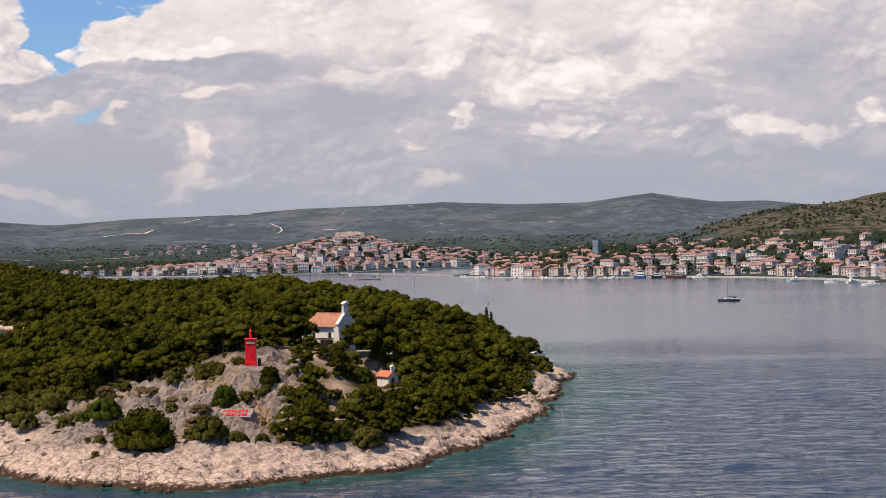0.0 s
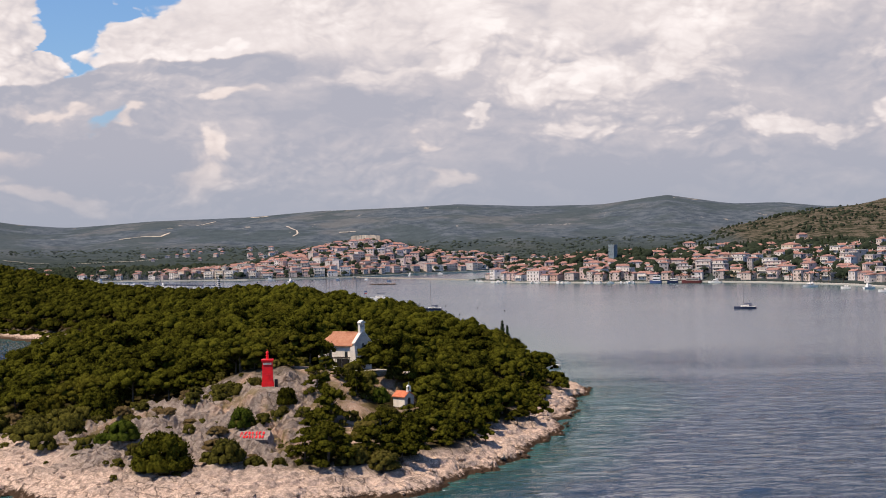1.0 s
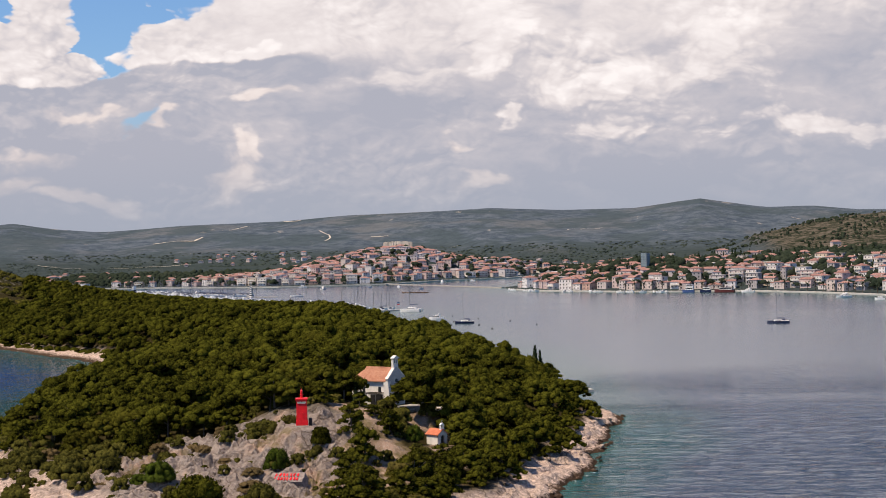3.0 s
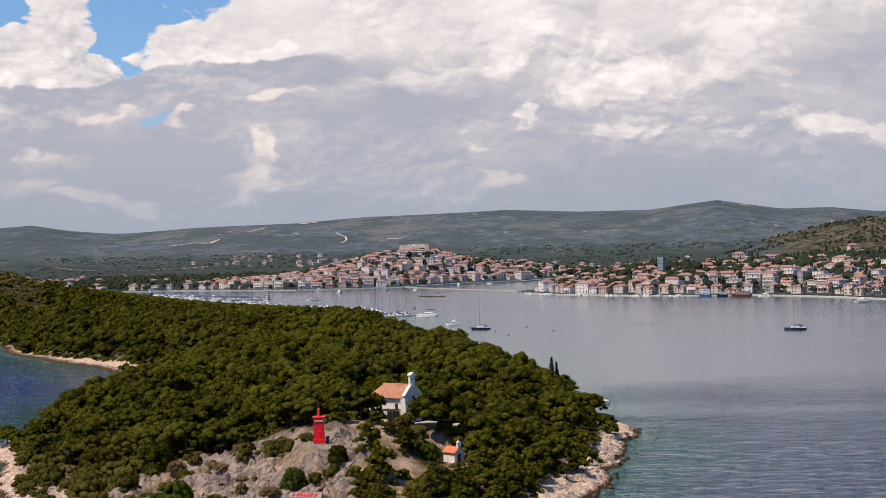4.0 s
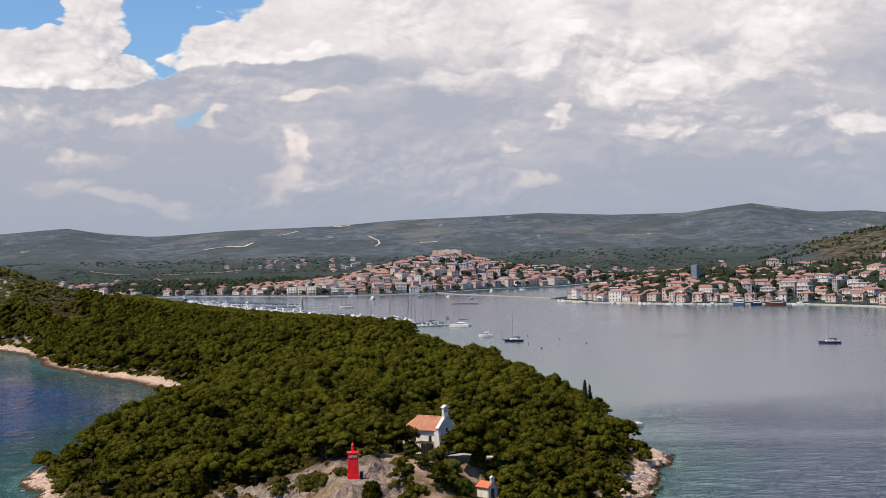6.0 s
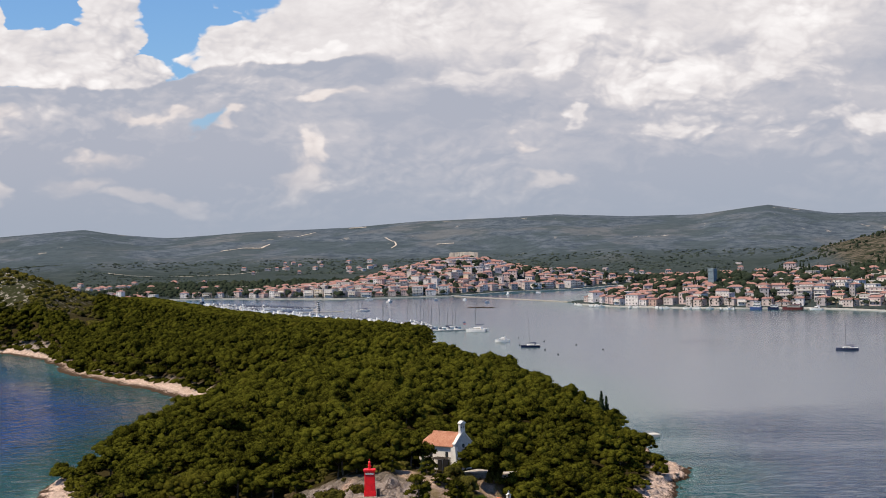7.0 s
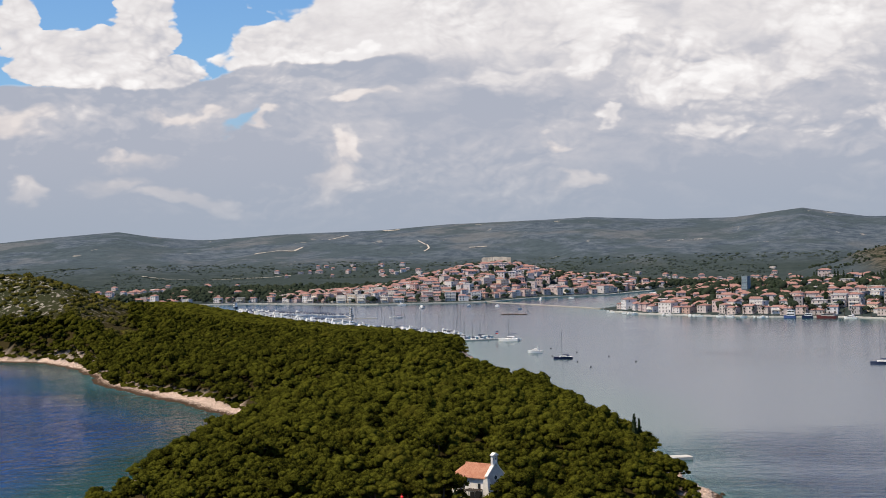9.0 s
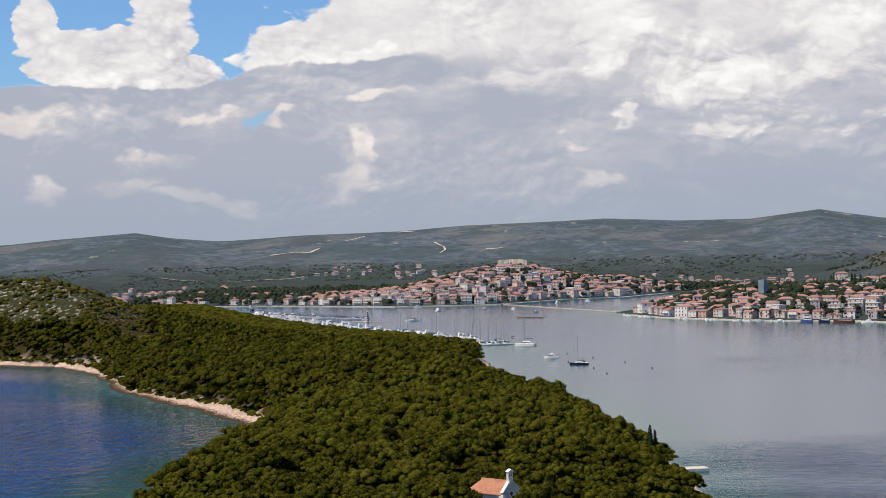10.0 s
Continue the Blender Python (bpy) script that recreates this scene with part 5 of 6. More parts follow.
sk = (sd2 > np.where(sx2 < -96, 4.5, 9.0)) & ((sx2 < -41) | ((sy2 > 258) & (sy2 < 306) & (np.hypot(sx2 + 26.4, sy2 - 291) > 4.5))) & ~wooded(sx2, sy2, sd2) & (np.hypot(sx2 - LIGHT[0], sy2 - LIGHT[1]) > 9) & (rng.rand(len(sx2)) < np.where(sx2 > -42, 0.55, np.where(sx2 < -84, 0.72, 1.0)) * np.where(sx2 < -84, np.where((sd2 > 13) | (sx2 < -96), 0.9, 0.3), np.where(sx2 > -42, 1.0, np.where(sy2 > 268 + 0.3 * (-60 - sx2), 0.62, 0.34)))) & (np.hypot(sx2 - CHURCH[0], sy2 - CHURCH[1]) > 9) & ~((np.abs(sx2 + 48.8) < 4.5) & (np.abs(sy2 - 255) < 6))
bush = make_tree("low_bush", "low olive green bush between limestone crags", "shrub", "low bushes on the headland", 97, lambda g: shrub_shape(g, 11, 6), 0.4, 0.05, MAT_SHRUB, 3, 0.3)
for i, j in enumerate(np.where(sk)[0]):
    ob = bush if i == 0 else copy_thing(bush, Matrix())
    r = rng.uniform(0.5, 1.9) * (1.35 if sx2[j] < -84 or sx2[j] > -42 else 0.85)
    ob.matrix_basis = Matrix.LocRotScale((sx2[j], sy2[j], sz2[j] - 0.15), Euler((0, 0, rng.uniform(0, 6.28))), (r * rng.uniform(0.85, 1.2), r, r * rng.uniform(0.9, 1.35)))

cyp = [make_tree("cypress_tree", "slender dark cypress among the pines", "tree", "cypresses on the headland", 70 + i, lambda g: cypress_shape(g), 3.0, 0.12, MAT_CYPRESS, 2, 0.2) for i in range(2)]
for i, (x, y, s, top) in enumerate([(-13.1, 455.5, 1.1, 15.0), (-11.8, 457.0, 0.9, 13.6), (-20.0, 462.0, 0.8, 0), (-42.6, 299.0, 0.6, 0), (-262.0, 905.0, 1.3, 0), (-180.0, 700.0, 1.2, 0), (-60.0, 430.0, 1.2, 0), (-118.0, 560.0, 1.3, 0)]):
    ob = cyp[i] if i < 2 else copy_thing(cyp[i % 2], Matrix())
    z = height(x, y)
    h = (top - z) / 6.0 if top else s
    ob.matrix_basis = Matrix.LocRotScale((x, y, z - 0.1), Euler((0, 0, i)), (s * 1.1, s * 1.1, h))
# single pines that stand in the clearings
low_pines = [make_tree("low_pine", "bushy dark green pine with boughs down to the ground", "tree", "low pines below the church", 40 + i, lambda g, i=i: pine_shape(g, 11 + i, 5, 26, 6.0, 3.1, 0.3, 4.5), 4.6, 0.2, MAT_PINE) for i in range(3)]
# each spot: x, y, crown width, height
for i, (x, y, w_, h_) in enumerate([(-41.3, 283.5, 5.2, 5.4), (-43.2, 308.6, 4.6, 6.4), (-35.0, 287.2, 4.9, 5.6), (-30.6, 306.0, 10.4, 8.6), (-37.8, 273.6, 6.6, 6.4), (-34.4, 244.6, 9.2, 7.4), (-27.6, 260.2, 7.2, 7.2), (-22.5, 258.0, 5.9, 5.6), (-21.0, 274.6, 6.3, 5.6), (-24.4, 306.0, 4.2, 4.4),
                                    (-39.6, 265.5, 5.6, 5.0), (-35.6, 254.6, 6.6, 6.0), (-38.4, 248.6, 5.6, 5.0), (-29.2, 251.0, 6.2, 5.0), (-25.4, 251.5, 6.0, 4.6), (-26.2, 268.0, 5.6, 5.2), (-23.0, 266.0, 6.4, 5.8), (-28.6, 274.8, 4.6, 4.0), (-24.6, 280.0, 5.0, 4.2), (-21.6, 287.0, 4.4, 4.4), (-38.8, 293.6, 3.6, 2.6), (-41.8, 298.4, 3.4, 3.0), (-48.4, 296.8, 5.0, 4.4), (-22.4, 298.4, 5.4, 5.2), (-19.6, 303.0, 6.4, 6.0)]):
    ob = low_pines[i] if i < 3 else copy_thing(pines[2] if h_ > 8 else low_pines[i % 3], Matrix())
    ob.matrix_basis = Matrix.LocRotScale((x, y, height(x, y) - 0.3), Euler((0, 0, i * 2.1)), (w_ / 6.6, w_ / 6.6, h_ / 6.0))

# ---- boulders along the water's edge ----
ROCKS = []
for k in range(6):
    g = np.random.RandomState(300 + k)
    v, f = ICO[2]
    w = v * (1 + 0.35 * (g.rand(len(v), 1) - 0.5)) * np.array([1.2, 0.95, 0.6])
    w = np.round(w * 3.0) / 3.0 * 0.55 + w * 0.45
    ROCKS.append(mesh_of("boulder", w, f, MAT_GROUND))
    ca = ROCKS[-1].color_attributes.new("cover", "FLOAT_COLOR", "POINT")
    ca.data.foreach_set("color", np.tile([1.0, 0.0, 0.0, 1.0], len(v)).astype(np.float32))
bx, by = scatter(-130, 12, 222, 470, 2.6)
bz, bd, _, _ = land(bx, by)
sel = np.where((bd > -1.2) & (bd < 9) & (rng.rand(len(bx)) < 0.3))[0][:190]
for j in sel:
    ob = tagged(new("boulder", ROCKS[j % 6]), "weathered pale limestone boulder on the shore", "boulder", "boulders on the shore")
    s = rng.uniform(0.3, 0.85)
    ob.matrix_basis = Matrix.LocRotScale((bx[j], by[j], max(bz[j], 0.0) + 0.05), Euler((rng.uniform(-0.3, 0.3), rng.uniform(-0.3, 0.3), rng.uniform(0, 6.28))), (s, s, s))


# ---- the town across the bay ----
def house(seed, w, d, floors, roof="hip", balcony=False, label="", flat=False):
    root = tagged(new("house"), label, "house", "houses of the town")
    g = np.random.RandomState(seed)
    h = floors * 3.0 + 0.3
    wall = part("wall", box(bmesh.new(), -w / 2, w / 2, -d / 2, d / 2, -5.0, h), MAT_HOUSE, root)
    if flat:
        part("roof", box(bmesh.new(), -w / 2 - 0.3, w / 2 + 0.3, -d / 2 - 0.3, d / 2 + 0.3, h, h + 0.35), MAT_CONCRETE, root, "flat concrete roof")
    else:
        o, rh = 0.35, min(w, d) * 0.19
        b = bmesh.new()
        lo = [(-w / 2 - o, -d / 2 - o, h), (w / 2 + o, -d / 2 - o, h), (w / 2 + o, d / 2 + o, h), (-w / 2 - o, d / 2 + o, h)]
        k = max(0.0, (w - d) / 2) if roof == "hip" else w / 2 + o
        if roof == "hip" and k < 0.6:
            k = 0.6
        hi = [(-k, 0, h + rh), (k, 0, h + rh)]
        v = [b.verts.new(p) for p in lo + hi]
        for f in ((0, 1, 5, 4), (2, 3, 4, 5), (3, 0, 4), (1, 2, 5), (3, 2, 1, 0)):
            b.faces.new([v[i] for i in f])
        part("roof", b, MAT_TILE_TOWN, root)
        part("chimney", box(bmesh.new(), w * 0.2, w * 0.2 + 0.6, 0.6, 1.2, h, h + rh + 0.9), MAT_WHITE, root)
    win = bm_mesh("window", box(bmesh.new(), -0.5, 0.5, -0.05, 0.05, 0, 1.4), MAT_GLASS)
    nw = max(2, int(w / 3.3))
    for fl in range(floors):
        for i in range(nw):
            if g.rand() < 0.12:
                continue
            x = (i + 0.5) * w / nw - w / 2
            ob = child(new("window", win), root)
            ob.matrix_basis = Matrix.Translation((x, -d / 2 - 0.03, 0.9 + fl * 3.0))
        for s in ((-1,) if fl % 2 else (1,)):
            ob = child(new("window", win), root)
            ob.matrix_basis = Matrix.Translation((s * (w / 2 + 0.03), -d * 0.18, 0.9 + fl * 3.0)) @ Matrix.Rotation(radians(90), 4, "Z")
    if balcony:
        for fl in range(1, floors):
            b = box(bmesh.new(), -w * 0.42, w * 0.42, -d / 2 - 1.4, -d / 2 - 0.02, fl * 3.0, fl * 3.0 + 0.2)
            box(b, -w * 0.42, w * 0.42, -d / 2 - 1.4, -d / 2 - 1.3, fl * 3.0 + 0.2, fl * 3.0 + 1.1)
            part("balcony", b, MAT_WHITE, root, "white balcony with solid parapet")
    return root


KINDS = [house(1, 10, 9, 2, "hip", False, "two-storey pale house with a hipped clay roof"),
         house(2, 13, 10, 3, "hip", True, "three-storey holiday house with white balconies"),
         house(3, 9, 8, 2, "gable", False, "small cream house with a gabled clay roof"),
         house(4, 15, 10, 3, "hip", False, "long stone waterfront house with a clay roof"),
         house(5, 8, 8, 3, "hip", False, "narrow three-storey house with a clay roof"),
         house(6, 12, 9, 2, "gable", True, "two-storey house with balcony and clay roof"),
         house(7, 11, 9, 1, "hip", False, "low single-storey house with a clay roof"),
         house(8, 13, 10, 3, "hip", True, "white apartment house with rows of balconies", True),
         house(9, 10, 9, 2, "hip", True, "white two-storey house with a flat terrace roof", True)]
SMALL = [0, 2, 4, 5, 7, 1, 6, 8]
FRONT = [3, 0, 2, 5, 4, 0, 6, 2, 4, 0, 8, 2]


def facing(x, y, which):
    """The way out to the water, degrees for a house whose front is -y."""
    e_ = 12.0
    X, Y = np.array([x - e_, x + e_, x, x]), np.array([y, y, y - e_, y + e_])
    q = inside_by(X, Y, which)
    return math.degrees(math.atan2(-(q[1] - q[0]), (q[3] - q[2])))


used = [0] * 9
placed = []


def put_house(k, x, y, rz, s=1.0, sz=1.0):
    ob = KINDS[k] if used[k] == 0 else copy_thing(KINDS[k], Matrix())
    used[k] += 1
    ob.matrix_basis = Matrix.LocRotScale((x, y, height(x, y) - 0.1), Euler((0, 0, radians(rz))), (s, s, sz))
    return ob


trng = np.random.RandomState(11)


def clear(x, y, gap):
    if any((x - a) ** 2 + (y - b) ** 2 < gap * gap for a, b in placed):
        return False
    placed.append((x, y))
    return True


def settle_area(outline, x0, x1, y0, y1, lo, hi, gap, chance, tries):
    """Places for houses between lo and hi metres from the water."""
    out = []
    X, Y = trng.uniform(x0, x1, tries), trng.uniform(y0, y1, tries)
    D_ = inside_by(X, Y, outline)
    for x, y, q in zip(X, Y, D_):
        if lo < q < hi and trng.rand() < chance(x, y, q) and clear(x, y, gap):
            out.append((x, y))
    return out


# front rows along both quays
def front_row(line, outline, off, kinds, step):
    for (ax, ay), (bx_, by_) in zip(line, line[1:]):
        ln = math.hypot(bx_ - ax, by_ - ay)
        n = int(ln / step)
        ux, uy = (bx_ - ax) / ln, (by_ - ay) / ln
        for i in range(n):
            t_ = (i + 0.5) / n * ln
            x, y = ax + ux * t_, ay + uy * t_
            q = inside_by(np.array([x + uy * off, x - uy * off]), np.array([y - ux * off, y + ux * off]), outline)
            sgn = 1 if q[0] > q[1] else -1
            dd_ = off + trng.uniform(0, 12)
            hx, hy_ = x + sgn * uy * dd_, y - sgn * ux * dd_
            if trng.rand() < 0.93 and clear(hx, hy_, step * 0.62):
                put_house(kinds[trng.randint(len(kinds))], hx, hy_, math.degrees(math.atan2(uy, ux)) + (0 if sgn < 0 else 180) + trng.uniform(-5, 5), trng.uniform(0.80, 1.08), trng.uniform(0.74, 1.0))


front_row([(-66, 1470), (-31, 1384), (31, 1322), (75, 1291), (121, 1276), (150, 1243), (180, 1194), (209, 1129), (222, 1058)], COAST_TOWN, 12.0, FRONT, 12.0)
front_row([(-640, 1836), (-582, 1818), (-491, 1808), (-324, 1714), (-212, 1732), (-152, 1843), (-86, 1883), (-32, 2010)], COAST_MAIN, 12.0, SMALL, 14.0)
spots = settle_area(COAST_TOWN, -60, 270, 1100, 1560, 22, 150, 10.2, lambda x, y, q: 0.95 if q < 60 else 0.5, 5200)
spots.sort(key=lambda p: p[1])
spots2 = settle_area(COAST_MAIN, -470, 20, 1720, 2080, 20, 200, 9.8, lambda x, y, q: 0.95 if x < -110 else 0.5, 6000)
spots2.sort(key=lambda p: p[1])
room = 300 - sum(used)
near_spots = spots[:int(room * 0.55)] + spots2[:room - int(room * 0.55)]
rest = spots[int(room * 0.55):] + spots2[room - int(room * 0.55):]
for x, y in near_spots:
    o_ = COAST_TOWN if y < 1600 else COAST_MAIN
    k = SMALL[trng.randint(8)]
    if y > 1800 and trng.rand() < 0.12:
        k = 7
    put_house(k, x, y, facing(x, y, o_) + trng.uniform(-18, 18), trng.uniform(0.70, 0.98), trng.uniform(0.74, 1.05))
# houses farther up and out on the plain
for cx_, cy_, n_, sx_, sy_ in ((-700, 1950, 20, 110, 60), (-760, 2300, 10, 160, 90), (-555, 2640, 22, 60, 40), (-460, 2560, 14, 50, 40), (-620, 2050, 14, 80, 60), (40, 2350, 40, 150, 120), (130, 2150, 40, 130, 90), (170, 1560, 12, 60, 60), (-20, 2250, 20, 80, 70), (-950, 2100, 10, 120, 60), (-740, 2130, 16, 35, 20), (-600, 1880, 20, 70, 25)):
    for i in range(n_):
        x, y = trng.normal(cx_, sx_), trng.normal(cy_, sy_)
        if height(x, y) > 1.2 and clear(x, y, 14):
            rest.append((x, y))
HV, HF, HI, hn = [], [], [], 0
for x, y in rest:
    w, d, h = trng.uniform(7.5, 13), trng.uniform(7, 9), trng.choice([3.2, 4.4, 5.2, 6.2])
    if y > 2100:
        w, d, h = w * 0.7, d * 0.75, h * 0.75
    rh, z, a = 1.7, height(x, y), trng.uniform(-0.5, 0.5)
    pts = np.array([(-w / 2, -d / 2, -4), (w / 2, -d / 2, -4), (w / 2, d / 2, -4), (-w / 2, d / 2, -4), (-w / 2, -d / 2, h), (w / 2, -d / 2, h), (w / 2, d / 2, h), (-w / 2, d / 2, h),
                    (-w / 2 - .4, -d / 2 - .4, h + .02), (w / 2 + .4, -d / 2 - .4, h + .02), (w / 2 + .4, d / 2 + .4, h + .02), (-w / 2 - .4, d / 2 + .4, h + .02), (-w / 4, 0, h + rh), (w / 4, 0, h + rh)])
    fs = [(0, 1, 5, 4), (1, 2, 6, 5), (2, 3, 7, 6), (3, 0, 4, 7), (8, 9, 13, 12), (10, 11, 12, 13), (11, 8, 12), (9, 10, 13)]
    im = [0, 0, 0, 0, 1, 1, 1, 1]
    for fl in range(int(h // 3)):
        for i in range(3):
            x0 = -w / 2 + (i + 0.32) * w / 3
            b0 = len(pts)
            pts = np.concatenate([pts, [(x0, -d / 2 - .05, 0.9 + fl * 3), (x0 + 1, -d / 2 - .05, 0.9 + fl * 3), (x0 + 1, -d / 2 - .05, 2.3 + fl * 3), (x0, -d / 2 - .05, 2.3 + fl * 3)]])
            fs.append((b0, b0 + 1, b0 + 2, b0 + 3))
            im.append(2)
    if trng.rand() < 0.3:
        im[4:8] = [0, 0, 0, 0]
        pts[12:14, 2] = h + 0.3
    ca, sa = math.cos(a), math.sin(a)
    HV.append(np.stack([pts[:, 0] * ca - pts[:, 1] * sa + x, pts[:, 0] * sa + pts[:, 1] * ca + y, pts[:, 2] + z], -1))
    HF += [tuple(i + hn for i in f) for f in fs]
    HI += im
    hn += len(pts)


def far_wall():
    m, N = material("far_house_render")
    ramp_ = N.n("ShaderNodeValToRGB", {0: N.n("ShaderNodeNewGeometry").outputs["Random Per Island"]})
    ramp_.color_ramp.elements[0].color = col(0.66, 0.60, 0.58)
    ramp_.color_ramp.elements[1].color = col(0.54, 0.41, 0.38)
    finish(N, ramp_.outputs[0], 0.9)
    return m


tagged(new("distant_houses", mesh_of("distant_houses", np.concatenate(HV), HF, [far_wall(), MAT_TILE_TOWN, MAT_GLASS], index=HI)), "scattered pale houses with clay roofs up the slopes", "houses", kind="stuff")

# trees between the houses, on the knoll and along the quays
SMALLT = []
for i in range(5):
    g_ = np.random.RandomState(160 + i)
    SMALLT.append(pine_shape(g_, 2, 1, 0, 6.4, 2.9))
CYPT = []
for i in range(3):
    g_ = np.random.RandomState(180 + i)
    zz = np.linspace(0.8, 9.2, 8)
    CYPT.append(clumps(g_, [(0, 0, z) for z in zz], 1.25 * np.clip(1.1 - (zz / 10) ** 2, 0.2, 1), 1, 1.2, 0.3, 8, 0.7))


def tree_spots(n, x0, x1, y0, y1, want):
    X, Y = trng.uniform(x0, x1, n), trng.uniform(y0, y1, n)
    Z, D_, M_, O_ = land(X, Y)
    k = want(X, Y, Z, D_, M_, O_)
    pl = np.array(placed)
    for i in np.where(k)[0]:
        if ((pl[:, 0] - X[i]) ** 2 + (pl[:, 1] - Y[i]) ** 2).min() < 14:
            k[i] = False
    return X[k], Y[k], Z[k]


tx, ty, tz = tree_spots(5000, -60, 300, 1120, 1700, lambda X, Y, Z, D_, M_, O_: (O_ > 18) & (Y < 1500) & (((O_ > 80) & (O_ < 150) & (trng.rand(len(X)) < 0.8)) | (trng.rand(len(X)) < 0.55)))
ux_, uy_, uz_ = tree_spots(4500, -700, 60, 1720, 2200, lambda X, Y, Z, D_, M_, O_: (M_ > 10) & ((M_ > 150) | (trng.rand(len(X)) < 0.75) | ((X > -120) & (trng.rand(len(X)) < 0.8))))
vx, vy, vz = tree_spots(17000, -1250, 420, 1850, 3000, lambda X, Y, Z, D_, M_, O_: (Z > 1) & (Z < 38) & (M_ > 5) & (fbm(X / 110, Y / 110, 3) + 0.1 * trng.rand(len(X)) > 0.48) & ~((X > -480) & (X < 0) & (Y < 2060)))
TINY = []
for i in range(5):
    g_ = np.random.RandomState(210 + i)
    TINY.append(clumps(g_, [(g_.uniform(-1.5, 1.5), g_.uniform(-1.5, 1.5), g_.uniform(1.2, 3.2)) for _ in range(1)], g_.uniform(2.4, 3.4, 1), 1, 0.9, 0.35))
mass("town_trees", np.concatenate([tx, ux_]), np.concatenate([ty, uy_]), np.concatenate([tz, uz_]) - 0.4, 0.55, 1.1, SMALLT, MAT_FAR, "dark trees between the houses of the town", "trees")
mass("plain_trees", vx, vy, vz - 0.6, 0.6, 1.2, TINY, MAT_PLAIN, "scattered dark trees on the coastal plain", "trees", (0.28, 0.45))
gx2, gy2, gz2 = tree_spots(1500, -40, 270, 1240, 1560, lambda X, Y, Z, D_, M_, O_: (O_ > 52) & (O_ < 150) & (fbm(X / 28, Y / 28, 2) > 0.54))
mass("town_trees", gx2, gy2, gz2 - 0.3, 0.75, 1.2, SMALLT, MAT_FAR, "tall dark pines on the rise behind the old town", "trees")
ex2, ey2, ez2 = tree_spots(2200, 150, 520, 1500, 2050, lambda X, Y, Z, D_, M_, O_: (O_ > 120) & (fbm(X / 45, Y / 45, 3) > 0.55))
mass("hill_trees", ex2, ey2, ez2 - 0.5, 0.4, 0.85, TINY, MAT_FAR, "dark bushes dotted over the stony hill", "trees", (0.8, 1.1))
cx2, cy2, cz2 = tree_spots(900, -40, 260, 1260, 1560, lambda X, Y, Z, D_, M_, O_: (O_ > 45) & (trng.rand(len(X)) < 0.22))
mass("town_cypresses", cx2, cy2, cz2 - 0.3, 0.7, 1.25, CYPT, MAT_CYPRESS, "tall dark cypresses above the old town roofs", "trees")
hx2, hy2 = scatter(-600, -310, 905, 1180, 5.4)
hz2, hd2, hm2, _ = land(hx2, hy2)
hk = (hd2 > 30) & (hm2 < 0) & (fbm(hx2 / 16, hy2 / 16, 3) > 0.43)
SCRUB = []
for i in range(4):
    g_ = np.random.RandomState(190 + i)
    SCRUB.append(clumps(g_, [(g_.uniform(-1.3, 1.3), g_.uniform(-1.3, 1.3), g_.uniform(0.3, 0.9)) for _ in range(3)], g_.uniform(1.0, 1.7, 3), 1, 0.75, 0.3, 5, 0.6))
mass("hill_scrub", hx2[hk], hy2[hk], hz2[hk], 0.7, 1.6, SCRUB, MAT_SHRUB, "low green scrub between pale stones on the hill", "scrub")


# palms along the old town quay
def palm():
    root = tagged(new("palm_tree"), "tall date palm on the town quay", "tree", "palms on the quay")
    b = bmesh.new()
    limb(b, (0, 0, -0.5), (0.1, 0, 5.5), 0.25, 0.2, 7)
    part("trunk", b, MAT_BARK, root)
    g = np.random.RandomState(4)
    V, F = [], []
    for i in range(22):
        a, dr = i * 2.4, g.uniform(0.1, 1.0)
        ca, sa = math.cos(a), math.sin(a)
        for k in range(4):
            r0, r1 = k * 0.65, (k + 1) * 0.65
            z0, z1 = 5.5 + 1.1 * (1 - dr) * r0 - 0.28 * dr * r0 * r0, 5.5 + 1.1 * (1 - dr) * r1 - 0.28 * dr * r1 * r1
            n = len(V)
            V += [(ca * r0 - sa * 0.28, sa * r0 + ca * 0.28, z0 - 0.1), (ca * r0 + sa * 0.28, sa * r0 - ca * 0.28, z0 - 0.1), (ca * r1 + sa * 0.24, sa * r1 - ca * 0.24, z1), (ca * r1 - sa * 0.24, sa * r1 + ca * 0.24, z1)]
            F.append((n, n + 1, n + 2, n + 3))
    child(new("crown", mesh_of("crown", V, F, MAT_FAR)), root)
    return root


PALM = palm()
quay_line = [(31, 1322), (75, 1291), (121, 1276), (150, 1243), (180, 1194), (209, 1129)]
pn = 0
for (ax, ay), (bx_, by_) in zip(quay_line, quay_line[1:]):
    ln = math.hypot(bx_ - ax, by_ - ay)
    for i in range(int(ln / 9)):
        t_ = (i + 0.5) * 9 / ln
        x, y = ax + (bx_ - ax) * t_ - (by_ - ay) / ln * 5.0, ay + (by_ - ay) * t_ + (bx_ - ax) / ln * 5.0
        if height(x, y) > 0.6:
            ob = PALM if pn == 0 else copy_thing(PALM, Matrix())
            at(ob, x, y, height(x, y), pn * 47.0, 0.8 + 0.08 * (pn % 5))
            pn += 1


# quay walls
def quay(label, line, w=6.0, h=1.35, off=2.0, mat=None):
    root = tagged(new("quay"), label, "quay", kind="structure")
    for (ax, ay), (bx_, by_) in zip(line, line[1:]):
        ln = math.hypot(bx_ - ax, by_ - ay)
        b = box(bmesh.new(), -0.3, ln + 0.3, -off, w - off, -3.0, h)
        part("quay_block", b, mat or MAT_CONCRETE, root, "", Matrix.Translation((ax, ay, 0)) @ Matrix.Rotation(math.atan2(by_ - ay, bx_ - ax), 4, "Z"))
    return root


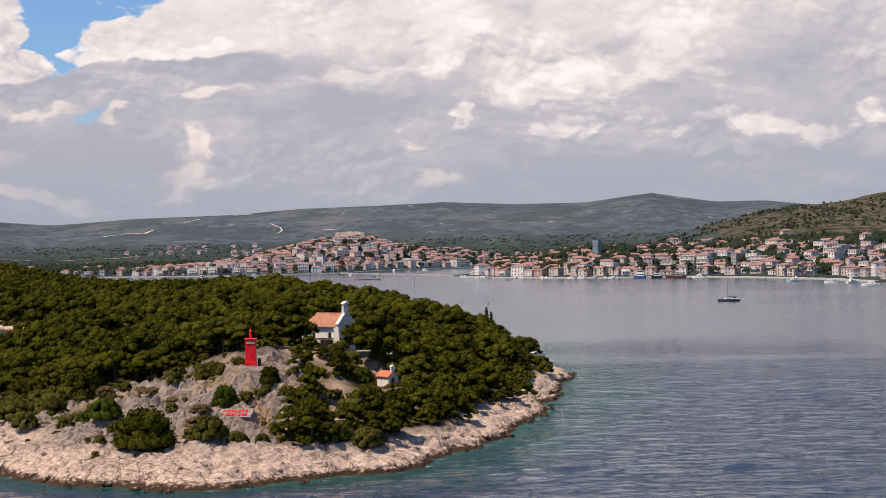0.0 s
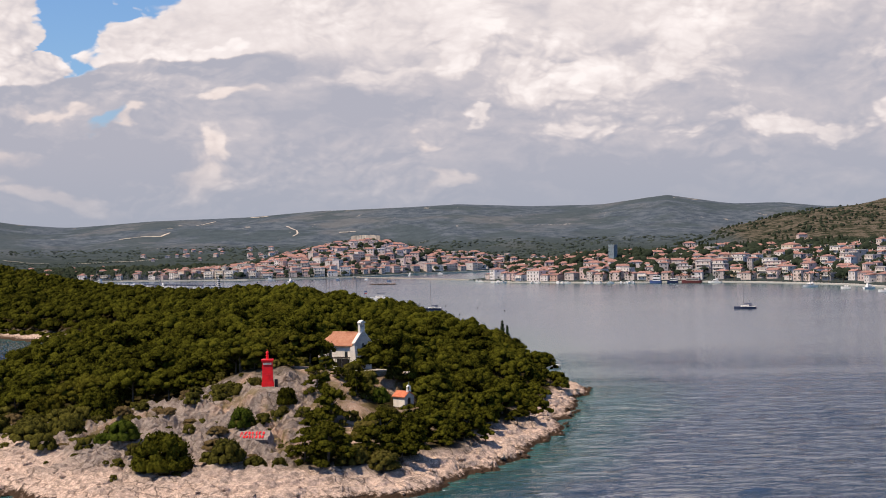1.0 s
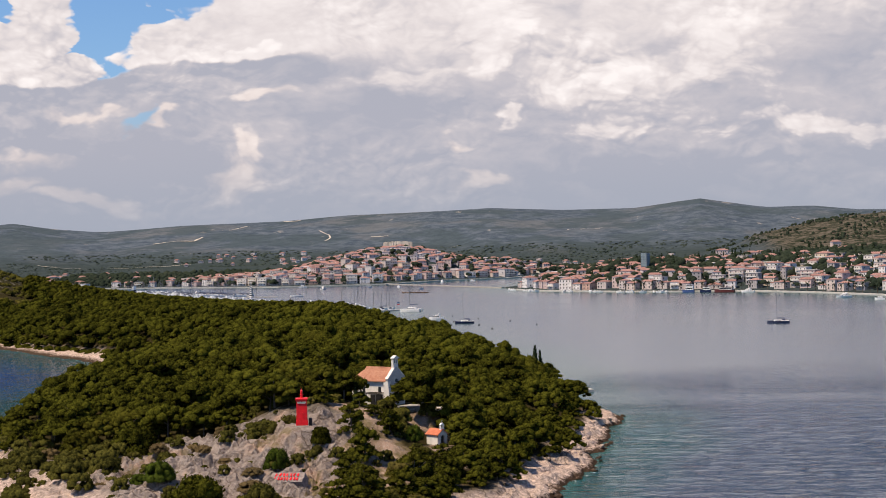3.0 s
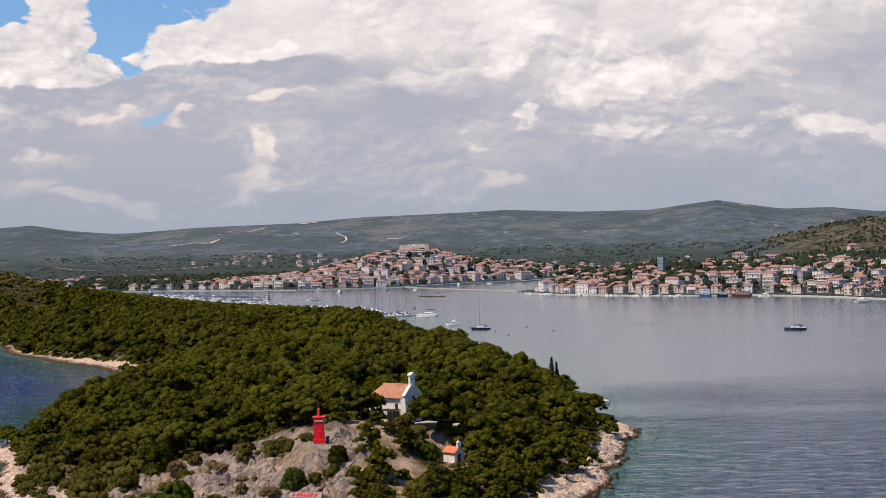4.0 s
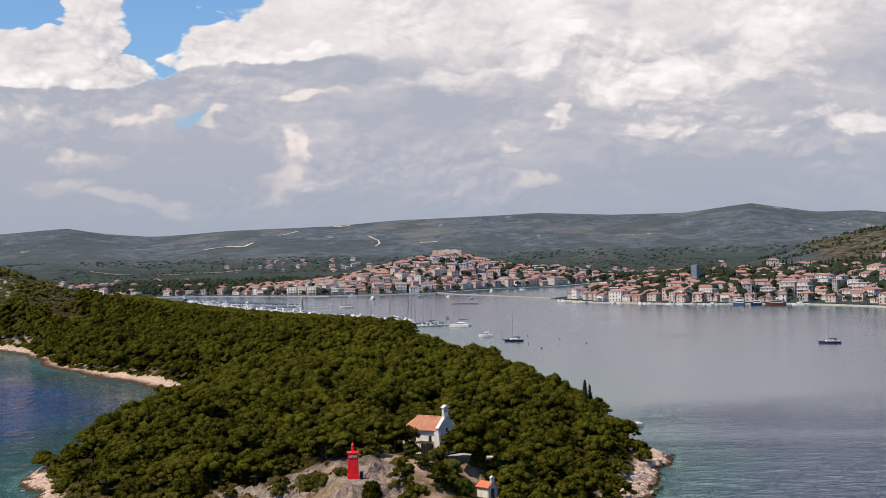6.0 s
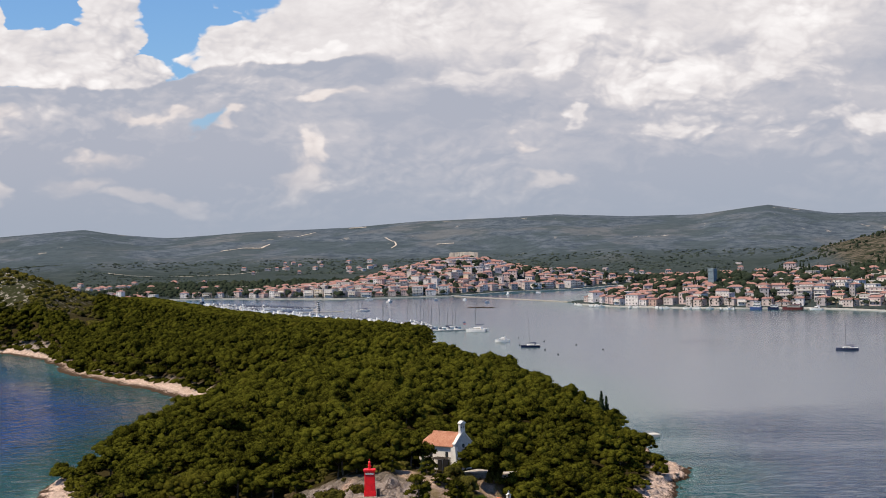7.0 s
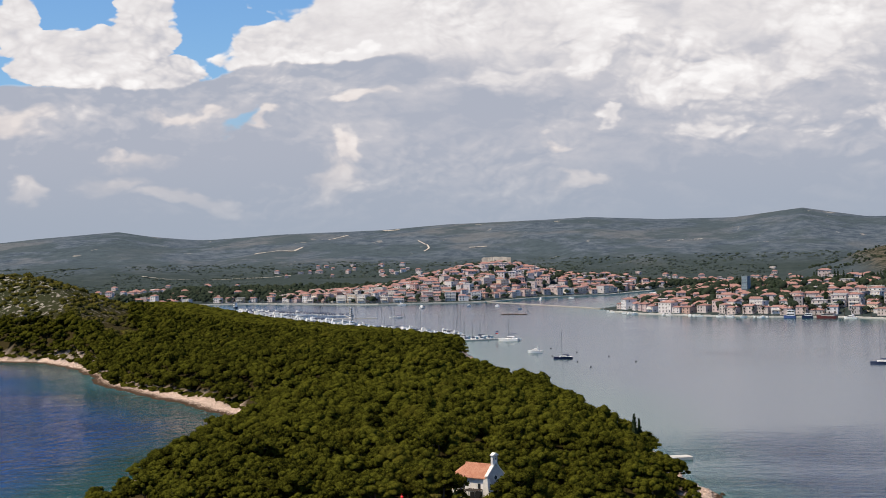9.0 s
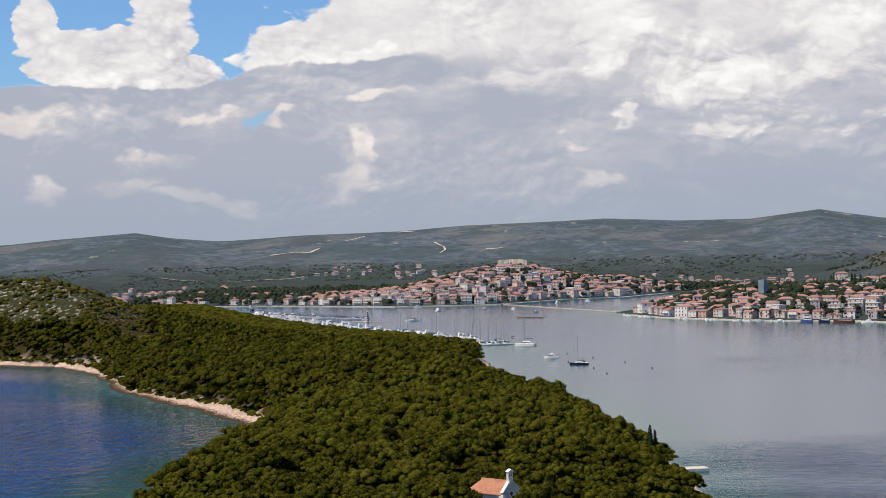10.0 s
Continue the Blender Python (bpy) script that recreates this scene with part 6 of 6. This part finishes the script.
quay("pale stone quay of the old town", [(-58, 1440), (-31, 1384), (31, 1322), (75, 1291), (121, 1276), (150, 1243), (180, 1194), (209, 1129), (222, 1058)], 8.0, 1.0)
quay("pale quay below the town hill", [(-582, 1818), (-491, 1808), (-324, 1714), (-212, 1732), (-152, 1843), (-86, 1883), (-32, 2010)], 5.0, 1.25)

quay("low pale stone causeway across the inlet", [(-208, 1738), (-140, 1622), (-72, 1506)], 3.4, 0.9, 1.7, MAT_STONE)

# landmarks
VILLA = tagged(house(31, 16, 10, 2, "hip", False, "white two-storey villa above the quay trees"), group="landmarks of the old town")
at(VILLA, 41, 1384, height(41, 1384) + 0.5, -40)
BLOCK = tagged(house(32, 13, 11, 4, "hip", False, "plain white four-storey apartment block with a flat roof", True), group="landmarks of the old town")
at(BLOCK, 141, 1380, height(141, 1380), -32, 0.75)


def bell_tower():
    root = tagged(new("bell_tower"), "bell tower wrapped in blue-grey scaffold netting", "tower")
    part("tower", box(bmesh.new(), -2.2, 2.2, -2.2, 2.2, -3, 15), MAT_STONE, root)
    b = bmesh.new()
    for z in range(0, 18, 3):
        for x, y in ((-2.9, -2.9), (2.9, -2.9), (-2.9, 2.9), (2.9, 2.9)):
            rod(b, (x, y, z), (x, y, z + 3), 0.09)
        box(b, -3, 3, -3, -2.6, z, z + 0.12), box(b, 2.6, 3, -3, 3, z, z + 0.12), box(b, -3, -2.6, -3, 3, z, z + 0.12)
    part("scaffold", b, MAT_GREY_METAL, root)
    part("netting", box(bmesh.new(), -2.75, 2.75, -2.75, 2.75, 4, 17.4), MAT_SCAFFOLD, root, "blue-grey netting")
    return root


at(bell_tower(), 58, 1404, height(58, 1404), -35)


# ---- roads and scars on the far hills ----
def track(label, pts, w):
    V, F = [], []
    fine = []
    for (a, b), (c, d) in zip(pts, pts[1:]):
        n = max(2, int(math.hypot(c - a, d - b) / 8))
        fine += [(a + (c - a) * i / n, b + (d - b) * i / n) for i in range(n)]
    fine.append(pts[-1])
    for i, (x, y) in enumerate(fine):
        x1, y1 = fine[min(i + 1, len(fine) - 1)]
        x0, y0 = fine[max(i - 1, 0)]
        l = math.hypot(x1 - x0, y1 - y0) or 1.0
        nx_, ny_ = -(y1 - y0) / l, (x1 - x0) / l
        ww = w * (0.7 + 0.6 * lattice(np.array([x / 20]), np.array([y / 20]))[0])
        for s in (-1, 1):
            px2, py2 = x + s * nx_ * ww, y + s * ny_ * ww
            V.append((px2, py2, height(px2, py2) + 1.2))
    for i in range(len(fine) - 1):
        F.append((2 * i, 2 * i + 1, 2 * i + 3, 2 * i + 2))
    return tagged(new("dirt_road", mesh_of("dirt_road", V, F, MAT_ROAD)), label, "road", "pale tracks on the hills", kind="structure")


track("pale winding dirt road down the far hill", [(-500, 3064), (-474, 3015), (-465, 2976), (-468, 2930)], 1.3)
track("pale dirt track across the hillside", [(-800, 2958), (-766, 3000), (-729, 2990), (-722, 3030)], 2.6)
track("pale track climbing the far slope", [(-706, 3193), (-692, 3225), (-678, 3255)], 2.0)
track("pale quarry scar on the hill crest", [(-625, 3358), (-606, 3352), (-586, 3348)], 6.0)
track("pale track high on the far hill", [(-19, 2951), (12, 2990), (45, 3010)], 2.0)
track("pale track above the town", [(-386, 2965), (-354, 2968)], 3.0)
track("pale road on the coastal plain", [(-900, 2600), (-780, 2570), (-640, 2600)], 1.5)


def cut_face():
    b = bmesh.new()
    g = np.random.RandomState(8)
    n = 24
    lo = [b.verts.new((i * 1.6, g.uniform(-0.6, 0.6), -16)) for i in range(n)]
    hi = [b.verts.new((i * 1.6, 3.0 + g.uniform(-0.5, 0.5), 7.0 * math.sin(math.pi * (i + 1) / (n + 1)) ** 0.12 + g.uniform(-0.5, 0.5))) for i in range(n)]
    bk = [b.verts.new((i * 1.6, 8.0, -5)) for i in range(n)]
    for i in range(n - 1):
        b.faces.new((lo[i], lo[i + 1], hi[i + 1], hi[i]))
        b.faces.new((hi[i], hi[i + 1], bk[i + 1], bk[i]))
    return tagged(new("quarry_face", bm_mesh("quarry_face", b, MAT_ROAD)), "bare pale quarry face above the top of the town", "rock face", kind="structure")


at(cut_face(), -244, 1986, 40.5, 0)


# ---- boats ----
def hull(b, L, Wd, H, bow=0.34):
    """A boat's shell, bow towards +x, with sheer and a narrowing stern."""
    secs = []
    n = 9
    for i in range(n):
        t_ = i / (n - 1)
        x = -L / 2 + L * t_
        k = (1 - ((t_ - bow) / (1 - bow)) ** 2.2) if t_ > bow else 0.84 + 0.16 * t_ / bow
        k = max(k, 0.03)
        sheer = H * (1 + 0.22 * t_ * t_)
        secs.append([(x, -Wd / 2 * k, sheer), (x, -Wd / 2 * k * 0.82, 0.0), (x, 0, -0.45), (x, Wd / 2 * k * 0.82, 0.0), (x, Wd / 2 * k, sheer)])
    vs = [[b.verts.new(p) for p in s] for s in secs]
    for a, c in zip(vs, vs[1:]):
        for j in range(4):
            b.faces.new((a[j], a[j + 1], c[j + 1], c[j]))
        b.faces.new((a[4], a[0], c[0], c[4]))
    b.faces.new(vs[0]), b.faces.new(vs[-1][::-1])
    return b


def sailboat(label, L, mat, mast, cover=MAT_CANVAS):
    root = tagged(new("sailboat"), label, "sailboat", "boats in the bay")
    part("hull", hull(bmesh.new(), L, L * 0.3, 1.05), mat, root)
    part("deck", box(bmesh.new(), -L * 0.47, L * 0.2, -L * 0.12, L * 0.12, 1.0, 1.16, 0.03), MAT_BOAT_WHITE, root)
    b = box(bmesh.new(), -L * 0.18, L * 0.2, -L * 0.085, L * 0.085, 1.1, 1.62, 0.1)
    cab = part("cabin", b, MAT_BOAT_WHITE, root)
    part("cabin_window", box(bmesh.new(), -L * 0.13, L * 0.13, -L * 0.088, L * 0.088, 1.3, 1.48), MAT_GLASS, cab)
    part("mast", rod(bmesh.new(), (L * 0.06, 0, 1.0), (L * 0.06, 0, mast), 0.10, 6), MAT_MAST, root)
    bo = part("boom", rod(bmesh.new(), (L * 0.06, 0, 2.3), (-L * 0.33, 0, 2.35), 0.08, 6), MAT_MAST, root)
    part("sail_cover", rod(bmesh.new(), (L * 0.04, 0, 2.5), (-L * 0.31, 0, 2.48), 0.2, 6), cover, bo, "rolled sail in a cover")
    part("forestay", rod(bmesh.new(), (L * 0.06, 0, mast - 0.3), (L * 0.49, 0, 1.25), 0.05, 4), MAT_MAST, root)
    part("sprayhood", box(bmesh.new(), -L * 0.3, -L * 0.17, -L * 0.1, L * 0.1, 1.5, 2.1, 0.12), cover, root)
    return root


def motorboat(label, L, mat=MAT_BOAT_WHITE, top=True):
    root = tagged(new("motorboat"), label, "motorboat", "boats in the bay")
    part("hull", hull(bmesh.new(), L, L * 0.32, 1.2, 0.45), mat, root)
    b = box(bmesh.new(), -L * 0.25, L * 0.18, -L * 0.12, L * 0.12, 1.15, 2.2, 0.18)
    cab = part("cabin", b, MAT_BOAT_WHITE, root)
    part("windscreen", box(bmesh.new(), -L * 0.2, L * 0.188, -L * 0.123, L * 0.123, 1.6, 1.98), MAT_GLASS, cab)
    if top:
        part("flybridge", box(bmesh.new(), -L * 0.22, L * 0.06, -L * 0.1, L * 0.1, 2.25, 2.8, 0.12), MAT_BOAT_WHITE, root)
        part("radar_arch", box(bmesh.new(), -L * 0.2, -L * 0.16, -L * 0.11, L * 0.11, 2.7, 3.5, 0.05), MAT_BOAT_WHITE, root)
    part("bow_rail", rod(bmesh.new(), (L * 0.2, -L * 0.11, 1.75), (L * 0.47, 0, 1.95), 0.04, 4), MAT_MAST, root)
    return root


SB = [sailboat("white sailing yacht with bare mast", 11.0, MAT_BOAT_WHITE, 15.0), sailboat("white sailing yacht with a blue sail cover", 12.5, MAT_BOAT_WHITE, 17.0), sailboat("small white sailing boat", 9.0, MAT_BOAT_WHITE, 12.0)]
MB = [motorboat("white motor yacht with flybridge", 11.0), motorboat("white motor cruiser moored afloat", 9.0), motorboat("small open white motorboat afloat", 6.5, MAT_BOAT_WHITE, False)]
bused = {}


def moor(proto, x, y, rz, s=1.0):
    ob = proto if proto.name not in bused else copy_thing(proto, Matrix())
    bused[proto.name] = 1
    return at(ob, x, y, 0.0, rz, s)


at(sailboat("sailing yacht with a dark navy hull at anchor", 10.5, MAT_NAVY, 15.5), -63.5, 876, 0.0, 183)
at(sailboat("blue-grey sailing yacht under bare mast", 11.0, MAT_CANVAS, 17.0), 99.0, 813, 0.0, 175)
_n = at(motorboat("white cabin cruiser at anchor with a sun awning", 8.6), -83.5, 926, 0.0, 172)
moor(MB[0], 180, 1112, 200)
moor(MB[2], 195, 1062, 160)
moor(MB[1], 208, 1051, 30)
moor(MB[0], 207, 992, 170)
bg = np.random.RandomState(21)
# moored along the marina shore, stern to
MARINA = [(-150, 1062), (-196, 1146), (-256, 1228), (-370, 1416), (-450, 1570)]
for (ax, ay), (bx_, by_) in zip(MARINA, MARINA[1:]):
    ln = math.hypot(bx_ - ax, by_ - ay)
    ux2, uy2 = (bx_ - ax) / ln, (by_ - ay) / ln
    n = int(ln / 4.3)
    for i in range(n):
        t_ = (i + bg.uniform(0.3, 0.7)) / n * ln
        off = bg.choice([5.0, 8.0, 11.0, 24.0])
        x, y = ax + ux2 * t_ + uy2 * off, ay + uy2 * t_ - ux2 * off
        pr = (SB + MB)[bg.choice([0, 1, 3, 4, 3, 4, 3])]
        moor(pr, x, y, math.degrees(math.atan2(-ux2, uy2)) + bg.uniform(-5, 5), bg.uniform(0.9, 1.15))


def pontoon(label, x0, y0, x1, y1, w=2.6, boats=True, step=4.6):
    ln = math.hypot(x1 - x0, y1 - y0)
    root = tagged(new("pontoon"), label, "pontoon", "pontoons of the marina")
    n = int(ln / 10) + 1
    for i in range(n):
        part("float", box(bmesh.new(), i * ln / n + 0.05, (i + 1) * ln / n - 0.05, -w / 2, w / 2, -0.4, 0.75, 0.04), MAT_CONCRETE, root)
    a = math.atan2(y1 - y0, x1 - x0)
    at(root, x0, y0, 0, math.degrees(a))
    if boats:
        for i in range(int(ln / step)):
            for s in (-1, 1):
                if bg.rand() < 0.72:
                    t_ = (i + 0.5) * step
                    pr = (SB + MB)[bg.choice([0, 0, 1, 2, 2, 3])]
                    L_ = 7.4
                    moor(pr, x0 + math.cos(a) * t_ - math.sin(a) * s * L_, y0 + math.sin(a) * t_ + math.cos(a) * s * L_, math.degrees(a) + 90 * s + bg.uniform(-3, 3), bg.uniform(0.85, 1.05))
    return root


pontoon("long grey floating pontoon lined with yachts", -455, 1600, -300, 1440, 2.6)
pontoon("outer floating pontoon with a few yachts", -312, 1398, -266, 1396, 3.0, False)
pontoon("near concrete pier of the marina", -152, 1044, -118, 1060, 3.4, False)
for i, (x, y, k, rz) in enumerate([(-147, 1054, 0, 110), (-142, 1056, 1, 112), (-137, 1058, 0, 108), (-132, 1061, 2, 112), (-127, 1063, 2, 110), (-150, 1062, 3, 112), (-156, 1058, 3, 110)]):
    moor((SB + MB)[k], x, y, rz)


def catamaran():
    root = tagged(new("catamaran"), "large white sailing catamaran at the pier head", "catamaran")
    for s in (-1, 1):
        part("hull", hull(bmesh.new(), 13.5, 2.0, 1.5), MAT_BOAT_WHITE, root, "", Matrix.Translation((0, s * 2.8, 0)))
    part("bridge_deck", box(bmesh.new(), -5.8, 2.6, -3.4, 3.4, 1.1, 1.7, 0.06), MAT_BOAT_WHITE, root)
    c = part("cabin", box(bmesh.new(), -3.4, 1.8, -2.4, 2.4, 1.7, 2.9, 0.3), MAT_BOAT_WHITE, root)
    part("cabin_window", box(bmesh.new(), -3.0, 1.83, -2.43, 2.43, 2.1, 2.6), MAT_GLASS, c)
    part("mast", rod(bmesh.new(), (0.8, 0, 2.8), (0.8, 0, 18.5), 0.14, 6), MAT_MAST, root)
    part("boom", rod(bmesh.new(), (0.8, 0, 4.6), (-5.0, 0, 4.7), 0.22, 6), MAT_CANVAS, root)
    part("forestay", rod(bmesh.new(), (0.8, 0, 17.5), (6.4, 0, 1.8), 0.05, 4), MAT_MAST, root)
    return root


at(catamaran(), -110.5, 1042, 0.0, 168)
b = bmesh.new()
rod(b, (0, 0, 0.5), (0, 0, 6.2), 0.06)
flag = tagged(new("flag_pole"), "pier-head pole with a red and white flag", "flag")
part("pole", b, MAT_MAST, flag)
for k_, mt_ in enumerate((MAT_RED, MAT_BOAT_WHITE, MAT_BLUEHULL)):
    part("flag_band", box(bmesh.new(), 0.06, 1.9, -0.03, 0.03, 4.2 + k_ * 0.6, 4.8 + k_ * 0.6), mt_, flag)
at(flag, -121, 1053, 0.0, 20)


def striped_tower():
    root = tagged(new("marker_tower"), "round marker tower with black and white spiral bands", "tower")
    n = 10
    for i in range(n):
        r = 1.9 - 0.09 * i
        b = bmesh.new()
        bmesh.ops.create_cone(b, cap_ends=True, segments=20, radius1=r, radius2=r - 0.06, depth=0.86, matrix=Matrix.Translation((0, 0, 0.9 + i * 0.85)) @ Matrix.Rotation(radians(16), 4, "Y"))
        part("band", b, MAT_BLACK if i % 2 else MAT_BOAT_WHITE, root)
    part("base", cone(bmesh.new(), 2.6, 2.4, -1.0, 0.8, 20), MAT_CONCRETE, root)
    part("lantern", cone(bmesh.new(), 0.5, 0.1, 9.0, 10.2, 12), MAT_BOAT_WHITE, root)
    return root


at(striped_tower(), -290, 1397, 0.2)


def ship(label, L, mat, decks):
    root = tagged(new("excursion_ship"), label, "ship", "ships at the quay")
    part("hull", hull(bmesh.new(), L, L * 0.26, 1.9), mat, root)
    for k in range(decks):
        b = box(bmesh.new(), -L * 0.42, L * (0.22 - 0.06 * k), -L * 0.1, L * 0.1, 1.9 + k * 2.3, 3.9 + k * 2.3, 0.08)
        c = part("deckhouse", b, MAT_BOAT_WHITE if mat is not MAT_REDHULL else MAT_DIM_LIMEWASH, root)
        part("window_band", box(bmesh.new(), -L * 0.39, L * (0.2 - 0.06 * k), -L * 0.103, L * 0.103, 2.6 + k * 2.3, 3.4 + k * 2.3), MAT_GLASS, c)
    part("awning", box(bmesh.new(), -L * 0.45, L * 0.1, -L * 0.11, L * 0.11, 4.1 + (decks - 1) * 2.3, 4.25 + (decks - 1) * 2.3), mat, root)
    part("mast", rod(bmesh.new(), (L * 0.18, 0, 2.0), (L * 0.18, 0, 10.0), 0.12, 6), MAT_WOOD, root)
    return root


at(ship("white and blue two-deck excursion ship at the quay", 10, MAT_BLUEHULL, 2), 86, 1279, 0, 155)
at(ship("dark blue excursion boat at the quay", 9, MAT_NAVY, 1), 99, 1272, 0, 160)
at(ship("long red wooden excursion ship at the quay", 17, MAT_REDHULL, 1), 113, 1264, 0, 150)
moor(MB[0], 130, 1254, 150)
at(ship("dark blue ferry at the marina head", 14, MAT_NAVY, 2), -483, 1700, 0, 120)
for i in range(26):
    q_ = bg.uniform(0, 1)
    seg = bg.randint(3)
    (ax, ay), (bx_, by_) = [(-58, 1440), (-31, 1384), (31, 1322)][seg], [(-31, 1384), (31, 1322), (75, 1291)][seg]
    ln = math.hypot(bx_ - ax, by_ - ay)
    x, y = ax + (bx_ - ax) * q_ + (by_ - ay) / ln * 6, ay + (by_ - ay) * q_ - (bx_ - ax) / ln * 6
    moor(MB[2], x, y, bg.uniform(0, 360), bg.uniform(0.7, 1.0))
for x, y, k in ((-295, 1690, 1), (-214, 1625, 2), (-152, 1533, 2), (-151, 1760, 1), (-120, 1800, 2), (-183, 1612, 2), (-258, 1600, 0)):
    moor(MB[k], x, y, bg.uniform(0, 360))
moor(SB[1], -250, 1400, 178)

# buoys and the low breakwater
buoy = tagged(new("buoy", bm_mesh("buoy", cone(cone(bmesh.new(), 0.25, 0.45, -0.2, 0.35, 12), 0.45, 0.12, 0.35, 0.7, 12), MAT_BLACK)), "small dark mooring buoy afloat", "buoy", "mooring buoys")
for i, (x, y) in enumerate([(-77, 962), (-59, 924), (-71, 894), (-54, 851), (-45, 814), (-39, 888), (-23, 846), (-109, 1058)]):
    at(buoy if i == 0 else copy_thing(buoy, Matrix()), x, y, 0.0)
for i in range(12):
    ob = tagged(new("breakwater_rock", ROCKS[i % 6]), "dark low rock of the detached breakwater", "rock", "breakwater rocks")
    at(ob, -158 + i * 2.0, 1431 - i * 0.8, 0.1, i * 50, 1.3)
